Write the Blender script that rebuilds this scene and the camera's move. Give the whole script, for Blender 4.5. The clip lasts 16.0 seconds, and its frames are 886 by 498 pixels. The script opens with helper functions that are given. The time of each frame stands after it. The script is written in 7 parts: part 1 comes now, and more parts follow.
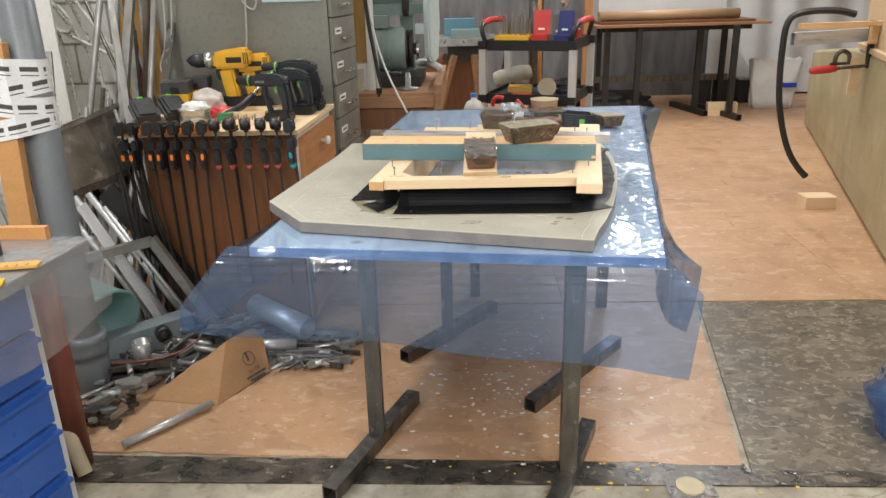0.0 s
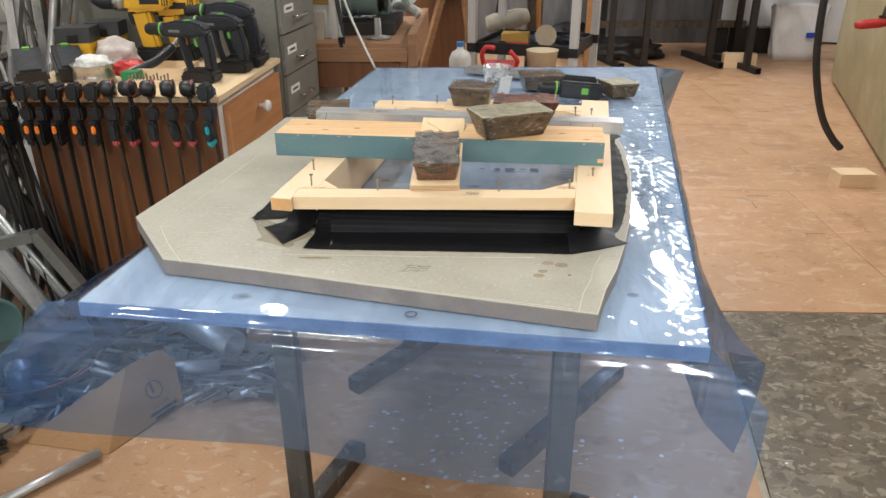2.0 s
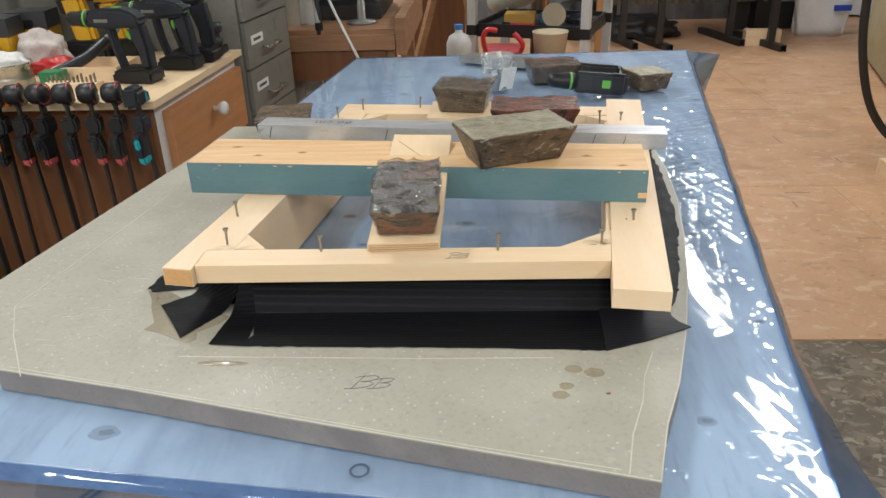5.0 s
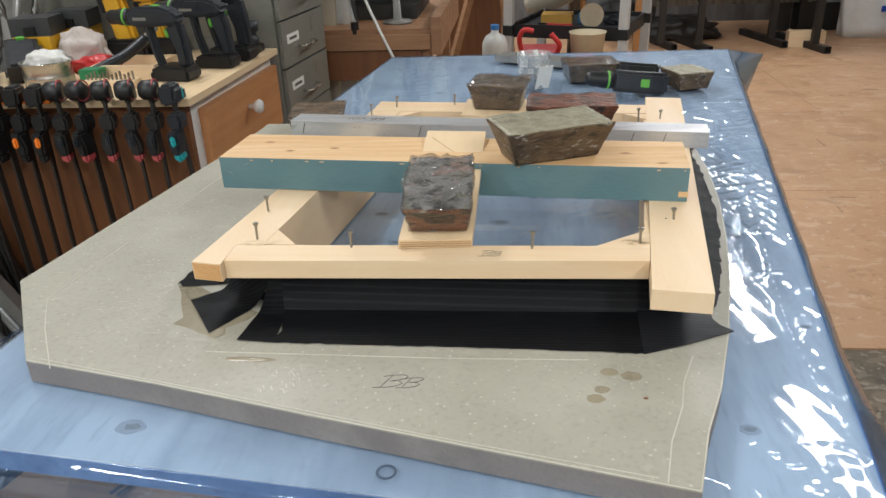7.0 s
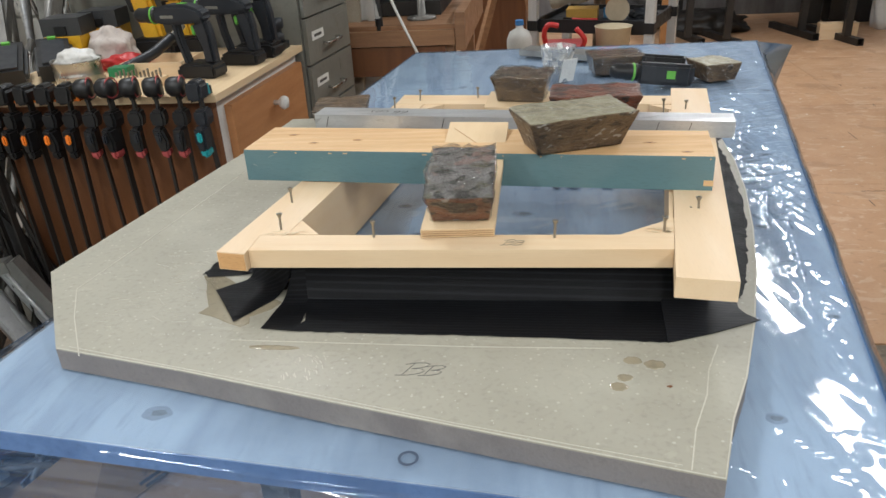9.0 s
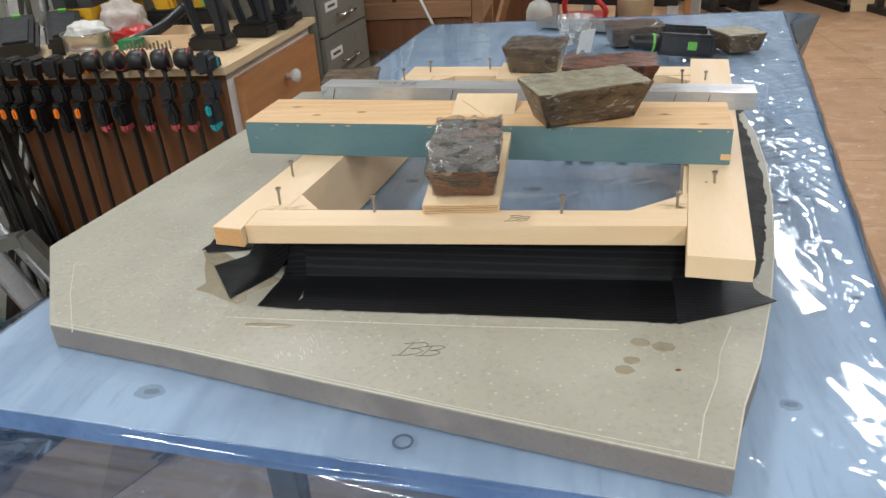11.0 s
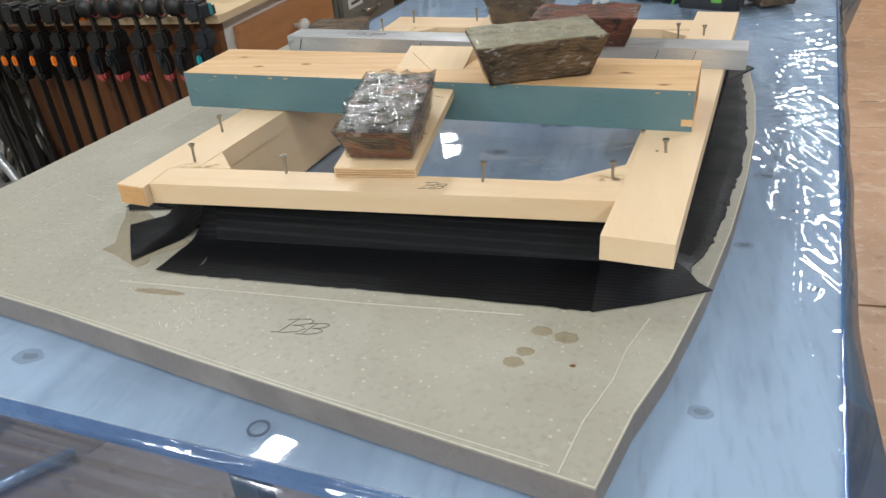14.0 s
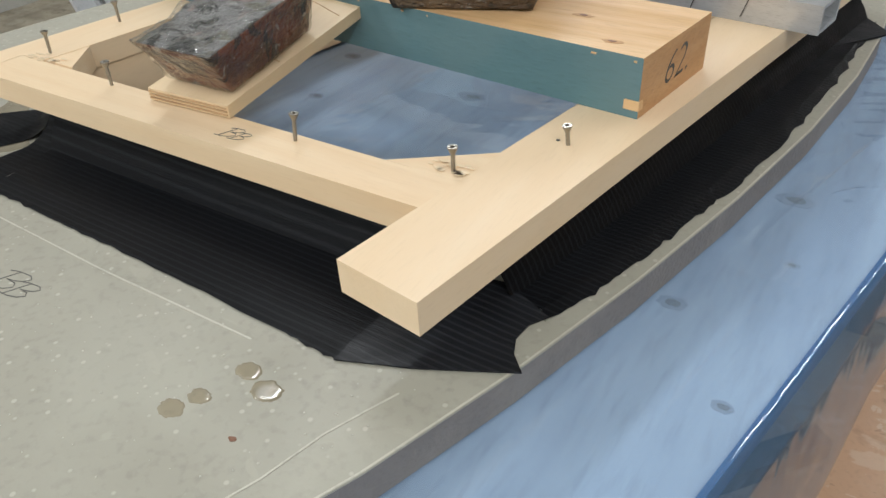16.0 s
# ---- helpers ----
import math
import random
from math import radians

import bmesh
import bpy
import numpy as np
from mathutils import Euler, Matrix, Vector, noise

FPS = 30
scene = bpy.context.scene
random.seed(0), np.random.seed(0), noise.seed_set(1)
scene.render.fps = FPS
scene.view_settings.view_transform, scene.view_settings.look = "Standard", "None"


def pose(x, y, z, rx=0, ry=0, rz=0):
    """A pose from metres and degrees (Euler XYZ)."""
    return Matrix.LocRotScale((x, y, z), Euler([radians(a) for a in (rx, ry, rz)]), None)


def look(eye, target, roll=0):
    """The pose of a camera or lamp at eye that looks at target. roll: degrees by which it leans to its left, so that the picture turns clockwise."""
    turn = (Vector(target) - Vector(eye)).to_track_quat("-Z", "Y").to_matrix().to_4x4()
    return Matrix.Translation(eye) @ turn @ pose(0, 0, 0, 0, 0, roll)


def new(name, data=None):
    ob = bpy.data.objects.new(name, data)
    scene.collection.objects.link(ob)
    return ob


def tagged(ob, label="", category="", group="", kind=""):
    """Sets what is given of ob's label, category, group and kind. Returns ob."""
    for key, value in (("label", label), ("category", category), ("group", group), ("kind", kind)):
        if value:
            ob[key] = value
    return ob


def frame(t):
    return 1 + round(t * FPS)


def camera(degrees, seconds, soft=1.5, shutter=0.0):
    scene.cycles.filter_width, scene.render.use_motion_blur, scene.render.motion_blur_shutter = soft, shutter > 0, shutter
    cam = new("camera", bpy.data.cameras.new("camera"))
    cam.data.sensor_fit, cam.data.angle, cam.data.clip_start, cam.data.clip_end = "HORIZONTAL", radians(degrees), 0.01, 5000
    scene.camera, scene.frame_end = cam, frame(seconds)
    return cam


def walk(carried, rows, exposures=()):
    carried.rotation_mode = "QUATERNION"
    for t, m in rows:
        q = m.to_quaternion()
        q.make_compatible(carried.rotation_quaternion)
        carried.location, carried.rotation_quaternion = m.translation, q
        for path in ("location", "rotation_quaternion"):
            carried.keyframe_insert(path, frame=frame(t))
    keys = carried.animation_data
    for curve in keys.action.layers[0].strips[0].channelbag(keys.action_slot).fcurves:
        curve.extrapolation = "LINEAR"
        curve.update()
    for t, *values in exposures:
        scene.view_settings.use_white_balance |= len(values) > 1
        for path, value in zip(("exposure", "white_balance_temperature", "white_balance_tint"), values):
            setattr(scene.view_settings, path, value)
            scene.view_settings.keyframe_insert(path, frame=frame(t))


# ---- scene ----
cam = camera(61.7, 16.0)
PATH = [
    (0, (0.18, 0.458, 1.255), (0.101, 2.338, 0.578), -1.5),
    (0.5, (0.184, 0.519, 1.252), (0.079, 2.393, 0.56), -1.4),
    (1, (0.252, 0.686, 1.241), (0.086, 2.543, 0.518), -1.4),
    (1.5, (0.295, 0.855, 1.221), (0.071, 2.675, 0.423), -1.8),
    (2, (0.259, 1.044, 1.233), (0.188, 2.864, 0.406), -0.3),
    (2.5, (0.247, 1.189, 1.222), (0.218, 3.013, 0.402), -0.4),
    (3, (0.309, 1.334, 1.203), (0.238, 3.155, 0.381), -1.3),
    (3.5, (0.301, 1.416, 1.199), (0.208, 3.232, 0.367), -2.1),
    (4, (0.285, 1.442, 1.188), (0.194, 3.25, 0.338), -2.3),
    (4.2, (0.286, 1.439, 1.189), (0.208, 3.244, 0.331), -2.1),
    (6.3, (0.28, 1.465, 1.158), (0.126, 3.258, 0.286), -1.7),
    (6.5, (0.285, 1.463, 1.165), (0.116, 3.257, 0.298), -2.4),
    (7, (0.284, 1.463, 1.165), (0.1, 3.259, 0.305), -2.2),
    (7.5, (0.284, 1.463, 1.164), (0.082, 3.259, 0.308), -2.4),
    (8, (0.284, 1.463, 1.161), (0.061, 3.258, 0.306), -2.7),
    (8.5, (0.287, 1.459, 1.16), (0.046, 3.251, 0.305), -3.1),
    (9, (0.288, 1.459, 1.156), (0.035, 3.246, 0.295), -3.3),
    (11.5, (0.319, 1.498, 1.138), (-0.017, 3.233, 0.202), -3.8),
    (12, (0.341, 1.505, 1.133), (-0.038, 3.219, 0.174), -3.7),
    (12.5, (0.353, 1.505, 1.129), (-0.092, 3.195, 0.156), -4.0),
    (13, (0.376, 1.501, 1.13), (-0.098, 3.181, 0.154), -4.1),
    (13.5, (0.4, 1.507, 1.128), (-0.087, 3.179, 0.144), -4.4),
    (14, (0.438, 1.58, 1.112), (-0.035, 3.242, 0.106), -4.6),
    (14.5, (0.481, 1.69, 1.09), (0.028, 3.306, 0.002), -4.1),
    (15, (0.559, 1.762, 1.073), (-0.045, 3.281, -0.079), -4.8),
    (15.5, (0.614, 1.817, 1.059), (-0.154, 3.25, -0.107), -5.0),
    (16, (0.647, 1.88, 1.049), (-0.282, 3.2, -0.132), -3.4),
]
walk(cam, [(t, look(eye, target, roll)) for t, eye, target, roll in PATH],
     [(0, 0.35, 6250, 10), (1.5, 0.28, 6220, 10), (3.5, 0.1, 6120, 9), (9, -0.04, 5960, 8), (12.5, -0.06, 6020, 8), (16, -0.09, 5860, 7)])

# ---- light ----
world = bpy.data.worlds.new("world")
world.use_nodes = True
world.node_tree.nodes["Background"].inputs[0].default_value = (0.75, 0.85, 1.0, 1)
world.node_tree.nodes["Background"].inputs[1].default_value = 0.05
scene.world = world

# First five are unseen extra lamps brightening the foreground; the rest follow glints.
LAMP_ROWS = [(0.4, -1.2, 1.5), (-1.4, -0.9, 1.5), (2.0, -0.9, 1.5), (1.9, 1.2, 1.0), (-1.5, 1.2, 1.0), (1.85, 4.4, 0.9), (1.85, 6.2, 1.0), (1.85, 8.0, 1.1), (-1.1, 3.5, 0.9), (-1.15, 5.4, 1.15), (-1.15, 7.2, 1.2)]
LAMP_WATTS = 33


# ---- materials ----
def material(name, colour, rough=0.6, metal=0.0, second=None, scale=8.0, amount=0.5, grain=120.0, bump=0.15,
             stretch=(1, 1, 1), stain=None, stain_scale=2.0, stain_amount=0.3, coat=0.0, vary=0.0, detail=6.0, hard=0.175, relief=0.002, ribs=None, speck=0.35,
             scrape=None, fleck=None, spec=0.5):
    m = bpy.data.materials.new(name)
    m.use_nodes = True
    nt = m.node_tree
    n, l = nt.nodes, nt.links
    b = n["Principled BSDF"]
    co = n.new("ShaderNodeTexCoord")
    mp = n.new("ShaderNodeMapping")
    mp.inputs["Scale"].default_value = stretch
    l.new(co.outputs["Object"], mp.inputs["Vector"])

    def noise_node(s, d=detail, vec=mp.outputs["Vector"]):
        t = n.new("ShaderNodeTexNoise")
        t.inputs["Scale"].default_value, t.inputs["Detail"].default_value = s, d
        l.new(vec, t.inputs["Vector"])
        return t

    def ramp(src, lo, hi):
        r = n.new("ShaderNodeMapRange")
        r.inputs["From Min"].default_value, r.inputs["From Max"].default_value = lo, hi
        l.new(src, r.inputs["Value"])
        return r.outputs["Result"]

    def mix(a, c, f):
        x = n.new("ShaderNodeMix")
        x.data_type = "RGBA"
        for sock, v in ((x.inputs["A"], a), (x.inputs["B"], c)):
            if isinstance(v, tuple):
                sock.default_value = (*v, 1)
            else:
                l.new(v, sock)
        if isinstance(f, float):
            x.inputs["Factor"].default_value = f
        else:
            l.new(f, x.inputs["Factor"])
        return x.outputs["Result"]

    def times(a, k):
        x = n.new("ShaderNodeMath")
        x.operation = "MULTIPLY"
        l.new(a, x.inputs[0])
        x.inputs[1].default_value = k
        return x.outputs[0]

    second = second or tuple(c * 0.72 for c in colour)
    t1 = noise_node(scale)
    col = mix(colour, second, times(ramp(t1.outputs["Fac"], 0.525 - hard, 0.525 + hard), amount))
    t2 = noise_node(grain, 3.0)
    col = mix(col, tuple(c * 0.6 for c in second), times(ramp(t2.outputs["Fac"], 0.52, 0.75), speck))
    if stain:
        t3 = noise_node(stain_scale, 8.0, co.outputs["Object"])
        col = mix(col, stain, times(ramp(t3.outputs["Fac"], 0.52, 0.66), stain_amount))
    for tone, size, k, low, long in scrape or ():
        # worn or scraped patches with crisp, ragged outlines
        sp = n.new("ShaderNodeMapping")
        sp.inputs["Scale"].default_value = (1 / long, 1, 1)
        sp.inputs["Location"].default_value = (size, low * 9, 0)
        l.new(co.outputs["Object"], sp.inputs["Vector"])
        t4 = noise_node(size, 9.0, sp.outputs["Vector"])
        t4.inputs["Distortion"].default_value = 0.9
        col = mix(col, tone, times(ramp(t4.outputs["Fac"], low, low + 0.025), k))
    if fleck:
        tone, size, k = fleck
        vo = n.new("ShaderNodeTexVoronoi")
        vo.inputs["Scale"].default_value = size
        l.new(co.outputs["Object"], vo.inputs["Vector"])
        col = mix(col, tone, times(ramp(vo.outputs["Distance"], 0.17, 0.10), k))
    if vary:
        oi = n.new("ShaderNodeObjectInfo")
        col = mix(col, tuple(c * 0.5 for c in colour), times(oi.outputs["Random"], vary))
    if ribs:
        wv = n.new("ShaderNodeTexWave")
        wv.bands_direction = ribs
        wv.inputs["Scale"].default_value, wv.inputs["Distortion"].default_value = 62.0, 0.6
        l.new(co.outputs["Object"], wv.inputs["Vector"])
        col = mix(col, tuple(c * 2.5 + 0.007 for c in colour), times(ramp(wv.outputs["Fac"], 0.6, 1.0), 0.75))
    l.new(col, b.inputs["Base Color"])
    r = n.new("ShaderNodeMapRange")
    r.inputs["From Min"].default_value, r.inputs["From Max"].default_value = 0.3, 0.7
    r.inputs["To Min"].default_value, r.inputs["To Max"].default_value = max(0.03, rough - 0.1), min(1, rough + 0.1)
    l.new(t1.outputs["Fac"], r.inputs["Value"])
    l.new(r.outputs["Result"], b.inputs["Roughness"])
    b.inputs["Metallic"].default_value = metal
    b.inputs["Specular IOR Level"].default_value = spec
    b.inputs["Coat Weight"].default_value = coat
    b.inputs["Coat Roughness"].default_value = 0.12
    if bump:
        bp = n.new("ShaderNodeBump")
        bp.inputs["Strength"].default_value = bump
        bp.inputs["Distance"].default_value = relief
        l.new(t2.outputs["Fac"], bp.inputs["Height"])
        l.new(bp.outputs["Normal"], b.inputs["Normal"])
    return m


def plain(name, colour, rough=0.5, metal=0.0):
    return material(name, colour, rough, metal, scale=30, amount=0.25, grain=250, bump=0.06)


def film_material(name, tint, body, weight, rough=0.08, crease=22.0, strength=0.5, stretch=(1, 1, 1), gloss=0.07):
    """Thin plastic film: clear tint, a little milky body and a glossy skin."""
    m = bpy.data.materials.new(name)
    m.use_nodes = True
    n, l = m.node_tree.nodes, m.node_tree.links
    n.clear()
    out = n.new("ShaderNodeOutputMaterial")
    tr = n.new("ShaderNodeBsdfTransparent")
    tr.inputs[0].default_value = (*tint, 1)
    df = n.new("ShaderNodeBsdfDiffuse")
    df.inputs[0].default_value = (*body, 1)
    gl = n.new("ShaderNodeBsdfGlossy")
    gl.inputs["Roughness"].default_value = rough
    m1, m2 = n.new("ShaderNodeMixShader"), n.new("ShaderNodeMixShader")
    m1.inputs[0].default_value = weight
    l.new(tr.outputs[0], m1.inputs[1])
    l.new(df.outputs[0], m1.inputs[2])
    lw = n.new("ShaderNodeLayerWeight")
    lw.inputs["Blend"].default_value = 0.5
    pw = n.new("ShaderNodeMath")
    pw.operation = "POWER"
    pw.inputs[1].default_value = 4.0
    fr = n.new("ShaderNodeMath")
    fr.operation = "MULTIPLY_ADD"
    fr.inputs[1].default_value, fr.inputs[2].default_value = 0.85, gloss
    l.new(lw.outputs["Facing"], pw.inputs[0])
    l.new(pw.outputs[0], fr.inputs[0])
    co, mp = n.new("ShaderNodeTexCoord"), n.new("ShaderNodeMapping")
    mp.inputs["Scale"].default_value = stretch
    l.new(co.outputs["Object"], mp.inputs["Vector"])
    t, u = n.new("ShaderNodeTexNoise"), n.new("ShaderNodeTexNoise")
    t.inputs["Scale"].default_value, t.inputs["Detail"].default_value, t.inputs["Distortion"].default_value = crease, 2.0, 1.2
    u.inputs["Scale"].default_value, u.inputs["Detail"].default_value = crease * 0.28, 1.0
    add = n.new("ShaderNodeMath")
    l.new(mp.outputs[0], t.inputs["Vector"]), l.new(mp.outputs[0], u.inputs["Vector"])
    l.new(t.outputs["Fac"], add.inputs[0]), l.new(u.outputs["Fac"], add.inputs[1])
    bp = n.new("ShaderNodeBump")
    bp.inputs["Strength"].default_value, bp.inputs["Distance"].default_value = strength, 0.012
    l.new(add.outputs[0], bp.inputs["Height"])
    skin = bp.outputs[0]
    l.new(skin, gl.inputs["Normal"]), l.new(skin, lw.inputs["Normal"])
    l.new(fr.outputs[0], m2.inputs[0])
    l.new(m1.outputs[0], m2.inputs[1]), l.new(gl.outputs[0], m2.inputs[2])
    l.new(m2.outputs[0], out.inputs[0])
    return m


PINE = material("pine", (0.76, 0.585, 0.38), 0.5, second=(0.68, 0.46, 0.25), scale=5, amount=0.5, grain=60, bump=0.1, stretch=(1, 12, 12), speck=0.1)
PINE_Y = material("pine_lengthwise", (0.76, 0.585, 0.385), 0.5, second=(0.71, 0.50, 0.28), scale=4, amount=0.4, grain=60, bump=0.06, stretch=(9, 1, 9), speck=0.1)
BEAM_WOOD = material("beam_wood", (0.72, 0.49, 0.26), 0.55, second=(0.56, 0.32, 0.13), scale=4, amount=0.8, grain=50, bump=0.2, stretch=(1, 14, 14))
END_WOOD = material("end_grain", (0.58, 0.34, 0.16), 0.7, second=(0.42, 0.22, 0.09), scale=14, amount=0.7, grain=160, bump=0.3, stretch=(1, 1, 5))
END_ORANGE = material("fresh_end_grain", (0.66, 0.39, 0.17), 0.6, second=(0.54, 0.29, 0.11), scale=20, amount=0.7, grain=160, bump=0.2, stretch=(1, 1, 4))
TEAL = material("teal_paint", (0.10, 0.185, 0.21), 0.5, second=(0.12, 0.225, 0.245), scale=6, amount=0.5, grain=90, bump=0.2, stretch=(1, 6, 6), stain=(0.17, 0.25, 0.26), stain_scale=9, stain_amount=0.3, detail=10, scrape=[((0.30, 0.34, 0.32), 60.0, 0.6, 0.70, 2.5)])
PLY = material("plywood", (0.72, 0.55, 0.34), 0.55, second=(0.62, 0.44, 0.25), scale=5, amount=0.5, grain=70, stretch=(10, 1, 10), speck=0.1)
PLY_EDGE = material("plywood_edge", (0.60, 0.40, 0.21), 0.7, second=(0.30, 0.18, 0.09), scale=160, amount=0.8, grain=200, stretch=(0.05, 0.05, 3))
SLAB = material("gelcoat_slab", (0.365, 0.347, 0.283), 0.5, second=(0.325, 0.308, 0.250), scale=6, amount=0.8, grain=170, bump=0.12, stain=(0.43, 0.415, 0.345), stain_scale=7, stain_amount=0.4, detail=10, fleck=((0.56, 0.54, 0.46), 95.0, 0.55), scrape=[((0.43, 0.41, 0.335), 34.0, 0.35, 0.63, 1.5)])
SLAB_EDGE = material("slab_edge", (0.185, 0.170, 0.168), 0.75, second=(0.235, 0.218, 0.212), scale=14, amount=0.8, grain=260, bump=0.5, stain=(0.36, 0.34, 0.31), stain_scale=16, stain_amount=0.25, detail=10)
STAIN = material("resin_stain", (0.30, 0.262, 0.185), 0.10, scale=30, amount=0.3, bump=0.05)
SCRATCH = plain("pale_scratch", (0.55, 0.53, 0.45), 0.5)
PENCIL_GREY = plain("light_pencil", (0.11, 0.105, 0.095), 0.6)
PENCIL = plain("pencil", (0.07, 0.065, 0.06), 0.6)
RESIN = material("clear_resin", (0.80, 0.64, 0.43), 0.16, second=(0.84, 0.68, 0.47), scale=25, amount=0.6, bump=0.1, grain=90)
CARBON = material("carbon_fabric", (0.0085, 0.009, 0.011), 0.44, second=(0.013, 0.0135, 0.016), scale=30, amount=0.6, grain=420, bump=0.25, stretch=(0.25, 2, 2), ribs="Y", spec=0.22)
CARBON_Y = material("carbon_fabric_lengthwise", (0.0085, 0.009, 0.011), 0.44, second=(0.013, 0.0135, 0.016), scale=30, amount=0.6, grain=420, bump=0.25, stretch=(1, 1, 1), ribs="Y", spec=0.22)
TABLE_WOOD = material("table_plywood", (0.57, 0.60, 0.63), 0.6, second=(0.37, 0.41, 0.47), scale=4, amount=0.95, grain=30, stretch=(5, 0.8, 5), stain=(0.22, 0.25, 0.30), stain_scale=5, stain_amount=0.5, hard=0.10, detail=10)
KNOT_RING = plain("knot_ring", (0.34, 0.36, 0.39), 0.7)
KNOT_TAN = plain("tan_knot", (0.50, 0.28, 0.12), 0.6)
KNOT = plain("knot", (0.17, 0.17, 0.18), 0.7)
STEEL = material("raw_steel", (0.19, 0.18, 0.165), 0.36, 0.85, second=(0.085, 0.078, 0.07), scale=7, amount=0.85, grain=90, bump=0.15, stretch=(4, 4, 1), stain=(0.13, 0.085, 0.055), stain_scale=8, stain_amount=0.3, detail=10, scrape=[((0.36, 0.35, 0.33), 22.0, 0.45, 0.62, 0.6)])
HOLLOW = plain("tube_inside", (0.015, 0.014, 0.013), 0.8)
ALU = material("aluminium", (0.60, 0.61, 0.62), 0.40, 0.65, second=(0.42, 0.43, 0.44), scale=6, amount=0.8, grain=120, bump=0.1, stretch=(1, 9, 9), detail=10, scrape=[((0.26, 0.26, 0.26), 40.0, 0.5, 0.66, 2.5)])
ALU_DULL = material("dull_aluminium", (0.50, 0.50, 0.48), 0.36, 0.65, second=(0.25, 0.25, 0.24), scale=14, amount=0.9, grain=120, vary=0.65, detail=10, scrape=[((0.16, 0.15, 0.135), 24.0, 0.5, 0.60, 1.0)])
POST_ALU = material("brushed_posts", (0.58, 0.58, 0.57), 0.4, 0.3, scale=9, amount=0.5, stretch=(6, 6, 1))
SCREW = plain("screw_steel", (0.34, 0.32, 0.28), 0.35, 0.9)
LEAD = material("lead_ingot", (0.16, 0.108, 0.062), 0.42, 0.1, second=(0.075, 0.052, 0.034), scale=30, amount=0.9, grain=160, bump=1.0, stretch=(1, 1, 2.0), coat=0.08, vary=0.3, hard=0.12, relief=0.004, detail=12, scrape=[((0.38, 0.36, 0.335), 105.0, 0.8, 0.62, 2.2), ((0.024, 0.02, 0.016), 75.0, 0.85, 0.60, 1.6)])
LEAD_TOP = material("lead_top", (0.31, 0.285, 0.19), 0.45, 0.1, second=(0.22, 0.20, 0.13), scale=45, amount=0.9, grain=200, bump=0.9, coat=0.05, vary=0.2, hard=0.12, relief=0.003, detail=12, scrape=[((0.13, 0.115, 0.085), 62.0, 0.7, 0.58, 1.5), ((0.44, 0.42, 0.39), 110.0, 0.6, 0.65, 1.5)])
LEAD_RED = material("rusty_lead", (0.18, 0.055, 0.024), 0.36, 0.1, second=(0.08, 0.035, 0.02), scale=30, amount=0.9, grain=160, bump=1.0, stretch=(1, 1, 2), coat=0.12, hard=0.12, relief=0.004, detail=12, scrape=[((0.02, 0.018, 0.016), 45.0, 0.9, 0.54, 1.6), ((0.36, 0.34, 0.31), 115.0, 0.7, 0.66, 2.2)])
LEAD_DARK = material("dark_mottled_lead", (0.20, 0.195, 0.19), 0.38, 0.1, second=(0.09, 0.085, 0.075), scale=40, amount=1.0, grain=200, bump=1.0, coat=0.1, hard=0.10, relief=0.004, detail=12, scrape=[((0.018, 0.017, 0.014), 55.0, 0.9, 0.55, 1.2), ((0.30, 0.19, 0.16), 28.0, 0.7, 0.58, 1.0), ((0.11, 0.10, 0.05), 70.0, 0.7, 0.60, 1.0)])
WRAP = film_material("clear_wrap", (0.95, 0.95, 0.95), (0.4, 0.4, 0.4), 0.01, 0.06, 60.0, 0.35, (1, 2.0, 1), 0.06)
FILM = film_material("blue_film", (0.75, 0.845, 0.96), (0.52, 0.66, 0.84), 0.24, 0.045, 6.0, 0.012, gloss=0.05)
# Flap tints are darker: doubled film and the shade behind it, put into colour.
FILM_SIDE = film_material("darkened_blue_film", (0.24, 0.38, 0.60), (0.16, 0.30, 0.52), 0.3, 0.07, 9.0, 0.2, (1, 1, 0.5))
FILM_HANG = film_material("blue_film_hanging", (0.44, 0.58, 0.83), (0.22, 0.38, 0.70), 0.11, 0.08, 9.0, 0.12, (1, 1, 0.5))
CLEAR_FILM = film_material("milky_film", (0.88, 0.89, 0.9), (0.6, 0.61, 0.63), 0.17, 0.14, 14.0, 0.4)
PRINT = plain("film_print", (0.07, 0.095, 0.15), 0.6)
HARDBOARD = material("hardboard", (0.51, 0.305, 0.17), 0.42, second=(0.39, 0.22, 0.115), scale=2.6, amount=0.8, grain=110, bump=0.12, stain=(0.54, 0.36, 0.23), stain_scale=11, stain_amount=0.35, vary=0.15, hard=0.16, detail=12, speck=0.25, scrape=[((0.60, 0.44, 0.31), 16.0, 0.45, 0.59, 2.0), ((0.60, 0.46, 0.34), 42.0, 0.5, 0.62, 1.5), ((0.25, 0.13, 0.065), 36.0, 0.5, 0.635, 1.4), ((0.30, 0.165, 0.085), 6.0, 0.45, 0.60, 1.5)])
CONCRETE = material("concrete", (0.40, 0.35, 0.265), 0.7, second=(0.24, 0.21, 0.155), scale=9, amount=0.9, grain=60, bump=0.4, stain=(0.44, 0.40, 0.32), stain_scale=13, stain_amount=0.6, hard=0.12, detail=12, scrape=[((0.14, 0.115, 0.08), 16.0, 0.55, 0.64, 1.4)])
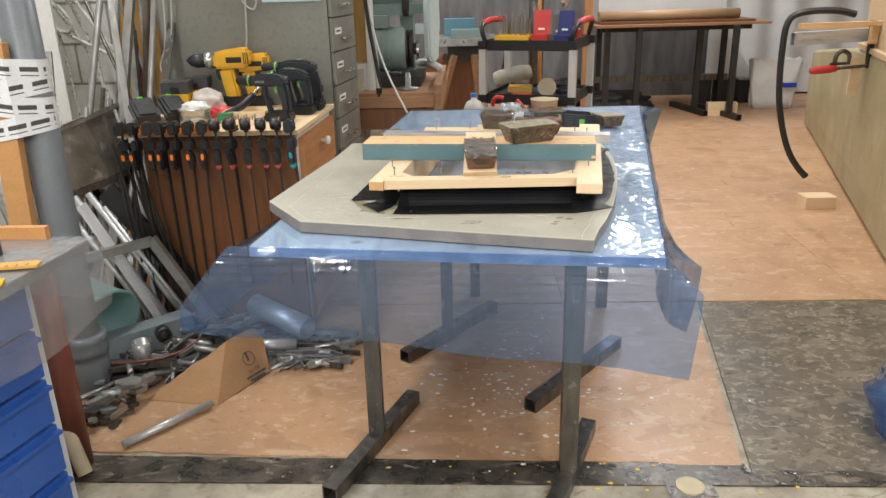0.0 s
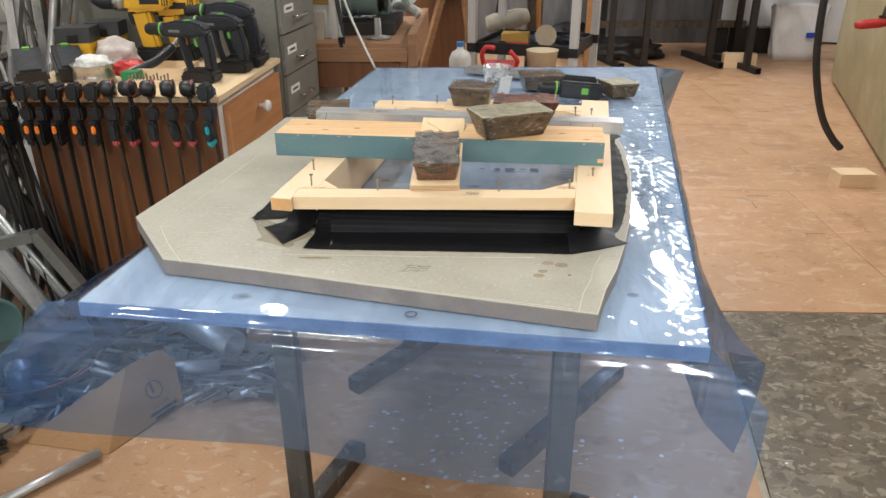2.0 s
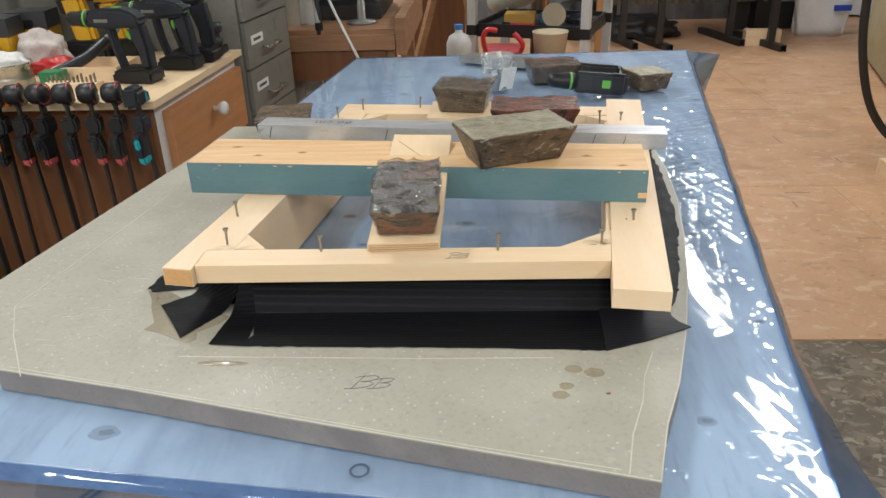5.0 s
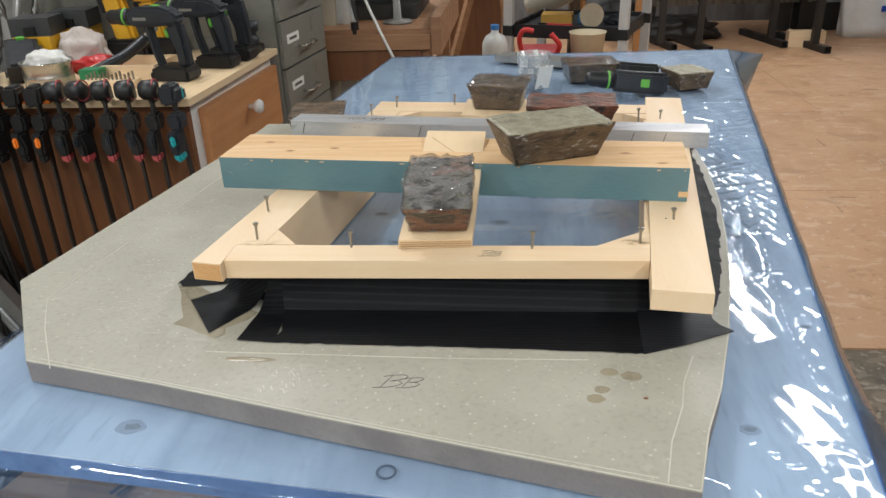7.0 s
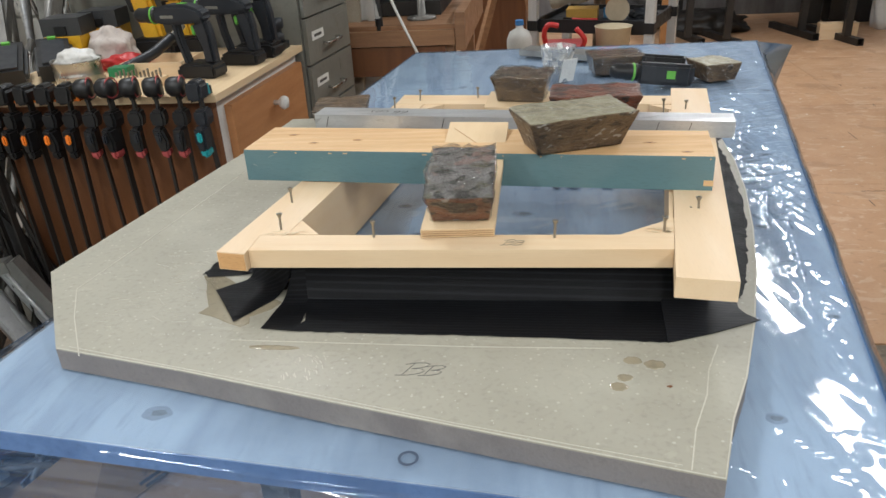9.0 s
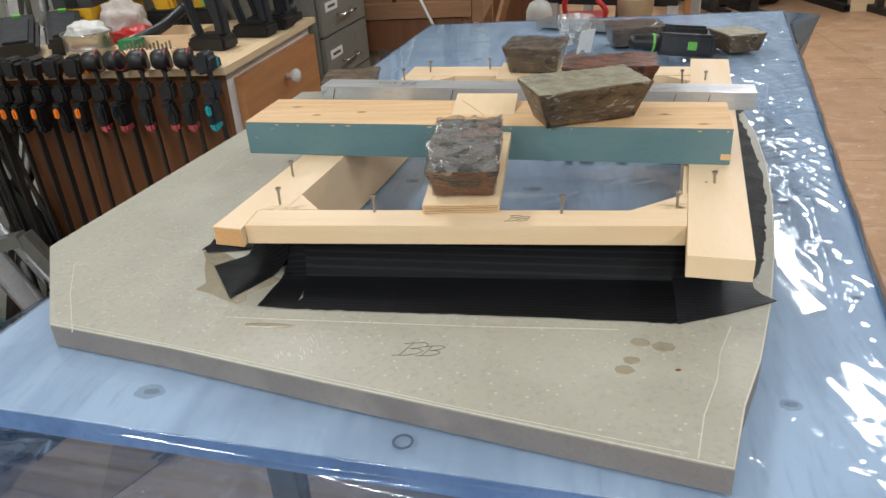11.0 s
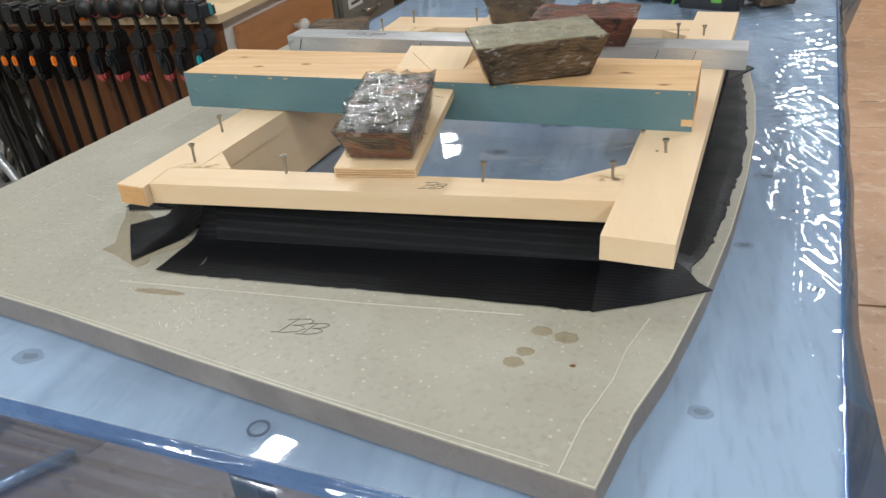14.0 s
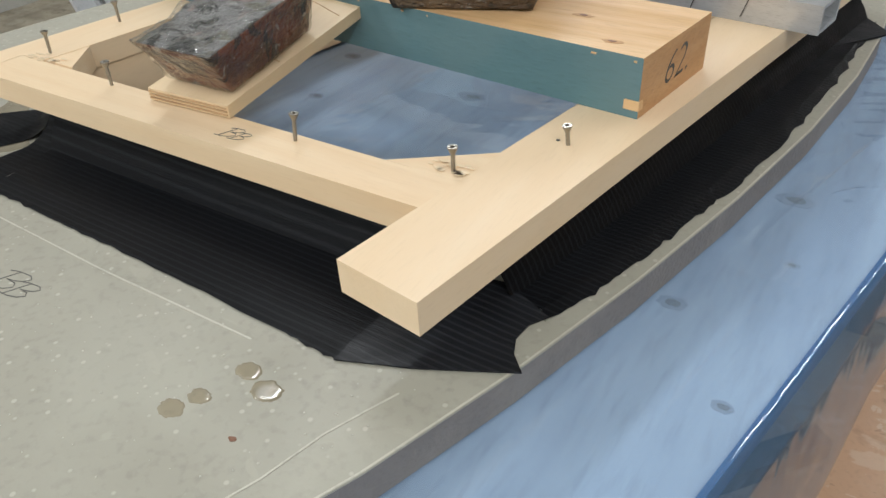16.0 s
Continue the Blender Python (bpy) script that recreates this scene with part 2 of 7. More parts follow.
WET = material("wet_concrete", (0.135, 0.108, 0.075), 0.36, second=(0.09, 0.07, 0.047), scale=5, amount=0.9, grain=60, bump=0.4, hard=0.12, detail=10, scrape=[((0.21, 0.178, 0.13), 19.0, 0.6, 0.53, 1.4), ((0.34, 0.30, 0.235), 40.0, 0.6, 0.58, 1.4), ((0.055, 0.042, 0.03), 30.0, 0.65, 0.59, 1.1)])
TAR = material("tar_strip", (0.035, 0.030, 0.024), 0.30, second=(0.085, 0.068, 0.05), scale=14, amount=0.9, grain=50, bump=0.9, hard=0.08, detail=12, relief=0.004, scrape=[((0.20, 0.165, 0.12), 17.0, 0.7, 0.57, 2.5), ((0.36, 0.31, 0.24), 38.0, 0.6, 0.64, 1.6)])
FLAKE = plain("white_flake", (0.75, 0.72, 0.66), 0.6)
FLAKE_Y = plain("yellow_flake", (0.72, 0.5, 0.08), 0.6)
WALL_WHITE = material("white_brick", (0.64, 0.63, 0.59), 0.75, second=(0.54, 0.53, 0.50), scale=6, amount=0.6, grain=70, bump=0.4, vary=0.12)
MORTAR = material("mortar", (0.46, 0.45, 0.42), 0.85, scale=20)
WALL_GREY = material("grey_sheeting", (0.16, 0.16, 0.165), 0.4, second=(0.08, 0.08, 0.085), scale=3, amount=0.9, grain=30, bump=0.5, stretch=(4, 4, 0.8))
WALL_PLAIN = material("painted_wall", (0.55, 0.54, 0.50), 0.8, scale=3, amount=0.4)
CEILING = material("ceiling_paint", (0.62, 0.62, 0.60), 0.85, scale=3, amount=0.4)
POLE_BROWN = material("brown_tube", (0.20, 0.155, 0.13), 0.4, second=(0.13, 0.10, 0.085), scale=7, amount=0.8, stretch=(5, 5, 1))
OCHRE = material("ochre_wood", (0.40, 0.23, 0.055), 0.5, second=(0.26, 0.14, 0.03), scale=5, amount=0.7, grain=60, stretch=(8, 8, 1))
BROWN = material("brown_veneer", (0.18, 0.072, 0.027), 0.42, second=(0.12, 0.045, 0.017), scale=4, amount=0.8, grain=70, stretch=(9, 9, 1), detail=10)
DRAWER_WOOD = material("drawer_veneer", (0.50, 0.235, 0.095), 0.4, second=(0.40, 0.175, 0.065), scale=4, amount=0.8, grain=70, stretch=(1, 1, 8), detail=10)
WHITE = plain("white_paint", (0.72, 0.71, 0.68), 0.5)
CABINET_GREY = material("filing_grey", (0.20, 0.197, 0.172), 0.38, second=(0.155, 0.15, 0.128), scale=4, amount=0.7, grain=60, bump=0.05, detail=10, scrape=[((0.28, 0.275, 0.25), 26.0, 0.4, 0.68, 1.5)])
CHROME = plain("chrome", (0.62, 0.61, 0.58), 0.25, 1.0)
PAPER = plain("paper_label", (0.75, 0.74, 0.7), 0.7)
BLACK = plain("black_plastic", (0.009, 0.009, 0.010), 0.46)
DARK = plain("charcoal_plastic", (0.017, 0.020, 0.026), 0.45)
GREEN = plain("green_trigger", (0.14, 0.44, 0.06), 0.4)
YELLOW = plain("yellow_plastic", (0.78, 0.44, 0.02), 0.4)
LID_GREY = plain("charcoal_lid", (0.05, 0.052, 0.055), 0.4)
ORANGE = plain("orange_plastic", (0.85, 0.22, 0.02), 0.45)
RED = plain("red_plastic", (0.52, 0.03, 0.03), 0.45)
RED_DARK = plain("dull_red_pad", (0.40, 0.07, 0.07), 0.55)
TURQUOISE = plain("turquoise_plastic", (0.03, 0.33, 0.36), 0.45)
PIPE_GREY = material("grey_pipe", (0.155, 0.17, 0.185), 0.4, second=(0.125, 0.138, 0.148), scale=6, amount=0.6)
TEAL_PIPE = material("teal_bucket", (0.15, 0.29, 0.28), 0.5, second=(0.22, 0.34, 0.32), scale=7, amount=0.7)
BLUE = material("blue_drawer", (0.028, 0.095, 0.37), 0.35, second=(0.022, 0.08, 0.31), scale=6, amount=0.6, detail=10, scrape=[((0.10, 0.20, 0.45), 30.0, 0.5, 0.70, 2.0)])
REDBROWN = material("red_oxide", (0.16, 0.045, 0.03), 0.45, second=(0.11, 0.03, 0.02), scale=7, amount=0.6)
CARDBOARD = material("cardboard", (0.36, 0.20, 0.09), 0.75, second=(0.29, 0.155, 0.065), scale=6, amount=0.6, grain=90, stretch=(1, 1, 3))
TUB = material("steel_tub", (0.21, 0.19, 0.165), 0.26, 0.5, second=(0.09, 0.075, 0.06), scale=6, amount=0.9, grain=50, stain=(0.06, 0.048, 0.04), stain_scale=7, stain_amount=0.6, detail=12, scrape=[((0.34, 0.32, 0.29), 15.0, 0.5, 0.61, 0.7)])
POLE = material("dull_pole", (0.24, 0.23, 0.21), 0.45, 0.3, second=(0.13, 0.125, 0.12), scale=7, amount=0.8, stretch=(5, 5, 1))
HULL = material("olive_hull", (0.36, 0.31, 0.175), 0.5, second=(0.29, 0.25, 0.14), scale=2.5, amount=0.8, grain=60, stain=(0.42, 0.38, 0.26), stain_scale=4, stain_amount=0.5, detail=10, scrape=[((0.46, 0.42, 0.30), 9.0, 0.3, 0.60, 0.6), ((0.12, 0.11, 0.075), 30.0, 0.5, 0.71, 1.0)])
RUBBER = plain("black_hose", (0.02, 0.02, 0.02), 0.5)
KRAFT = material("kraft_roll", (0.38, 0.24, 0.13), 0.6, scale=5, stretch=(1, 8, 8))
SHEET = material("white_sheet", (0.62, 0.62, 0.62), 0.4, second=(0.5, 0.5, 0.51), scale=4, amount=0.6, bump=0.3)
BENCH_WOOD = material("bench_wood", (0.33, 0.175, 0.085), 0.5, second=(0.20, 0.10, 0.05), scale=5, amount=0.8, grain=60, stretch=(1, 9, 9))
MACHINE = material("machine_green", (0.20, 0.27, 0.25), 0.4, second=(0.15, 0.2, 0.19), scale=7, amount=0.6)
MACHINE_PALE = plain("pale_guard", (0.47, 0.55, 0.55), 0.35)
IRON = material("dark_iron", (0.035, 0.032, 0.030), 0.5, 0.4, scale=8, amount=0.8)
CABLE = plain("grey_cable", (0.42, 0.42, 0.4), 0.5)
ROPE = material("white_rope", (0.62, 0.61, 0.56), 0.8, second=(0.5, 0.49, 0.45), scale=60, amount=0.8, scrape=[((0.05, 0.05, 0.05), 95.0, 0.9, 0.57, 0.6)])
CLOTH = material("rag", (0.58, 0.52, 0.48), 0.9, second=(0.45, 0.38, 0.35), scale=20, amount=0.7, bump=0.4)
TIN = plain("tin", (0.5, 0.49, 0.46), 0.3, 0.9)
BLUE_BOX = plain("blue_box", (0.02, 0.03, 0.15), 0.4)
CUP = film_material("clear_cup", (0.93, 0.94, 0.95), (0.75, 0.75, 0.75), 0.2, 0.1, 30.0, 0.3)
JUG = plain("milky_jug", (0.55, 0.55, 0.52), 0.4)
LAMP_WHITE = plain("lamp_white", (0.8, 0.8, 0.8), 0.4)


# ---- building helpers ----
def thing(name, label, category, group="", at=(0, 0, 0), kind=""):
    ob = new(name)
    ob.location = at
    ob.empty_display_size = 0.05
    return tagged(ob, label, category, group, kind)


def base_of(ob):
    v = Vector((0, 0, 0))
    while ob:
        v += ob.location
        ob = ob.parent
    return v


def part(name, bm, mat, parent=None, label="", smooth=False):
    """One mesh from a bmesh given in world metres, under its thing."""
    if parent:
        bmesh.ops.translate(bm, verts=bm.verts, vec=-base_of(parent))
    bmesh.ops.recalc_face_normals(bm, faces=bm.faces)
    me = bpy.data.meshes.new(name)
    bm.to_mesh(me)
    bm.free()
    for m in mat if isinstance(mat, (list, tuple)) else (mat,):
        me.materials.append(m)
    if smooth:
        me.shade_smooth()
    ob = new(name, me)
    ob.parent = parent
    if label:
        ob["label"] = label
    return ob


def B():
    return bmesh.new()


def bevel(bm, width, segments=2, angle=30):
    es = [e for e in bm.edges if len(e.link_faces) == 2 and e.calc_face_angle(0) > radians(angle)]
    bmesh.ops.bevel(bm, geom=es, offset=width, segments=segments, affect="EDGES", clamp_overlap=True)
    return bm


def prism(pts, z0, z1, bm=None, width=0.0):
    """An upright block over a plan polygon. z0, z1: heights, or lists of one height a corner."""
    bm = bm or B()
    z0 = z0 if isinstance(z0, (list, tuple)) else [z0] * len(pts)
    z1 = z1 if isinstance(z1, (list, tuple)) else [z1] * len(pts)
    lo = [bm.verts.new((p[0], p[1], z)) for p, z in zip(pts, z0)]
    hi = [bm.verts.new((p[0], p[1], z)) for p, z in zip(pts, z1)]
    bm.faces.new(lo[::-1])
    bm.faces.new(hi)
    k = len(pts)
    for i in range(k):
        bm.faces.new((lo[i], lo[(i + 1) % k], hi[(i + 1) % k], hi[i]))
    if width:
        bevel(bm, width)
    return bm


def box(size, m=None, bm=None, width=0.0, segments=2):
    """A block of that size, standing on the origin of the pose m."""
    own = B()
    sx, sy, sz = size[0] / 2, size[1] / 2, size[2]
    prism([(-sx, -sy), (sx, -sy), (sx, sy), (-sx, sy)], 0, sz, own)
    if width:
        bevel(own, width, segments)
    if m is not None:
        own.transform(m)
    return merge(bm, own)


def merge(bm, own):
    if bm is None:
        return own
    me = bpy.data.meshes.new("join")
    own.to_mesh(me)
    own.free()
    bm.from_mesh(me)
    bpy.data.meshes.remove(me)
    return bm


def blk(x0, x1, y0, y1, z0, z1, bm=None, width=0.0):
    return box((x1 - x0, y1 - y0, z1 - z0), pose((x0 + x1) / 2, (y0 + y1) / 2, z0), bm, width)


def along(a, b, up=(0, 0, 1)):
    """A pose at a whose z runs to b."""
    a, b = Vector(a), Vector(b)
    z = (b - a).normalized()
    x = Vector(up).cross(z)
    if x.length < 1e-4:
        x = Vector((1, 0, 0))
    x.normalize()
    y = z.cross(x)
    m = Matrix((x, y, z)).transposed().to_4x4()
    m.translation = a
    return m


def bar(a, b, w, h, bm=None, width=0.0015):
    """A straight bar from a to b, w wide and h high in section."""
    return box((w, h, (Vector(b) - Vector(a)).length), along(a, b), bm, width, 1)


def hollow_bar(a, b, w, h, wall=0.003):
    """A square tube with open ends."""
    bm = B()
    length = (Vector(b) - Vector(a)).length
    rings = []
    for z, k in ((0.035, wall), (0, wall), (0, 0), (length, 0), (length, wall), (length - 0.035, wall)):
        x, y = w / 2 - k, h / 2 - k
        rings.append([bm.verts.new(p) for p in ((-x, -y, z), (x, -y, z), (x, y, z), (-x, y, z))])
    for r, s in zip(rings, rings[1:]):
        for i in range(4):
            bm.faces.new((r[i], r[(i + 1) % 4], s[(i + 1) % 4], s[i]))
    bm.faces.new(rings[0])
    bm.faces.new(rings[-1])
    bm.transform(along(a, b))
    return bm


def lathe(profile, m=None, bm=None, seg=20):
    """A turned form: (radius, height) pairs round the z axis of the pose m."""
    own = B()
    rings = []
    for r, z in profile:
        if r < 1e-5:
            rings.append([own.verts.new((0, 0, z))] * seg)
        else:
            rings.append([own.verts.new((r * math.cos(2 * math.pi * i / seg), r * math.sin(2 * math.pi * i / seg), z)) for i in range(seg)])
    for a, b in zip(rings, rings[1:]):
        for i in range(seg):
            j = (i + 1) % seg
            vs = []
            for v in (a[i], a[j], b[j], b[i]):
                if v not in vs:
                    vs.append(v)
            if len(vs) > 2:
                own.faces.new(vs)
    if m is not None:
        own.transform(m)
    return merge(bm, own)


def rod(a, b, r, bm=None, seg=12):
    d = (Vector(b) - Vector(a)).length
    return lathe([(0, 0), (r, 0), (r, d), (0, d)], along(a, b), bm, seg)


def pipe(a, b, r, wall=0.002, bm=None, seg=16):
    """A round tube with open ends."""
    d = (Vector(b) - Vector(a)).length
    return lathe([(0, 0.05), (r - wall, 0.05), (r - wall, 0), (r, 0), (r, d), (r - wall, d), (r - wall, d - 0.05), (0, d - 0.05)], along(a, b), bm, seg)


def sweep(pts, r, bm=None, seg=8, steps=6):
    """A round cord along a smooth line through the points."""
    P = [Vector(p) for p in pts]
    line = []
    for i in range(len(P) - 1):
        a, b, c, d = P[max(0, i - 1)], P[i], P[i + 1], P[min(len(P) - 1, i + 2)]
        for k in range(steps):
            t = k / steps
            line.append(0.5 * (2 * b + (c - a) * t + (2 * a - 5 * b + 4 * c - d) * t * t + (3 * b - a - 3 * c + d) * t ** 3))
    line.append(P[-1])
    own = B()
    rings, side = [], None
    for i, p in enumerate(line):
        t = (line[min(i + 1, len(line) - 1)] - line[max(i - 1, 0)]).normalized()
        if side is None:
            side = t.orthogonal().normalized()
        side = (side - t * side.dot(t)).normalized()
        other = t.cross(side)
        rings.append([own.verts.new(p + r * (math.cos(2 * math.pi * k / seg) * side + math.sin(2 * math.pi * k / seg) * other)) for k in range(seg)])
    for a, b in zip(rings, rings[1:]):
        for k in range(seg):
            own.faces.new((a[k], a[(k + 1) % seg], b[(k + 1) % seg], b[k]))
    own.faces.new(rings[0])
    own.faces.new(rings[-1][::-1])
    return merge(bm, own)


def outline(pts, y0, y1, m, width=0.003):
    """A flat form cut from an outline in x and z, y0 to y1 thick, at the pose m."""
    bm = B()
    fr = [bm.verts.new((p[0], y0, p[1])) for p in pts]
    bk = [bm.verts.new((p[0], y1, p[1])) for p in pts]
    bm.faces.new(fr)
    bm.faces.new(bk[::-1])
    k = len(pts)
    for i in range(k):
        bm.faces.new((fr[i], fr[(i + 1) % k], bk[(i + 1) % k], bk[i]))
    bmesh.ops.recalc_face_normals(bm, faces=bm.faces)
    if width:
        bevel(bm, width, 2)
    bm.transform(m)
    return bm


def lettering(name, text, size, m, mat, parent, label="", slant=0.0, thick=0.0):
    """Words as a thin mesh lying in the pose m."""
    cu = bpy.data.curves.new(name, "FONT")
    cu.body, cu.size, cu.shear, cu.offset, cu.resolution_u = text, size, slant, thick, 3
    cu.align_x, cu.align_y = "CENTER", "CENTER"
    tmp = new(name, cu)
    me = bpy.data.meshes.new_from_object(tmp.evaluated_get(bpy.context.evaluated_depsgraph_get()))
    bpy.data.objects.remove(tmp)
    bpy.data.curves.remove(cu)
    bm = B()
    bm.from_mesh(me)
    bpy.data.meshes.remove(me)
    bm.transform(m)
    return part(name, bm, mat, parent, label)


def patch(pts, z, lift=0.0006):
    """A thin flat patch on a level surface."""
    return prism(pts, z, z + lift)


def blob(x, y, rx, ry, k=14, wob=0.2, seed=1):
    rng = random.Random(seed)
    return [(x + rx * (1 + rng.uniform(-wob, wob)) * math.cos(2 * math.pi * i / k), y + ry * (1 + rng.uniform(-wob, wob)) * math.sin(2 * math.pi * i / k)) for i in range(k)]


# ---- the room ----
def structure(name, bm, mat, label, smooth=False):
    return tagged(part(name, bm, mat, None, label, smooth), label, name.split("_")[0], "", "structure")


X0, X1, Y0, Y1, H = -3.0, 5.2, -2.2, 8.95, 2.9
floor = structure("floor", blk(X0, X1, Y0, Y1, -0.2, -0.006), CONCRETE, "worn grey concrete workshop floor with stains")
# Ceiling and the three plain walls are unseen; they close the room for bounce.
ceiling = structure("ceiling", blk(X0, X1, Y0, Y1, H, H + 0.2), CEILING, "plain pale ceiling, unseen, added to bounce light")
structure("wall_south", blk(X0 - 0.2, X1 + 0.2, Y0 - 0.2, Y0, -0.2, H + 0.2), WALL_PLAIN, "plain wall, unseen, added to close the room and bounce light")
structure("wall_west", blk(X0 - 0.2, X0, Y0, Y1, -0.2, H + 0.2), WALL_PLAIN, "plain wall, unseen, added to close the room and bounce light")
structure("wall_east", blk(X1, X1 + 0.2, Y0, Y1, -0.2, H + 0.2), WALL_PLAIN, "plain wall, unseen, added to close the room and bounce light")
structure("wall_north", blk(X0 - 0.2, X1 + 0.2, Y1, Y1 + 0.2, -0.2, H + 0.2), WALL_GREY, "far wall hung with dark grey plastic sheeting")

# ceiling lamps, all out of view, some added only for brightness
def ceiling_lamp(x, y, k):
    t = thing("ceiling_lamp", "unseen ceiling tube lamp, placed from glints or added for brightness", "lamp", "ceiling lamps", (x, y, H))
    part("housing", blk(x - 0.09, x + 0.09, y - 0.65, y + 0.65, H - 0.05, H, None, 0.01), LAMP_WHITE, t)
    li = bpy.data.lights.new("tube_light", "AREA")
    li.shape, li.size, li.size_y, li.energy, li.color = "RECTANGLE", 0.12, 1.2, LAMP_WATTS * k, (1.0, 0.97, 0.92)
    lo = new("tube_light", li)
    lo.parent = t
    lo.location = (0, 0, -0.06)


for x, y, k in LAMP_ROWS:
    ceiling_lamp(x, y, k)

# partition behind the filing cabinet: blocks laid in courses
wall_p = structure("wall_partition", blk(X0, -0.41, 4.35, 4.5, -0.006, 1.9), MORTAR, "white-painted block partition wall")

# boat hull beyond the aisle
def boat_hull():
    t = thing("boat_hull", "long olive-green boat hull side standing on the floor", "boat", "", (2.3, 4.5, 0.0))
    bm = B()
    rows = []
    for y, top in ((2.3, 0.835), (3.2, 0.835), (4.0, 0.835), (4.6, 0.835), (5.1, 0.825), (5.8, 0.76), (6.5, 0.69), (7.0, 0.64), (7.22, 0.61), (7.32, 0.55)):
        x = 2.34 + 0.311 * (y - 4.64)
        end = max(0, y - 7.0) * 0.5
        rows.append([bm.verts.new((x + dx + end, y - dx * 0.3, z)) for dx, z in ((0.03, 0.004), (0.008, 0.03), (-0.004, 0.18), (-0.006, top * 0.6), (-0.002, top - 0.02), (0.012, top), (0.5, top), (0.5, 0.004))])
    k = len(rows[0])
    for a, b in zip(rows, rows[1:]):
        for i in range(k):
            bm.faces.new((a[i], a[(i + 1) % k], b[(i + 1) % k], b[i]))
    bm.faces.new(rows[0])
    bm.faces.new(rows[-1])
    part("hull_side", bm, HULL, t)
    deck = plain("pale_plywood_panel", (0.50, 0.36, 0.21), 0.6)
    a, d, n = Vector((2.465, 5.04, 0)), Vector((-0.297, -0.955, 0)), Vector((0.955, -0.297, 0))
    p = [a - n * 0.012, a + d * 2.6 - n * 0.012, a + d * 2.6 + n * 0.3, a + n * 0.3]
    part("gunwale", prism([(v.x, v.y) for v in p], 0.8355, 0.862, None, 0.004), deck, t, "pale plywood edge")
    p = [a + n * 0.02, a + d * 2.6 + n * 0.02, a + d * 2.6 + n * 0.05, a + n * 0.05]
    part("upper_panel", prism([(v.x, v.y) for v in p], 0.8625, 1.6, None, 0.004), deck, t, "upright pale plywood panel")


boat_hull()

# ---- the work table ----
FL, FR, BR, BL = (-0.31, 1.975), (0.572, 1.875), (0.926, 3.785), (-0.085, 3.755)
TOP = 0.7185
def lerp(a, b, t):
    return tuple(p + (q - p) * t for p, q in zip(a, b))


def on_table(u, v):
    return lerp(lerp(FL, FR, u), lerp(BL, BR, u), v)


table = thing("work_table", "low work table with a pale plywood top on raw steel trestles", "table", "", (0.3, 2.8, 0))
part("tabletop", prism([FL, FR, BR, BL], TOP - 0.022, TOP, None, 0.002), [TABLE_WOOD], table, "pale plywood top under the film")
for i, (x, y, r) in enumerate([(0.596, 2.442, 0.012), (0.555, 2.274, 0.009), (0.266, 2.489, 0.013), (0.082, 2.521, 0.010), (0.117, 2.415, 0.008), (0.613, 2.354, 0.005), (-0.076, 1.999, 0.013), (0.68, 2.75, 0.012), (0.5, 2.02, 0.009), (0.61, 2.20, 0.006), (0.80, 3.2, 0.012), (0.45, 3.45, 0.012), (0.1, 3.3, 0.012)]):
    part("knot", patch(blob(x, y, r * 1.15, r * 0.8, 16, 0.15, i), TOP, 0.0003), KNOT_RING, table)
    part("knot", patch(blob(x + r * 0.1, y, r * 0.6, r * 0.38, 12, 0.2, i + 50), TOP, 0.0006), KNOT, table)


def trestle_leg(foot_a, foot_b, post, top=0.66):
    a, b = Vector((*foot_a, 0.021)), Vector((*foot_b, 0.021))
    part("foot", hollow_bar(a, b, 0.042, 0.042), STEEL, table)
    d = (b - a).normalized()
    part("leg", bar((*post, 0.0425), (*post, top), 0.042, 0.042), STEEL, table)


trestle_leg((-0.195, 2.03), (-0.012, 2.51), (-0.10, 2.285))
trestle_leg((0.375, 1.98), (0.515, 2.345), (0.425, 2.12))
trestle_leg((-0.062, 2.775), (0.262, 3.20), (0.085, 2.97))
trestle_leg((0.352, 2.452), (0.694, 2.885), (0.52, 2.67))
part("rail", bar((-0.13, 2.29, 0.678), (0.46, 2.11, 0.678), 0.036, 0.036), STEEL, table)
part("rail", bar((0.06, 2.98, 0.678), (0.55, 2.66, 0.678), 0.036, 0.036), STEEL, table)
part("leg", bar((0.19, 3.36, 0.0), (0.19, 3.36, 0.694), 0.04, 0.04), STEEL, table)
part("leg", bar((0.70, 3.24, 0.0), (0.70, 3.24, 0.694), 0.04, 0.04), STEEL, table)

# blue film over the table, hanging down in front and at the sides
film = thing("plastic_film", "wrinkled translucent blue plastic film draped over the work table", "plastic film", "", (0.3, 2.8, TOP))


def film_grid(f, nu, nv):
    bm = B()
    g = [[bm.verts.new(f(i / nu, j / nv)) for i in range(nu + 1)] for j in range(nv + 1)]
    for j in range(nv):
        for i in range(nu):
            bm.faces.new((g[j][i], g[j][i + 1], g[j + 1][i + 1], g[j + 1][i]))
    return bm


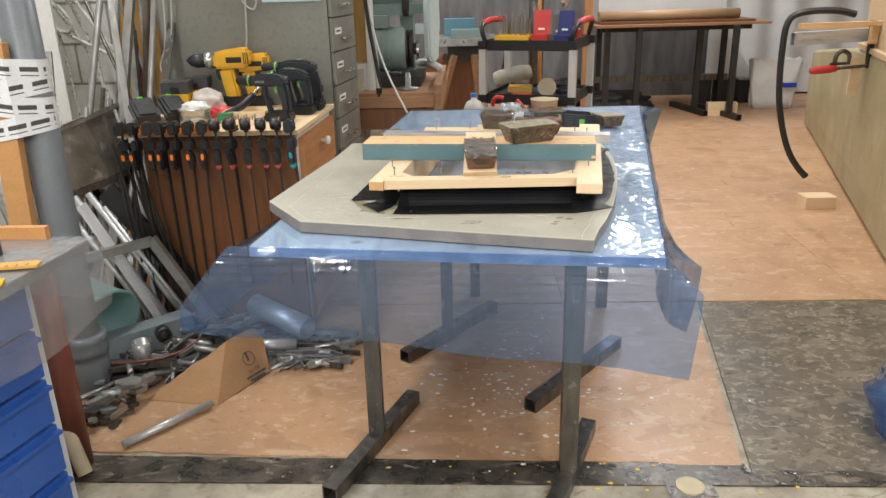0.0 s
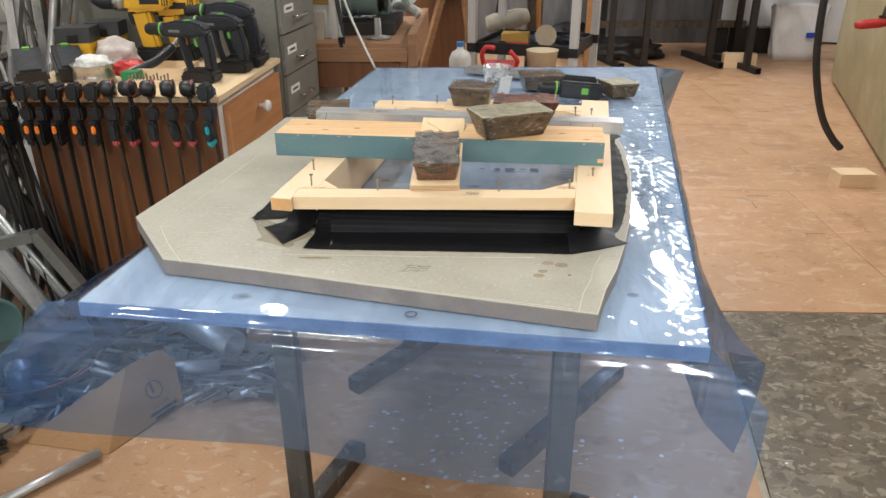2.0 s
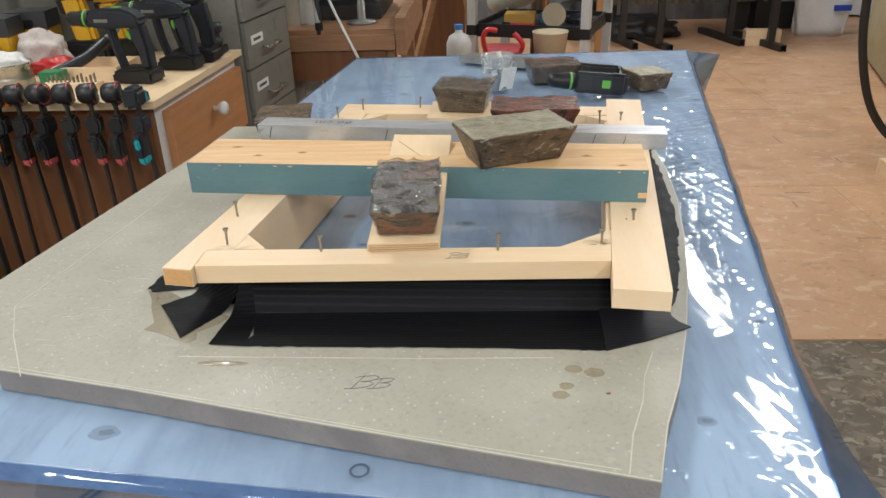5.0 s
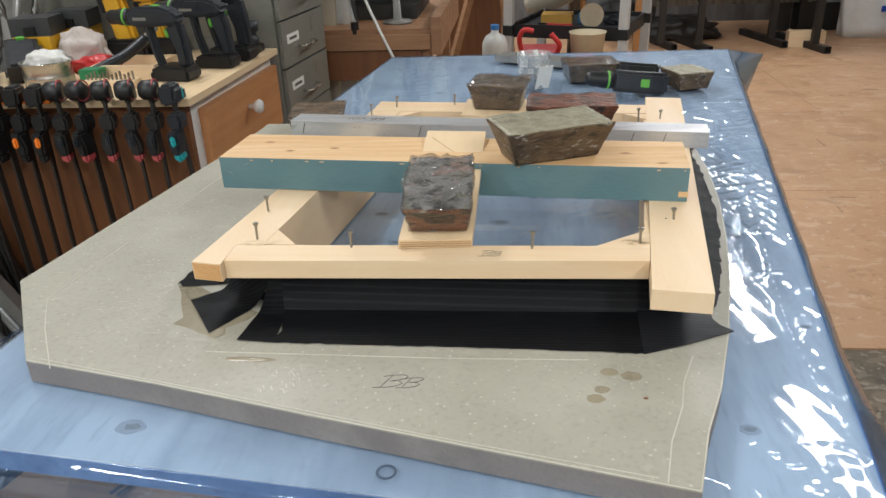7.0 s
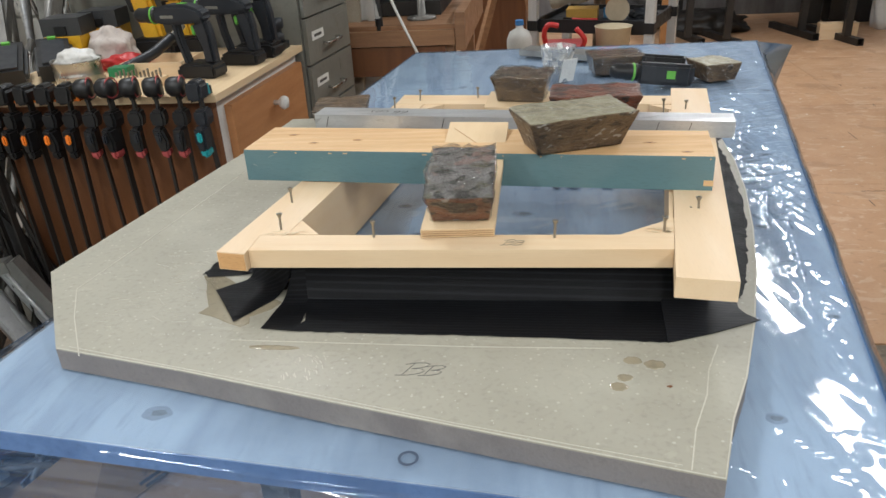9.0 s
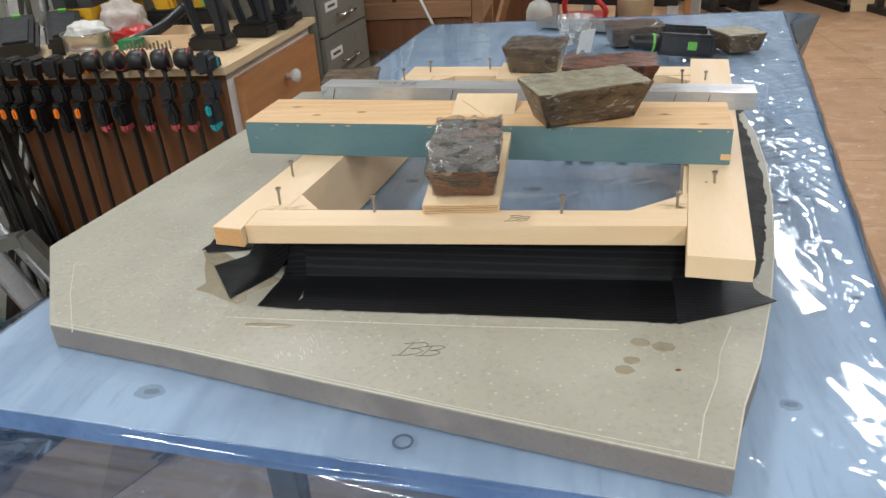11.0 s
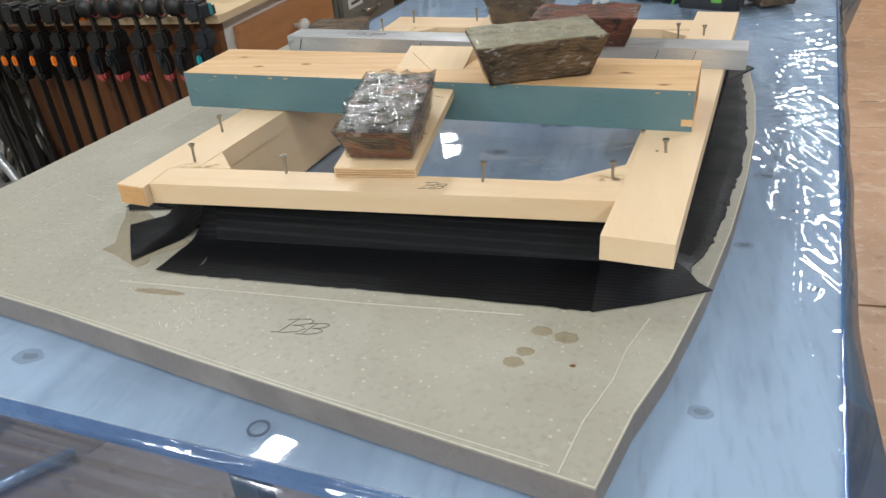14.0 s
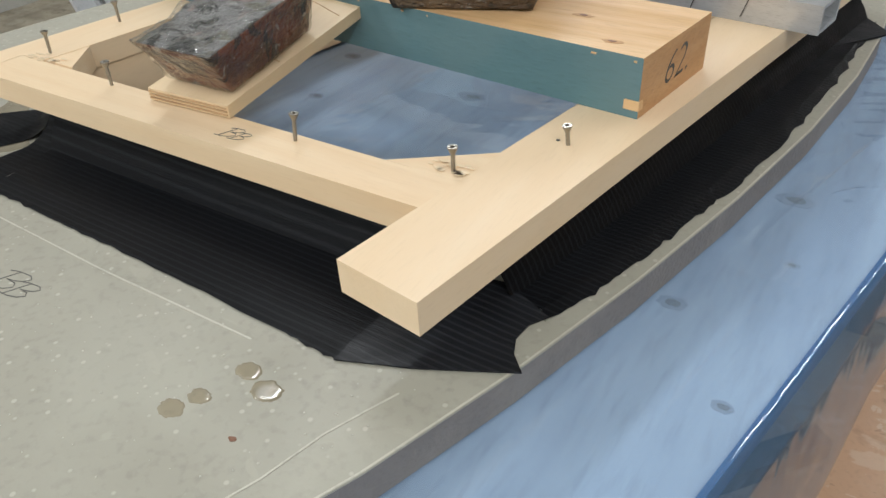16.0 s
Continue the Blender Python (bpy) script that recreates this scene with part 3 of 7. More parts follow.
rng = random.Random(21)
CREASES = []
for k in range(460):
    # short kinked creases, thickest along the strip beside the panel
    u, v = (rng.uniform(0.72, 0.985), rng.uniform(0.03, 0.97) ** 1.15) if k < 340 else (rng.uniform(0.35, 0.72), rng.uniform(0.2, 0.46)) if k > 435 else (rng.uniform(0.02, 0.98), rng.uniform(0.62, 0.98))
    x, y = on_table(u, v)
    a, line = rng.choice((rng.uniform(-0.6, 0.6), rng.uniform(0.9, 2.2))), [(x, y)]
    for j in range(rng.randint(1, 3)):
        d = rng.uniform(0.010, 0.045)
        a += rng.uniform(-0.7, 0.7)
        line.append((line[-1][0] + d * math.cos(a), line[-1][1] + d * math.sin(a)))
    CREASES.append((line, rng.uniform(0.0022, 0.0050), rng.uniform(0.0004, 0.0013) * rng.choice((1, 1, -0.4))))
for u0, u1, v0, v1 in ((0.90, 0.93, 0.14, 0.36), (0.955, 0.95, 0.08, 0.30), (0.90, 0.92, 0.48, 0.60), (0.86, 0.965, 0.225, 0.235)):
    CREASES.append(([lerp(on_table(u0, v0), on_table(u1, v1), k / 5) for k in range(6)], 0.006, 0.0018))


def crease_height(xs, ys):
    """Height that the pulled creases add at the points."""
    h = np.zeros_like(xs)
    for line, wide, high in CREASES:
        for (ax, ay), (bx, by) in zip(line, line[1:]):
            near = (xs > min(ax, bx) - 4 * wide) & (xs < max(ax, bx) + 4 * wide) & (ys > min(ay, by) - 4 * wide) & (ys < max(ay, by) + 4 * wide)
            px, py, dx, dy = xs[near] - ax, ys[near] - ay, bx - ax, by - ay
            t = np.clip((px * dx + py * dy) / (dx * dx + dy * dy), 0, 1)
            d = np.hypot(px - t * dx, py - t * dy) / wide
            h[near] = np.where(high > 0, np.maximum(h[near], high * np.exp(-d * 1.5)), np.minimum(h[near], high * np.exp(-d * d)))
    return h


def film_sheet():
    """The film on the table top, finer where it lies loose beside the panel."""
    us = np.concatenate([np.linspace(0, 0.66, 70, endpoint=False), np.linspace(0.66, 1, 150)])
    vs = np.linspace(0, 1, 620)
    u, v = np.meshgrid(us, vs)
    x = (FL[0] + (FR[0] - FL[0]) * u) * (1 - v) + (BL[0] + (BR[0] - BL[0]) * u) * v
    y = (FL[1] + (FR[1] - FL[1]) * u) * (1 - v) + (BL[1] + (BR[1] - BL[1]) * u) * v
    loose = np.clip((u - 0.68) / 0.08, 0, 1) + 0.7 * np.clip((v - 0.6) / 0.1, 0, 1)
    inside = (x > 0.03) & (x < 0.44) & (y > 2.26) & (y < 2.78)
    loose = np.clip(np.where(inside, 0.55, loose), 0, 1)
    covered = (x > -0.34) & (x < 0.585) & (y > 2.0) & (y < 2.94) & ~((x > 0.01) & (x < 0.43) & (y > 2.24) & (y < 2.79))
    def drawn(a, b, turn, k):
        # long narrow pulls running one way
        c, d = math.cos(turn), math.sin(turn)
        return noise.noise(((a * c + b * d) * 15, (b * c - a * d) * 75, k))

    wave = np.array([0.0005 * noise.noise((a * 19 + 0.5 * noise.noise((a * 9, b * 9, 7)), b * 12, 1)) + 0.0013 * drawn(a, b, 0.5, 3) * max(0, noise.noise((a * 7, b * 7, 2)) + 0.4) + 0.0013 * drawn(a, b, 1.9, 8) * max(0, noise.noise((a * 7, b * 7, 6)) + 0.4) for a, b in zip(x.ravel(), y.ravel())]).reshape(x.shape)
    z = 0.0026 + np.where(covered, 0.0004 * wave / 0.002, loose * (wave + crease_height(x, y)) + (1 - loose) * 0.15 * wave)
    z = TOP + np.clip(z, 0.0009, np.where(covered, 0.0038, np.where(inside, 0.0046, 0.007)))
    k = len(us)
    faces = [(j * k + i, j * k + i + 1, (j + 1) * k + i + 1, (j + 1) * k + i) for j in range(len(vs) - 1) for i in range(k - 1)]
    me = bpy.data.meshes.new("sheet")
    me.from_pydata(np.stack([x.ravel(), y.ravel(), z.ravel()], 1).tolist(), [], faces)
    bm = B()
    bm.from_mesh(me)
    bpy.data.meshes.remove(me)
    return bm


def film_front(u, v):
    """Hangs from the front edge: long pull folds run along the edge, then it drops."""
    x, y = on_table(u, 0)
    v = v ** 1.6
    flare = 0.16 * max(0, 0.3 - u) / 0.3 * min(1, 0.3 + v)
    drop = v * (0.185 + 0.055 * u + 0.02 * noise.noise((x * 3, 0, 5)))
    out = 0.012 * min(1, drop / 0.012) ** 0.5 + 0.03 * math.sin(v * 2.2) + 0.015 * noise.noise((x * 5, v * 1.5, 1)) * v
    out += (0.0030 * math.sin(drop * 330 + x * 9 + 2 * noise.noise((x * 4, 0, 2))) + 0.001 * math.sin(drop * 700 - x * 14)) * math.exp(-drop * 26) * min(1, drop / 0.004)
    out += 0.002 * noise.noise((x * 9 + drop * 6, drop * 12, 6)) * min(1, drop / 0.05)
    right = 0.07 * max(0, u - 0.88) / 0.12 * (1 - 0.35 * v) * min(1, v * 4)
    if v == 0:
        return (x, y - 0.002, TOP + 0.003)
    return (x - flare + right, y - out - 0.03 * max(0, u - 0.9) / 0.1 * min(1, v * 4), TOP + 0.003 - drop * (1 - 0.08 * max(0, u - 0.9)))


def film_side(u, v):
    x, y = on_table(1, u)
    out = 0.010 + 0.055 * max(0, 1 - u / 0.16) ** 2 * (1 - 0.35 * v * v) * min(1, v * 3) + 0.006 * math.sin(v * 2.5) + 0.014 * noise.noise((y * 7, v, 4)) * v + 0.10 * max(0, u - 0.93) / 0.07 * (1 - 0.6 * v) * min(1, v * 6)
    v, a = v * v, v * v * 0.23 / 0.009
    if a < 1.5:
        wave = 0.004 * noise.noise((y * 9, 0, 4))
        return (x - 0.003 + (0.010 + wave) * math.sin(a), y, TOP - 0.005 + 0.009 * math.cos(a))
    out = max(out, 0.010)
    return (x + out, y - out * 0.18, TOP + 0.004 - v * (0.23 + 0.02 * noise.noise((y * 4, 0, 8))) * min(1, 0.7 + u * 3))


def film_left(u, v):
    x, y = on_table(0, u)
    out = 0.01 + 0.13 * max(0, 0.3 - u) / 0.3 * min(1, 0.3 + v) + 0.012 * noise.noise((y * 6, v, 9)) * v
    if v == 0:
        return (x - 0.002, y, TOP + 0.003)
    return (x - out, y, TOP + 0.004 - v * 0.19)


def film_back(u, v):
    x, y = on_table(u, 1)
    if v == 0:
        return (x, y + 0.002, TOP + 0.003)
    return (x, y + 0.012 + 0.02 * noise.noise((x * 6, v, 3)) * v, TOP + 0.004 - v * 0.17)


part("film_top", film_sheet(), FILM, film, smooth=True)
part("front_flap", film_grid(film_front, 130, 70), FILM_HANG, film, "film hanging in front, see-through", smooth=True)
part("side_flap", film_grid(lambda u, v: film_side(u * 0.09, v), 20, 24), FILM_HANG, film, "lighter-tinted front end of the side flap", smooth=True)
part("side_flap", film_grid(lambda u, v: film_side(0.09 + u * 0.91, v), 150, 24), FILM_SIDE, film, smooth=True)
part("side_flap", film_grid(film_left, 60, 8), FILM_HANG, film, smooth=True)
part("back_flap", film_grid(film_back, 40, 6), FILM_HANG, film, smooth=True)

# ---- the hatch lid on the table ----
SB, ST = TOP + 0.0045, 0.748
SLAB_LINE = [(-0.213, 2.062), (-0.063, 2.029), (0.10, 1.987), (0.26, 1.948), (0.430, 1.907), (0.452, 1.979), (0.477, 2.040), (0.508, 2.137), (0.538, 2.25), (0.565, 2.375), (0.588, 2.510), (0.602, 2.64), (0.606, 2.76), (0.600, 2.90), (0.15, 2.95), (-0.222, 2.93), (-0.242, 2.74), (-0.285, 2.49), (-0.328, 2.234)]
HOLE = [(-0.012, 2.195), (0.438, 2.205), (0.530, 2.785), (0.066, 2.825)]
slab = thing("hatch_panel", "grey-green gelcoated sandwich panel with a square opening", "panel", "", (0.15, 2.4, SB))


def plate_with_hole(line, hole, z0, z1):
    bm = B()
    loops = []
    for z in (z0, z1):
        for pts in (line, hole):
            vs = [bm.verts.new((x, y, z)) for x, y in pts]
            loops.append(vs)
            for i in range(len(vs)):
                bm.edges.new((vs[i], vs[(i + 1) % len(vs)]))
    for a, b in ((loops[0], loops[2]), (loops[1], loops[3])):
        for i in range(len(a)):
            j = (i + 1) % len(a)
            bm.faces.new((a[i], a[j], b[j], b[i]))
    for o, h in ((loops[0], loops[1]), (loops[2], loops[3])):
        es = [bm.edges.get((vs[i], vs[(i + 1) % len(vs)])) for vs in (o, h) for i in range(len(vs))]
        bmesh.ops.triangle_fill(bm, use_beauty=True, use_dissolve=False, edges=es)
    return bm


part("core", plate_with_hole(SLAB_LINE, HOLE, SB, ST - 0.0012), SLAB_EDGE, slab, "rough grey sawn edge")
part("gelcoat", plate_with_hole(SLAB_LINE, HOLE, ST - 0.0012, ST), SLAB, slab, "smooth grey-green top skin")
for i, (x, y, rx, ry) in enumerate([(0.378, 2.063, 0.0085, 0.0065), (0.398, 2.057, 0.010, 0.0075), (0.368, 2.035, 0.0072, 0.0055), (0.361, 2.021, 0.0082, 0.0062), (0.020, 2.0725, 0.027, 0.0042)]):
    bm, edge = B(), blob(x, y, rx, ry, 26, 0.13, i + 3)
    rings = [[bm.verts.new((x + (px - x) * k, y + (py - y) * k, ST + z)) for px, py in edge] for k, z in ((1.0, 0.0), (0.95, 0.0004), (0.80, 0.00055), (0.45, 0.0005))]
    for p, q in zip(rings, rings[1:]):
        for j in range(26):
            bm.faces.new((p[j], p[(j + 1) % 26], q[(j + 1) % 26], q[j]))
    bm.faces.new(rings[-1])
    part("resin_spot", bm, STAIN, slab, smooth=True)
part("resin_spot", patch(blob(0.406, 2.023, 0.0022, 0.0016, 9, 0.3, 5), ST, 0.0004), BROWN, slab, "small rusty spot")
# run-out resin round the loose fabric corner
run = [(-0.119, 2.226), (-0.106, 2.205), (-0.099, 2.186), (-0.082, 2.152), (-0.088, 2.138), (-0.066, 2.130), (-0.044, 2.117), (-0.030, 2.111), (-0.022, 2.118), (-0.026, 2.132), (-0.006, 2.150), (0.0, 2.165), (-0.06, 2.20), (-0.10, 2.232)]
part("resin_spot", patch(run, ST, 0.0004), STAIN, slab, "spread of dried clear resin")


def ribbon(pts, w, z, lift=0.0004, bm=None):
    """A thin unbroken line laid along the points."""
    bm = bm or B()
    rows = []
    for i, p in enumerate(pts):
        a, b = pts[max(0, i - 1)], pts[min(len(pts) - 1, i + 1)]
        d = Vector((b[0] - a[0], b[1] - a[1]))
        d = d.normalized() * w / 2 if d.length else Vector((w / 2, 0))
        rows.append([bm.verts.new(v) for v in ((p[0] - d.y, p[1] + d.x, z), (p[0] - d.y, p[1] + d.x, z + lift), (p[0] + d.y, p[1] - d.x, z + lift), (p[0] + d.y, p[1] - d.x, z))])
    for p, q in zip(rows, rows[1:]):
        for i in range(3):
            bm.faces.new((p[i], p[i + 1], q[i + 1], q[i]))
    return bm


def scratch(pts, w=0.0011):
    part("scratch", ribbon(pts, w, ST), SCRATCH, slab)


scratch([(-0.03, 2.085), (0.10, 2.083), (0.22, 2.081), (0.36, 2.083)])
scratch([(0.406, 1.916), (0.418, 1.965), (0.436, 2.012), (0.445, 2.05), (0.462, 2.093)])
scratch([(-0.179, 2.049), (-0.23, 2.125), (-0.266, 2.19), (-0.235, 2.40), (-0.205, 2.62)])
scratch([(0.40, 1.921), (0.22, 1.962), (0.0, 2.018), (-0.2, 2.066)], 0.0008)
rng = random.Random(5)
bm = B()
for i in range(260):
    x, y = rng.uniform(-0.2, 0.48), rng.uniform(1.96, 2.12)
    if y > 2.065 - 0.245 * (x + 0.2) and x < 0.42 + (y - 1.907) * 0.33:
        r = rng.uniform(0.0002, 0.0006)
        prism(blob(x, y, r, r, 6, 0.3, i), ST, ST + 0.0004, bm)
tagged(part("speck", bm, SCRATCH, slab), kind="stuff")
for k in range(26):
    x, y = rng.uniform(0.04, 0.08), rng.uniform(2.022, 2.062)
    scratch([(x, y), (x + rng.uniform(0.001, 0.006), y - rng.uniform(0.002, 0.008))], rng.uniform(0.0004, 0.0011))
for k in range(10):
    x, y = rng.uniform(-0.2, -0.08), rng.uniform(2.12, 2.3)
    scratch([(x, y), (x + rng.uniform(0.01, 0.04), y - rng.uniform(-0.012, 0.012))], 0.0005)


def hand_letters(x, y, w, h, lean, z, line, parent, label):
    """Two quick handwritten capitals, the second smaller, each a stem and two bowls."""
    bm = B()
    bowls = [(-0.15, 0.86), (0.1, 0.97), (0.55, 1.02), (0.74, 0.90), (0.66, 0.70), (0.45, 0.57), (0.2, 0.51), (0.58, 0.50), (0.74, 0.34), (0.60, 0.12), (0.25, -0.02), (-0.22, -0.05)]
    for k, (ox, sc) in enumerate(((0, 1.0), (0.80, 0.80))):
        for pts in ([(0.02, -0.06), (0.16, 0.98)], bowls):
            ribbon([(x + w * (ox + px * sc) + lean * py * sc * h, y + py * sc * h) for px, py in pts], line, z, 0.0003, bm)
    return part("pencil_mark", bm, PENCIL_GREY, parent, label)


hand_letters(0.160, 2.031, 0.026, 0.020, 0.35, ST, 0.0007, slab, "thin pencilled capital letters")
scratch([(x * 0.9975 + 0.15 * 0.0025, y * 0.9975 + 2.4 * 0.0025) for x, y in SLAB_LINE], 0.0011)
for k in range(70):
    x, y = rng.gauss(-0.11, 0.05), rng.gauss(2.20, 0.05)
    if (x, y) < (-0.08, 3) and x > -0.2 and y > 2.10:
        a, d = rng.uniform(-0.5, 1.2), rng.uniform(0.004, 0.022)
        scratch([(x, y), (x - d * math.cos(a), y + d * math.sin(a))], rng.uniform(0.0002, 0.0005))

# black fabric bonded round the opening
fabric = thing("carbon_collar", "black carbon fabric collar bonded round the panel opening", "carbon fabric", "", (0.25, 2.5, ST))
FB = 0.7924


def fabric_strip(name, foot, heel, top, mat):
    """Fabric from its outer edge on the panel over a fillet up to the frame."""
    bm = B()
    rows = []
    mean = [sum((Vector(p) for p in foot[max(0, i - 4):i + 5]), Vector((0, 0))) / len(foot[max(0, i - 4):i + 5]) for i in range(len(foot))]
    for f, h, t, c in zip(foot, heel, top, mean):
        f, h, t = Vector((*f, ST + 0.001)), Vector((*h, ST + 0.003)), Vector((*t, FB))
        q = h.lerp(t, 0.35)
        rows.append([bm.verts.new(p) for p in (f, Vector((*c, ST + 0.001)).lerp(h, 0.3) + Vector((0, 0, 0.0008)), h, h.lerp(q, 0.5) + Vector((0, 0, 0.003)), q + Vector((0, 0, 0.003)), t)])
    for a, b in zip(rows, rows[1:]):
        for i in range(5):
            bm.faces.new((a[i], a[i + 1], b[i + 1], b[i]))
    bmesh.ops.solidify(bm, geom=bm.faces[:], thickness=-0.001)
    return part(name, bm, mat, fabric)


def interp(pts, k):
    out = []
    for i in range(k + 1):
        s = i / k * (len(pts) - 1)
        a = min(int(s), len(pts) - 2)
        out.append(lerp(pts[a], pts[a + 1], s - a))
    return out


def ragged(pts, a, seed):
    r = random.Random(seed)
    return [(x + r.uniform(-a, a), y + r.uniform(-a, a)) for x, y in pts]


fabric_strip("front_strip", ragged(interp([(0.030, 2.1035), (0.10, 2.102), (0.20, 2.101), (0.37, 2.097), (0.417, 2.094)], 40), 0.0012, 1),
             interp([(0.03, 2.168), (0.44, 2.172)], 40), interp([(0.022, 2.198), (0.445, 2.205)], 40), CARBON)
fabric_strip("side_strip", ragged(interp([(0.503, 2.182), (0.520, 2.225), (0.532, 2.272), (0.545, 2.33), (0.560, 2.395), (0.574, 2.48), (0.586, 2.58), (0.592, 2.70), (0.594, 2.80)], 70), 0.0022, 2),
             interp([(0.478, 2.19), (0.505, 2.33), (0.545, 2.56), (0.585, 2.80)], 70), interp([(0.455, 2.19), (0.555, 2.80)], 70), CARBON_Y)
fabric_strip("side_strip", ragged(interp([(-0.121, 2.228), (-0.105, 2.35), (-0.07, 2.55), (-0.03, 2.83)], 40), 0.002, 3),
             interp([(-0.055, 2.23), (0.01, 2.83)], 40), interp([(-0.02, 2.22), (0.045, 2.82)], 40), CARBON_Y)
fabric_strip("back_strip", interp([(0.0, 2.92), (0.56, 2.88)], 20), interp([(0.03, 2.86), (0.55, 2.83)], 20), interp([(0.05, 2.84), (0.54, 2.81)], 20), CARBON)
def fabric_patch(name, near, far, label, lift=0.0):
    """A tongue of fabric from its loose edge on the panel, over a soft fillet, up under the frame."""
    bm = B()
    n = 14
    rows = []
    for i in range(n + 1):
        f, g = lerp(near[0], near[1], i / n), lerp(far[0], far[1], i / n)
        row = []
        for j in range(13):
            t = j / 12
            x, y = lerp(f, g, t ** 0.8)
            row.append(bm.verts.new((x, y, ST + 0.0012 + lift * (1 - t) * math.sin(i / n * 3.1) + (FB - ST - 0.002) * max(0, (t - 0.45) / 0.55) ** 2.2 + 0.0006 * noise.noise((x * 60, y * 60, 3)))))
        rows.append(row)
    for p, q in zip(rows, rows[1:]):
        for j in range(12):
            bm.faces.new((p[j], p[j + 1], q[j + 1], q[j]))
    bmesh.ops.solidify(bm, geom=bm.faces[:], thickness=-0.001)
    return part(name, bm, CARBON, fabric, label, True)


fabric_patch("flap", [(-0.089, 2.190), (-0.040, 2.119)], [(-0.040, 2.232), (0.012, 2.205)], "loose folded corner", 0.003)
fabric_patch("flap", [(-0.122, 2.236), (-0.112, 2.222)], [(-0.03, 2.262), (-0.03, 2.235)], "narrow tongue beside the corner")
fabric_patch("flap", [(-0.005, 2.1065), (0.036, 2.1025)], [(0.006, 2.204), (0.034, 2.202)], "overlapping slanted end")
part("flap", prism([(0.415, 2.094), (0.425, 2.098), (0.460, 2.112), (0.513, 2.139), (0.502, 2.150), (0.497, 2.162), (0.498, 2.176), (0.505, 2.188), (0.47, 2.20), (0.42, 2.19)], ST + 0.0008, [ST + 0.0018] * 8 + [ST + 0.006, ST + 0.006]), CARBON, fabric, "overlapping pointed corner")
part("flap", prism([(0.57, 2.70), (0.613, 2.762), (0.585, 2.80), (0.55, 2.78)], ST + 0.001, ST + 0.0032), CARBON, fabric, "overlapping pointed corner")

# pine frame laid on the collar
FZ, FT = 0.7932, 0.8145
frame_t = thing("pine_frame", "glued pale pine clamping frame with part-driven screws", "wooden frame", "", (0.2507, 2.4802, FZ))
part("front_rail", prism([(-0.0279, 2.1624), (0.4280, 2.1692), (0.4335, 2.2055), (-0.0279, 2.2026)], FZ, FT, None, 0.0015), PINE, frame_t)
part("left_rail", prism([(-0.0632, 2.1594), (-0.0289, 2.1535), (-0.0284, 2.2031), (0.0025, 2.2031), (0.0820, 2.7745), (0.0271, 2.7745)], FZ, FT, None, 0.0015), PINE_Y, frame_t)
part("end_grain", prism([(-0.0622, 2.1588), (-0.0299, 2.1532), (-0.0300, 2.1528), (-0.0623, 2.1584)], FZ + 0.001, FT - 0.001), END_ORANGE, frame_t, "orange-brown sawn end")
part("back_rail", prism([(0.0290, 2.7775), (0.5156, 2.7402), (0.5234, 2.7961), (0.0349, 2.8452)], FZ, FT, None, 0.0015), PINE, frame_t)
part("right_board", prism([(0.4190, 2.1055), (0.4765, 2.0975), (0.5905, 2.838), (0.5290, 2.848)], FZ, FT + 0.001, None, 0.0015), PINE_Y, frame_t, "wide board overhanging in front")
for pts in ([(0.0025, 2.2065), (0.0398, 2.2065), (0.0084, 2.2467)], [(0.4345, 2.2062), (0.3763, 2.2062), (0.4415, 2.2526)], [(0.0840, 2.7745), (0.1183, 2.7696), (0.0761, 2.7304)], [(0.5136, 2.7372), (0.4764, 2.7402), (0.5077, 2.7059)]):
    part("corner_block", prism(pts, FZ, FT - 0.0005), PINE, frame_t)
rng = random.Random(12)
for cx, cy in ((-0.004, 2.206), (0.418, 2.214)):
    for k in range(22):
        x, y, r = rng.gauss(cx, 0.009), rng.gauss(cy, 0.005), rng.uniform(0.0008, 0.0028)
        part("glue", patch(blob(x, y, r * 1.6, r * 0.6, 10, 0.3, k), FT + 0.0002, 0.0003), RESIN, frame_t, "dried clear glue")
hand_letters(0.251, 2.178, 0.0145, 0.0135, 0.3, FT, 0.00045, frame_t, "thin pencilled capital letters")
# lining boards of the opening
LINE = [(0.0005, 2.206), (0.4285, 2.209), (0.5105, 2.748), (0.0835, 2.775)]
for a, b in zip(LINE, LINE[1:] + LINE[:1]):
    d = (Vector(b) - Vector(a)).normalized()
    n = Vector((d.y, -d.x)) * 0.005
    part("lining", prism([a, b, (b[0] + n.x, b[1] + n.y), (a[0] + n.x, a[1] + n.y)], TOP + 0.0055, FT - 0.0025), PINE_Y, frame_t, "thin upright lining board")


def screw(x, y, z, tilt, turn, sunk):
    m = pose(x, y, z - sunk, tilt, 0, turn)
    s = part("screw", lathe([(0, 0), (0.0013, 0), (0.0015, 0.018), (0.0016, 0.0185), (0.0034, 0.0225), (0.0034, 0.0232), (0.0015, 0.0232), (0.0014, 0.022), (0, 0.022)], m, None, 10), SCREW, frame_t, "part-driven steel screw")


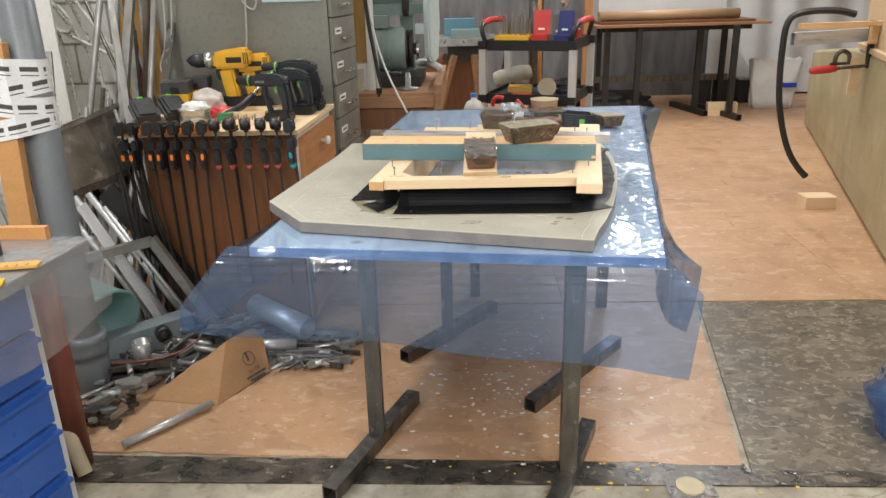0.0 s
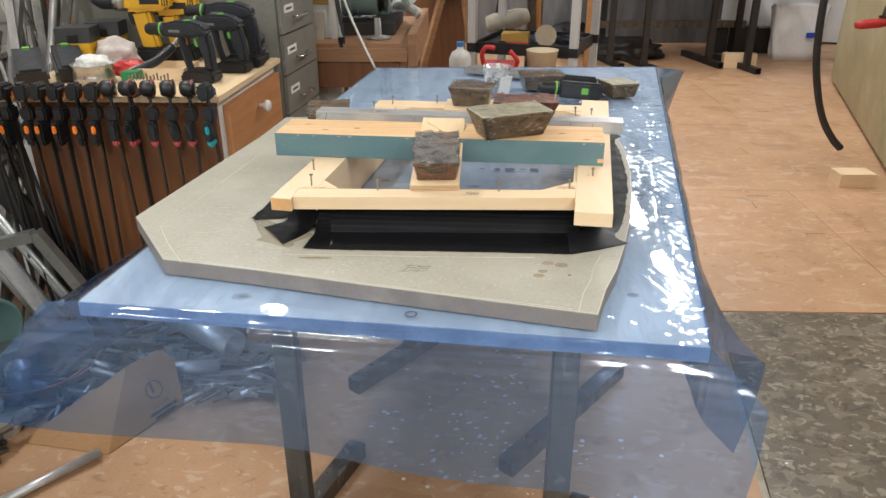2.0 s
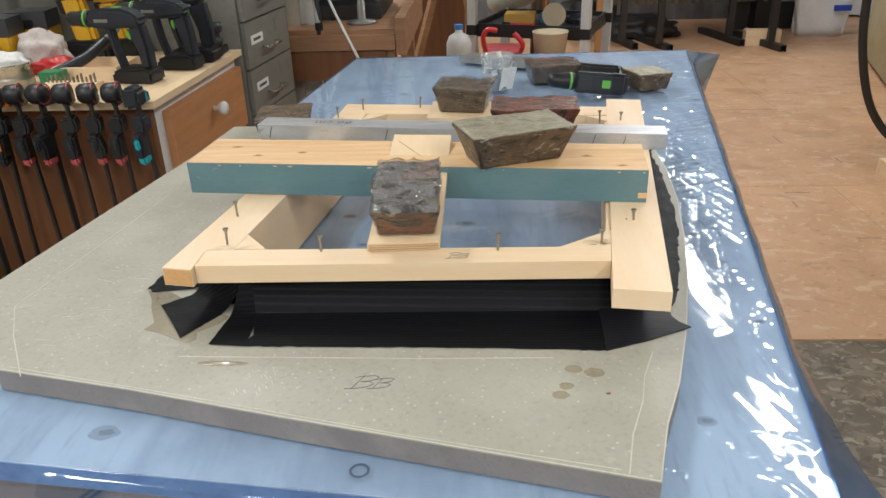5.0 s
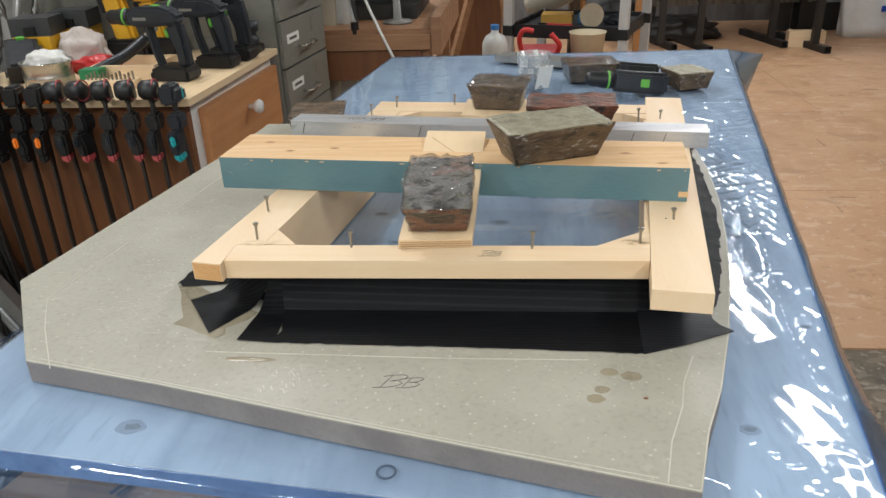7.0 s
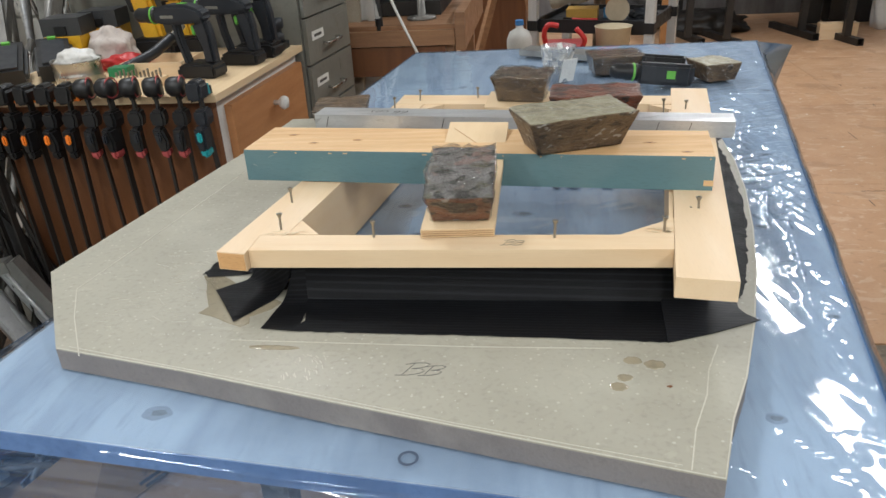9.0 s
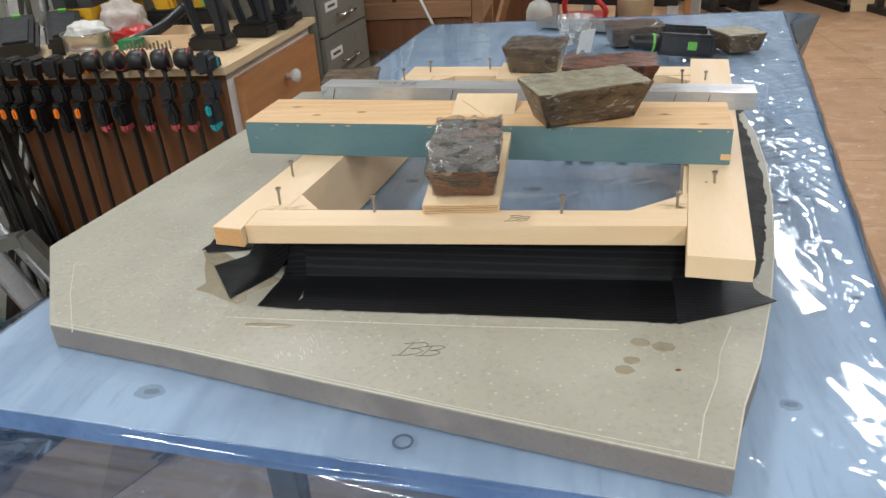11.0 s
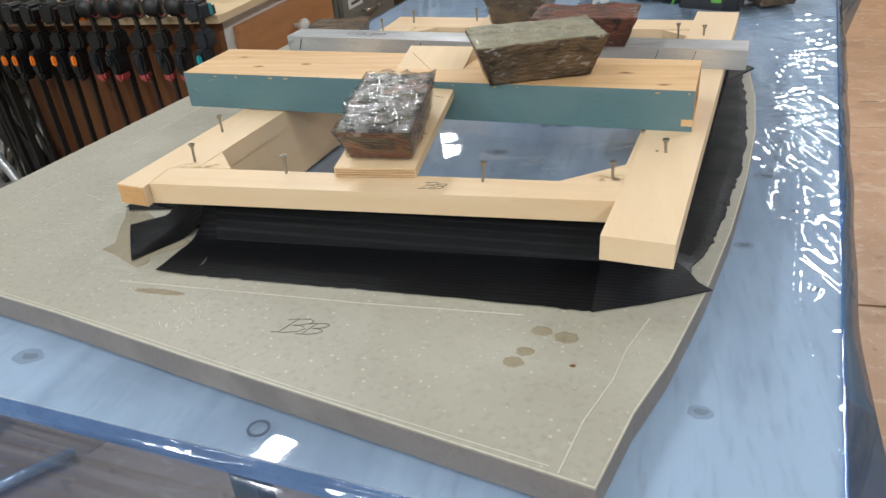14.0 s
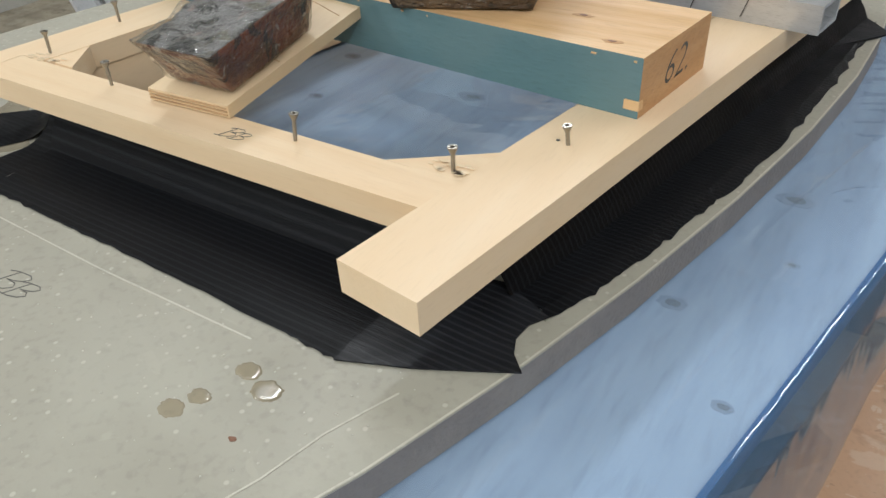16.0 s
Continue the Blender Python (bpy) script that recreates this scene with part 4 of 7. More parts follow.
for i, (x, y) in enumerate([(-0.0078, 2.2176), (0.1061, 2.1981), (0.306, 2.197), (0.4239, 2.2134), (0.4724, 2.2771), (-0.0205, 2.302), (0.071, 2.802), (0.178, 2.812), (0.496, 2.708), (0.530, 2.703), (0.033, 2.75)]):
    screw(x, y, FT + 0.0005, -4 + (i * 5) % 11, i * 77, {4: 0.0085, 3: 0.006, 8: 0.006, 9: 0.008}.get(i, 0.0035))
part("screw_hole", patch(blob(0.4635, 2.279, 0.0014, 0.0014, 8, 0.1, 1), FT + 0.0011, 0.0003), PENCIL, frame_t)

# teal-edged beam across the frame
BZ, BT = FT + 0.0012, 0.8590
beam = thing("timber_beam", "planed pine beam with a teal-painted edge laid across the frame", "timber beam", "", (0.2011, 2.4085, BZ))
bp = [(-0.1072, 2.3828), (0.4975, 2.3304), (0.5093, 2.4351), (-0.0973, 2.4875)]
bm = prism(bp, BZ, BT, None, 0.003)
bmesh.ops.recalc_face_normals(bm, faces=bm.faces)
for f in bm.faces:
    f.material_index = 1 if f.normal.y < -0.7 else 2 if abs(f.normal.x) > 0.7 else 0
part("timber", bm, [BEAM_WOOD, TEAL, END_WOOD], beam)
part("chip", prism([(0.4866, 2.3306), (0.4979, 2.3296), (0.4986, 2.3354)], BZ + 0.006, BZ + 0.013), BEAM_WOOD, beam)
d = Vector((0.012, 0.106, 0)).normalized()
lettering("pencil_mark", "62.", 0.034, Matrix(((d.x, 0, d.y, 0.5036), (d.y, 0, -d.x, 2.384), (0, 1, 0, 0.837), (0, 0, 0, 1))), PENCIL, beam, "handwritten number", 0.3, -0.0004)
for i, (x, y) in enumerate([(-0.0558, 2.4480), (0.0430, 2.4183), (0.4283, 2.3887), (0.2999, 2.4183), (-0.0163, 2.4085), (0.4678, 2.3492)]):
    part("knot", patch(blob(x, y, 0.0075, 0.0032, 14, 0.2, i), BT, 0.0003), KNOT_TAN, beam)
    part("knot", patch(blob(x, y, 0.0034, 0.0015, 10, 0.3, i + 9), BT, 0.0005), BROWN, beam)
rng = random.Random(8)
for k in range(14):
    f = rng.random()
    x, y = lerp(bp[0], bp[1], 0.01 + 0.98 * f)
    w, h = rng.uniform(0.001, 0.006), rng.uniform(0.0003, 0.0010)
    part("worn_edge", prism([(x, y - 0.0004), (x + w, y - 0.0004 - w * 0.0866), (x + w, y + 0.001 - w * 0.0866), (x, y + 0.001)], BT - 0.0032 - h, BT - 0.0026), BEAM_WOOD, beam, "paint worn off along the edge")

# aluminium bar, 66 cm
AZ, AT = FT + 0.0012, 0.8400
alu = thing("aluminium_bar", "bright aluminium box bar with pencilled marks", "metal bar", "", (0.2505, 2.5956, AZ))
ap = [(-0.0784, 2.6252), (0.5704, 2.5393), (0.5763, 2.5838), (-0.0724, 2.6697)]
part("profile", hollow_bar((-0.0754, 2.6475, (AZ + AT) / 2), (0.57335, 2.56155, (AZ + AT) / 2), 0.0449, AT - AZ), ALU, alu)
lettering("pencil_mark", "66 cm", 0.026, pose(0.0480, 2.6302, AT + 0.0004, 0, 0, 172.5), PENCIL, alu, "handwritten length", 0.2, -0.0004)
for f in (0.03, 0.33, 0.52, 0.83, 0.9):
    x, y = lerp(ap[0], ap[1], f)
    part("pencil_tick", bar((x, y - 0.0006, AZ + 0.004), (x + 0.005, y - 0.0012, AT - 0.003), 0.0012, 0.0008, None, 0), PENCIL, alu)

# plywood strips under the ingots
ply = thing("plywood_strip", "pale plywood strip resting on frame and beam", "plywood", "plywood strips", (0.2, 2.34, FT))
P = [(0.1600, 2.194), (0.2410, 2.199), (0.2475, 2.458), (0.1665, 2.464)]
part("strip", prism(P, [FT + 0.0008, FT + 0.0008, BT + 0.0005, BT + 0.0005], [FT + 0.0105, FT + 0.0105, BT + 0.010, BT + 0.010], None, 0.0006), [PLY], ply)
for k in range(3):
    z = FT + 0.0032 + k * 0.0026
    part("ply_layer", bar((0.1615, 2.1933, z), (0.2400, 2.1983, z), 0.0012, 0.0009, None, 0), PLY_EDGE, ply)
for (x0, f0), (x1, f1) in (((0.175, 0.93), (0.240, 0.60)), ((0.164, 0.62), (0.238, 0.52)), ((0.170, 0.30), (0.238, 0.24))):
    p, q = Vector((x0, 2.196 + 0.264 * f0, FT + 0.0108 + (BT - FT - 0.0005) * f0)), Vector((x1, 2.196 + 0.264 * f1, FT + 0.0108 + (BT - FT - 0.0005) * f1))
    part("pencil_line", bar(p, q, 0.0005, 0.0005, None, 0), KNOT_TAN, ply)
ply2 = thing("plywood_strip", "pale plywood strip resting on the back rail", "plywood", "plywood strips", (0.25, 2.74, FT))
part("strip", prism([(0.197, 2.695), (0.335, 2.680), (0.342, 2.795), (0.203, 2.805)], FT + 0.001, FT + 0.013, None, 0.0006), PLY, ply2)


def ingot(m, lw, bw, h, label, mats, wrapped=False, seed=1, flip=False):
    """A cast ingot: tapered block, (length, width) of its upper and lower face, with worn edges."""
    t = thing("lead_ingot", label, "ingot", "lead ingots", m.translation)
    own = B()
    (l1, w1), (l0, w0) = lw, bw
    lo = [own.verts.new((sx * l0 / 2, sy * w0 / 2, 0)) for sx, sy in ((-1, -1), (1, -1), (1, 1), (-1, 1))]
    hi = [own.verts.new((sx * l1 / 2, sy * w1 / 2, h)) for sx, sy in ((-1, -1), (1, -1), (1, 1), (-1, 1))]
    own.faces.new(lo[::-1]), own.faces.new(hi)
    for i in range(4):
        own.faces.new((lo[i], lo[(i + 1) % 4], hi[(i + 1) % 4], hi[i]))
    bevel(own, 0.008 if wrapped else 0.005, 3)
    bmesh.ops.subdivide_edges(own, edges=[e for e in own.edges if e.calc_length() > 0.02], cuts=16, use_grid_fill=True)
    for v in own.verts:
        # lumpy casting with a proud, chipped lip round the upper face
        lip = max(0, 1 - abs(v.co.z - h + 0.006) / 0.007)
        k = 0.0024 * noise.noise(v.co * 38 + Vector((seed * 7, 0, 0))) + 0.0013 * noise.noise(v.co * 110 + Vector((seed, 3, 0))) + lip * (0.0016 + 0.002 * noise.noise(v.co * 70 + Vector((0, seed, 0))))
        if v.co.z > 0.002:
            v.co += Vector((v.co.x, v.co.y, 0)).normalized() * k + Vector((0, 0, k))
    bmesh.ops.recalc_face_normals(own, faces=own.faces)
    # Faces that point up take the second material, paler on some ingots.
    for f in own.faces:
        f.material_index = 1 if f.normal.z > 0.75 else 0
        f.smooth = True
    rot = m.to_3x3().to_4x4()
    shell = own.copy() if wrapped else None
    own.transform(Matrix.Translation(m.translation) @ rot)
    part("casting", own, mats, t)
    if wrapped:
        for v in shell.verts:
            q = Vector((v.co.x * 60, v.co.y * 60, v.co.z * 50)) + noise.noise_vector(v.co * 40) * 0.9
            n = 0.0012 + 0.0019 * (1 - abs(noise.noise(q))) ** 5 + 0.0008 * (1 - abs(noise.noise(q * 2.3 + Vector((3, 1, 0))))) ** 5
            v.co += Vector((v.co.x, v.co.y, 0)).normalized() * n + Vector((0, 0, n if v.co.z > h * 0.5 else 0.0))
        for f in shell.faces:
            f.material_index = 0
        shell.transform(Matrix.Translation(m.translation) @ rot)
        part("wrap", shell, WRAP, t, "tight clear plastic wrap", True)
    return t


slope = math.degrees(math.atan2(0.047, 0.27))
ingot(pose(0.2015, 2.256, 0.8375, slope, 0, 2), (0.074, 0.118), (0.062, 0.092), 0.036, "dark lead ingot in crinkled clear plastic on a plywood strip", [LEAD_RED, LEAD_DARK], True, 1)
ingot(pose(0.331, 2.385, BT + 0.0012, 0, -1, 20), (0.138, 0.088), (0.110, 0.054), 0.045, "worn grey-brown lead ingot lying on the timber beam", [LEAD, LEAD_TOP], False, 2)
ingot(pose(0.262, 2.752, FT + 0.0142, 0, 0, -10), (0.096, 0.080), (0.075, 0.058), 0.043, "dark lead ingot on a plywood strip", [LEAD, LEAD], True, 3)
ingot(pose(0.372, 2.577, AT + 0.0012, 0, 0, -3), (0.132, 0.082), (0.105, 0.040), 0.040, "rusty red-brown lead ingot lying on the aluminium bar", [LEAD_RED, LEAD_RED], False, 4)
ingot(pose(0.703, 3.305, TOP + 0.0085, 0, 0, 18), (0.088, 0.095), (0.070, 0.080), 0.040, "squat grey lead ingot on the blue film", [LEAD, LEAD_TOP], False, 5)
ingot(pose(0.480, 3.40, TOP + 0.0085, 0, 0, 8), (0.13, 0.10), (0.11, 0.08), 0.045, "dark lead ingot in clear plastic on the blue film", [LEAD, LEAD], True, 6)
ingot(pose(-0.098, 2.875, ST + 0.0012, 0, 0, 8), (0.105, 0.110), (0.085, 0.090), 0.045, "dark lead ingot on the panel behind the aluminium bar", [LEAD, LEAD], False, 7)


# ---- other things on the table ----
def plastic_cup(x, y, z):
    t = thing("plastic_cup", "clear plastic mixing cup smeared with white filler", "cup", "", (x, y, z))
    part("cup_wall", lathe([(0, 0.002), (0.028, 0.002), (0.030, 0), (0.041, 0.082), (0.044, 0.083), (0.044, 0.086), (0.039, 0.086), (0.028, 0.004), (0, 0.004)], pose(x, y, z), None, 28), CUP, t, smooth=True)
    bm = B()
    r = random.Random(2)
    for i in range(60):
        a, h = r.uniform(0, 6.28), r.uniform(0.03, 0.082)
        rad = 0.0285 + 0.0115 * h / 0.082 - 0.0012
        box((0.012, 0.0015, r.uniform(0.008, 0.022)), pose(x + rad * math.cos(a), y + rad * math.sin(a), z + h - 0.012, 0, r.uniform(-30, 30), math.degrees(a) + 90), bm)
    part("filler", bm, WHITE, t, "smears of white filler")
    part("stick", bar((x + 0.02, y - 0.02, z + 0.004), (x + 0.03, y - 0.035, z + 0.06), 0.04, 0.002), PAPER, t, "white paper strip")


plastic_cup(0.335, 3.30, TOP + 0.009)


def drill(m, label, body=DARK, accent=GREEN, group="cordless drills"):
    """A cordless drill: chuck along -x, closed pistol grip, standing on its battery."""
    t = thing("cordless_drill", label, "drill", group, m.translation)
    r = m.to_3x3().to_4x4()
    m = Matrix.Translation(m.translation) @ r
    part("body", outline([(0.062, 0.131), (0.062, 0.164), (0.10, 0.173), (0.150, 0.173), (0.185, 0.163), (0.200, 0.146), (0.196, 0.132), (0.13, 0.126), (0.09, 0.127)], -0.024, 0.024, m, 0.010), body, t)
    part("grip", outline([(0.176, 0.03), (0.174, 0.07), (0.162, 0.105), (0.156, 0.130), (0.196, 0.140), (0.204, 0.10), (0.208, 0.03)], -0.016, 0.016, m, 0.008), body, t)
    part("front_web", outline([(0.122, 0.02), (0.108, 0.075), (0.100, 0.128), (0.116, 0.130), (0.122, 0.08), (0.138, 0.02)], -0.012, 0.012, m, 0.004), body, t)
    part("battery", outline([(0.106, 0.0), (0.106, 0.026), (0.130, 0.036), (0.200, 0.036), (0.210, 0.028), (0.210, 0.0)], -0.033, 0.033, m, 0.006), BLACK, t, "black battery block")
    ax = m @ along((0.064, 0, 0.147), (0, 0, 0.147))
    ch = part("chuck", lathe([(0, 0), (0.019, 0), (0.020, 0.006), (0.019, 0.028), (0.017, 0.032), (0.0175, 0.05), (0.013, 0.06), (0.006, 0.064), (0, 0.064)], ax, None, 20), BLACK, t, "black keyless chuck", True)
    part("collar", lathe([(0.0195, 0.008), (0.0212, 0.009), (0.0212, 0.0125), (0.0195, 0.0135)], ax, None, 20), accent, ch, "coloured ring")
    part("trigger", outline([(0.150, 0.100), (0.148, 0.122), (0.162, 0.122), (0.163, 0.110), (0.158, 0.098)], -0.006, 0.006, m, 0.003), accent, t, "coloured trigger")
    part("badge", outline([(0.085, 0.142), (0.085, 0.149), (0.12, 0.149), (0.12, 0.142)], -0.0250, -0.0235, m, 0), CABINET_GREY, t, "printed marking")
    part("top_switch", outline([(0.125, 0.171), (0.125, 0.1745), (0.145, 0.1745), (0.145, 0.171)], -0.009, 0.009, m, 0.001), accent, t)
    return t


def yellow_drill(m, label):
    t = thing("cordless_drill", label, "drill", "cordless drills", m.translation)
    m = Matrix.Translation(m.translation) @ m.to_3x3().to_4x4()
    part("body", outline([(0.10, 0.150), (0.10, 0.205), (0.13, 0.212), (0.20, 0.220), (0.23, 0.216), (0.238, 0.17), (0.22, 0.155), (0.14, 0.148)], -0.034, 0.034, m, 0.010), YELLOW, t)
    part("grip", outline([(0.135, 0.03), (0.115, 0.15), (0.165, 0.155), (0.185, 0.03)], -0.019, 0.019, m, 0.009), YELLOW, t)
    part("battery", outline([(0.09, 0.0), (0.09, 0.035), (0.12, 0.05), (0.20, 0.05), (0.215, 0.035), (0.215, 0.0)], -0.042, 0.042, m, 0.008), BLACK, t, "black battery block")
    ax = m @ along((0.102, 0, 0.178), (0, 0, 0.178))
    part("gear_case", lathe([(0, 0), (0.029, 0), (0.029, 0.03), (0.026, 0.034), (0, 0.034)], ax, None, 20), TIN, t, "grey metal gear case", True)
    part("chuck", lathe([(0, 0.034), (0.024, 0.034), (0.025, 0.07), (0.018, 0.085), (0.008, 0.1), (0, 0.1)], ax, None, 20), DARK, t, "dark chuck", True)
    part("trigger", outline([(0.108, 0.11), (0.10, 0.145), (0.125, 0.145), (0.128, 0.11)], -0.009, 0.009, m, 0.003), BLACK, t)
    part("badge", outline([(0.15, 0.17), (0.15, 0.19), (0.205, 0.19), (0.205, 0.17)], -0.0358, -0.033, m, 0), BLACK, t, "black marking panel")
    for k in range(3):
        part("vent", outline([(0.212 + k * 0.007, 0.165), (0.212 + k * 0.007, 0.205), (0.215 + k * 0.007, 0.205), (0.215 + k * 0.007, 0.165)], -0.0355, -0.033, m, 0), BLACK, t)
    return t


lay = pose(0.565, 3.27, TOP + 0.034, 84, 6, 6) @ pose(-0.12, 0, -0.1)
d0 = drill(pose(0, 0, 0), "charcoal cordless drill with green trigger lying on the blue film")
d0.matrix_basis = lay
plate = thing("metal_plate", "flat grey aluminium plate on the blue film", "metal plate", "", (0.5, 3.52, TOP))
part("sheet", bar((0.25, 3.66, TOP + 0.018), (0.655, 3.44, TOP + 0.018), 0.07, 0.016), ALU_DULL, plate)

# ---- tool counter with drawers ----
counter = thing("drawer_cabinet", "brown veneer drawer cabinet with a chipboard top", "cabinet", "", (-0.72, 3.3, 0))
CT = 0.78
part("countertop", prism([(-1.07, 3.022), (-0.425, 3.022), (-0.400, 3.615), (-1.07, 3.615)], CT - 0.016, CT, None, 0.002), PLY, counter, "pale chipboard top")
part("side_panel", prism([(-1.0, 3.055), (-0.452, 3.055), (-0.450, 3.075), (-1.0, 3.075)], 0.0, CT - 0.017, None, 0.001), BROWN, counter, "dark brown veneered end panel")
part("carcass", prism([(-1.0, 3.077), (-0.452, 3.077), (-0.424, 3.61), (-1.0, 3.61)], 0.0, CT - 0.017), WHITE, counter, "white carcass edge")
for z0, z1 in ((0.565, 0.735), (0.38, 0.555), (0.2, 0.37), (0.03, 0.19)):
    dr = part("drawer_front", prism([(-0.4495, 3.115), (-0.430, 3.114), (-0.404, 3.60), (-0.4235, 3.601)], z0, z1, None, 0.002), DRAWER_WOOD, counter)
    c = ((-0.430 - 0.404) / 2 + 0.001, 3.363, (z0 + z1) / 2 + 0.025)
    part("knob", lathe([(0, 0), (0.007, 0), (0.007, 0.012), (0.016, 0.02), (0.019, 0.028), (0.015, 0.036), (0, 0.038)], along(c, (c[0] + 1, c[1] - 0.05, c[2]), (0, 1, 0)), None, 20), WHITE, dr, "white round knob", True)


def bar_clamp(x, kind, lean, seed):
    """A one-hand bar clamp hung by its jaw on the counter edge."""
    r = random.Random(seed)
    t = thing("bar_clamp", {"orange": "black bar clamp with orange trigger", "red": "black bar clamp with dull red grip end", "turquoise": "grey bar clamp with turquoise trigger"}[kind] + " on the counter edge", "clamp", "hanging bar clamps", (x, 2.99, CT))
    m = pose(x, 2.985, CT, 0, lean, r.uniform(-14, 14))
    grip = DARK if kind == "turquoise" else BLACK
    hot = {"orange": ORANGE, "red": RED_DARK, "turquoise": TURQUOISE}[kind]
    part("bar", box((0.005, 0.016, 0.60), m @ pose(0, 0.0, -0.56)), IRON, t, "thin dark steel bar")
    if kind == "red":
        j = part("jaw", lathe([(0, -0.018), (0.016, -0.018), (0.021, -0.011), (0.022, 0.010), (0.017, 0.018), (0, 0.018)], m @ pose(0, -0.006, 0.032, 0, 90, 0), None, 18), grip, t, "", True)
        part("pad", lathe([(0.0205, -0.0015), (0.0232, -0.001), (0.0232, 0.001), (0.0205, 0.0015)], m @ pose(0.013, -0.002, 0.032, 0, 90, 0), None, 16), hot, j)
    else:
        j = part("jaw", outline([(-0.017, 0.0), (-0.019, 0.035), (-0.012, 0.046), (0.014, 0.046), (0.019, 0.036), (0.016, 0.004)], -0.028, 0.016, m, 0.006), grip, t)
        part("pad", box((0.020, 0.012, 0.022), m @ pose(0.0, 0.028, 0.006), None, 0.003), hot, j)
    part("jaw_arm", box((0.036 if kind == "orange" else 0.014, 0.05, 0.018), m @ pose(0.006 if kind == "orange" else 0, 0.024, 0.003), None, 0.004), hot if kind == "orange" else grip, t)
    part("head", outline([(-0.014, -0.018), (0.013, -0.016), (0.016, -0.036), (0.012, -0.056), (-0.013, -0.054), (-0.017, -0.034)], -0.024, 0.014, m, 0.005), grip, t)
    s = r.choice((-1, 1)) * 0.004
    part("grip", outline([(-0.012, -0.050), (0.010, -0.052), (0.014 + s, -0.080), (0.012 + s, -0.104), (-0.006 + s, -0.106), (-0.012 + s, -0.08)], -0.046, -0.012, m, 0.005), grip, t)
    part("trigger", outline([(-0.005, -0.060), (0.006, -0.060), (0.006, -0.082), (-0.005, -0.082)], -0.054, -0.045, m, 0.003), hot if kind != "red" else DARK, t)
    part("grip_end", outline([(-0.008 + s, -0.100), (0.012 + s, -0.098), (0.012 + s, -0.118), (-0.004 + s, -0.120)], -0.044, -0.012, m, 0.005), BLACK if kind == "orange" else hot, t)


for i in range(7):
    bar_clamp(-1.035 + i * 0.0475, "orange", -3 + i * 0.7, i)
for i in range(5):
    bar_clamp(-0.705 + i * 0.0535, "red", -2 + i * 0.4, 20 + i)
bar_clamp(-0.442, "turquoise", -4, 40)

# tools on the counter
drill(pose(-0.692, 3.245, CT + 0.001, 0, 0, -8), "charcoal cordless drill with green trigger standing on the counter")
drill(pose(-0.640, 3.385, CT + 0.001, 0, 0, -6), "charcoal cordless drill with green trigger standing on the counter")
drill(pose(-0.655, 3.475, CT + 0.001, 0, 0, -4) @ Matrix.Scale(1.15, 4), "charcoal cordless drill with green trigger at the back of the counter")
yellow_drill(pose(-0.965, 3.50, CT + 0.001, 0, 0, 3) @ Matrix.Scale(1.12, 4), "yellow and black cordless drill standing on the counter")
yellow_drill(pose(-0.875, 3.55, CT + 0.001, 0, 0, 3), "yellow and black cordless drill standing on the counter")


def angle_adapter(x, y):
    t = thing("drill_attachment", "black round drill attachment on the counter", "tool", "", (x, y, CT))
    part("base", box((0.05, 0.07, 0.02), pose(x, y, CT), None, 0.006), BLACK, t)
    part("neck", lathe([(0, 0.02), (0.022, 0.02), (0.024, 0.04), (0.018, 0.044), (0.018, 0.056), (0.025, 0.06), (0.025, 0.085), (0, 0.088)], pose(x, y, CT), None, 20), DARK, t, "", True)


angle_adapter(-0.455, 3.56)


def battery_pack(x, y, turn, tilt):
    t = thing("battery_pack", "black slide-in battery pack with a green latch", "battery", "battery packs", (x, y, CT))
    m = pose(x, y, CT + 0.002 + 0.095 * math.sin(radians(tilt)), tilt, 0, turn)
    part("case", box((0.078, 0.19, 0.042), m, None, 0.008), BLACK, t)
    part("side_rail", box((0.092, 0.16, 0.014), m @ pose(0, 0, 0.012), None, 0.004), LID_GREY, t, "grey guide rails")
    part("top_plate", box((0.056, 0.15, 0.006), m @ pose(0, -0.012, 0.0425), None, 0.002), DARK, t, "ridged charcoal top")
    part("latch", box((0.02, 0.012, 0.006), m @ pose(0.0, 0.084, 0.0425), None, 0.002), GREEN, t)


battery_pack(-0.960, 3.285, 32, 13)
battery_pack(-1.045, 3.215, 31, 13)
tin = thing("tin_can", "open tin can holding a crumpled glove", "can", "", (-0.845, 3.195, CT))
part("can_wall", lathe([(0, 0), (0.057, 0), (0.058, 0.002), (0.057, 0.018), (0.0585, 0.021), (0.057, 0.024), (0.057, 0.052), (0.0605, 0.054), (0.0605, 0.058), (0.055, 0.057), (0.055, 0.006), (0, 0.006)], pose(-0.845, 3.195, CT), None, 28), TIN, tin, "", True)


def crumple(name, label, cat, x, y, z, size, mat, seed):
    t = thing(name, label, cat, "", (x, y, z))
    bm = B()
    bmesh.ops.create_icosphere(bm, subdivisions=4, radius=1.0)
    for v in bm.verts:
        k = 1 + 0.35 * noise.noise(v.co * 2.2 + Vector((seed, 0, 0))) + 0.16 * (1 - 2.2 * abs(noise.noise(v.co * 3.0 + Vector((0, seed, 0))))) + 0.05 * abs(noise.noise(v.co * 8 + Vector((0, seed, 4))))
        v.co = Vector((v.co.x * size[0] * k, v.co.y * size[1] * k, max(-0.5, v.co.z * k) * size[2] + size[2] * 0.5))
    bm.transform(pose(x, y, z))
    part("fold", bm, mat, t, smooth=True)


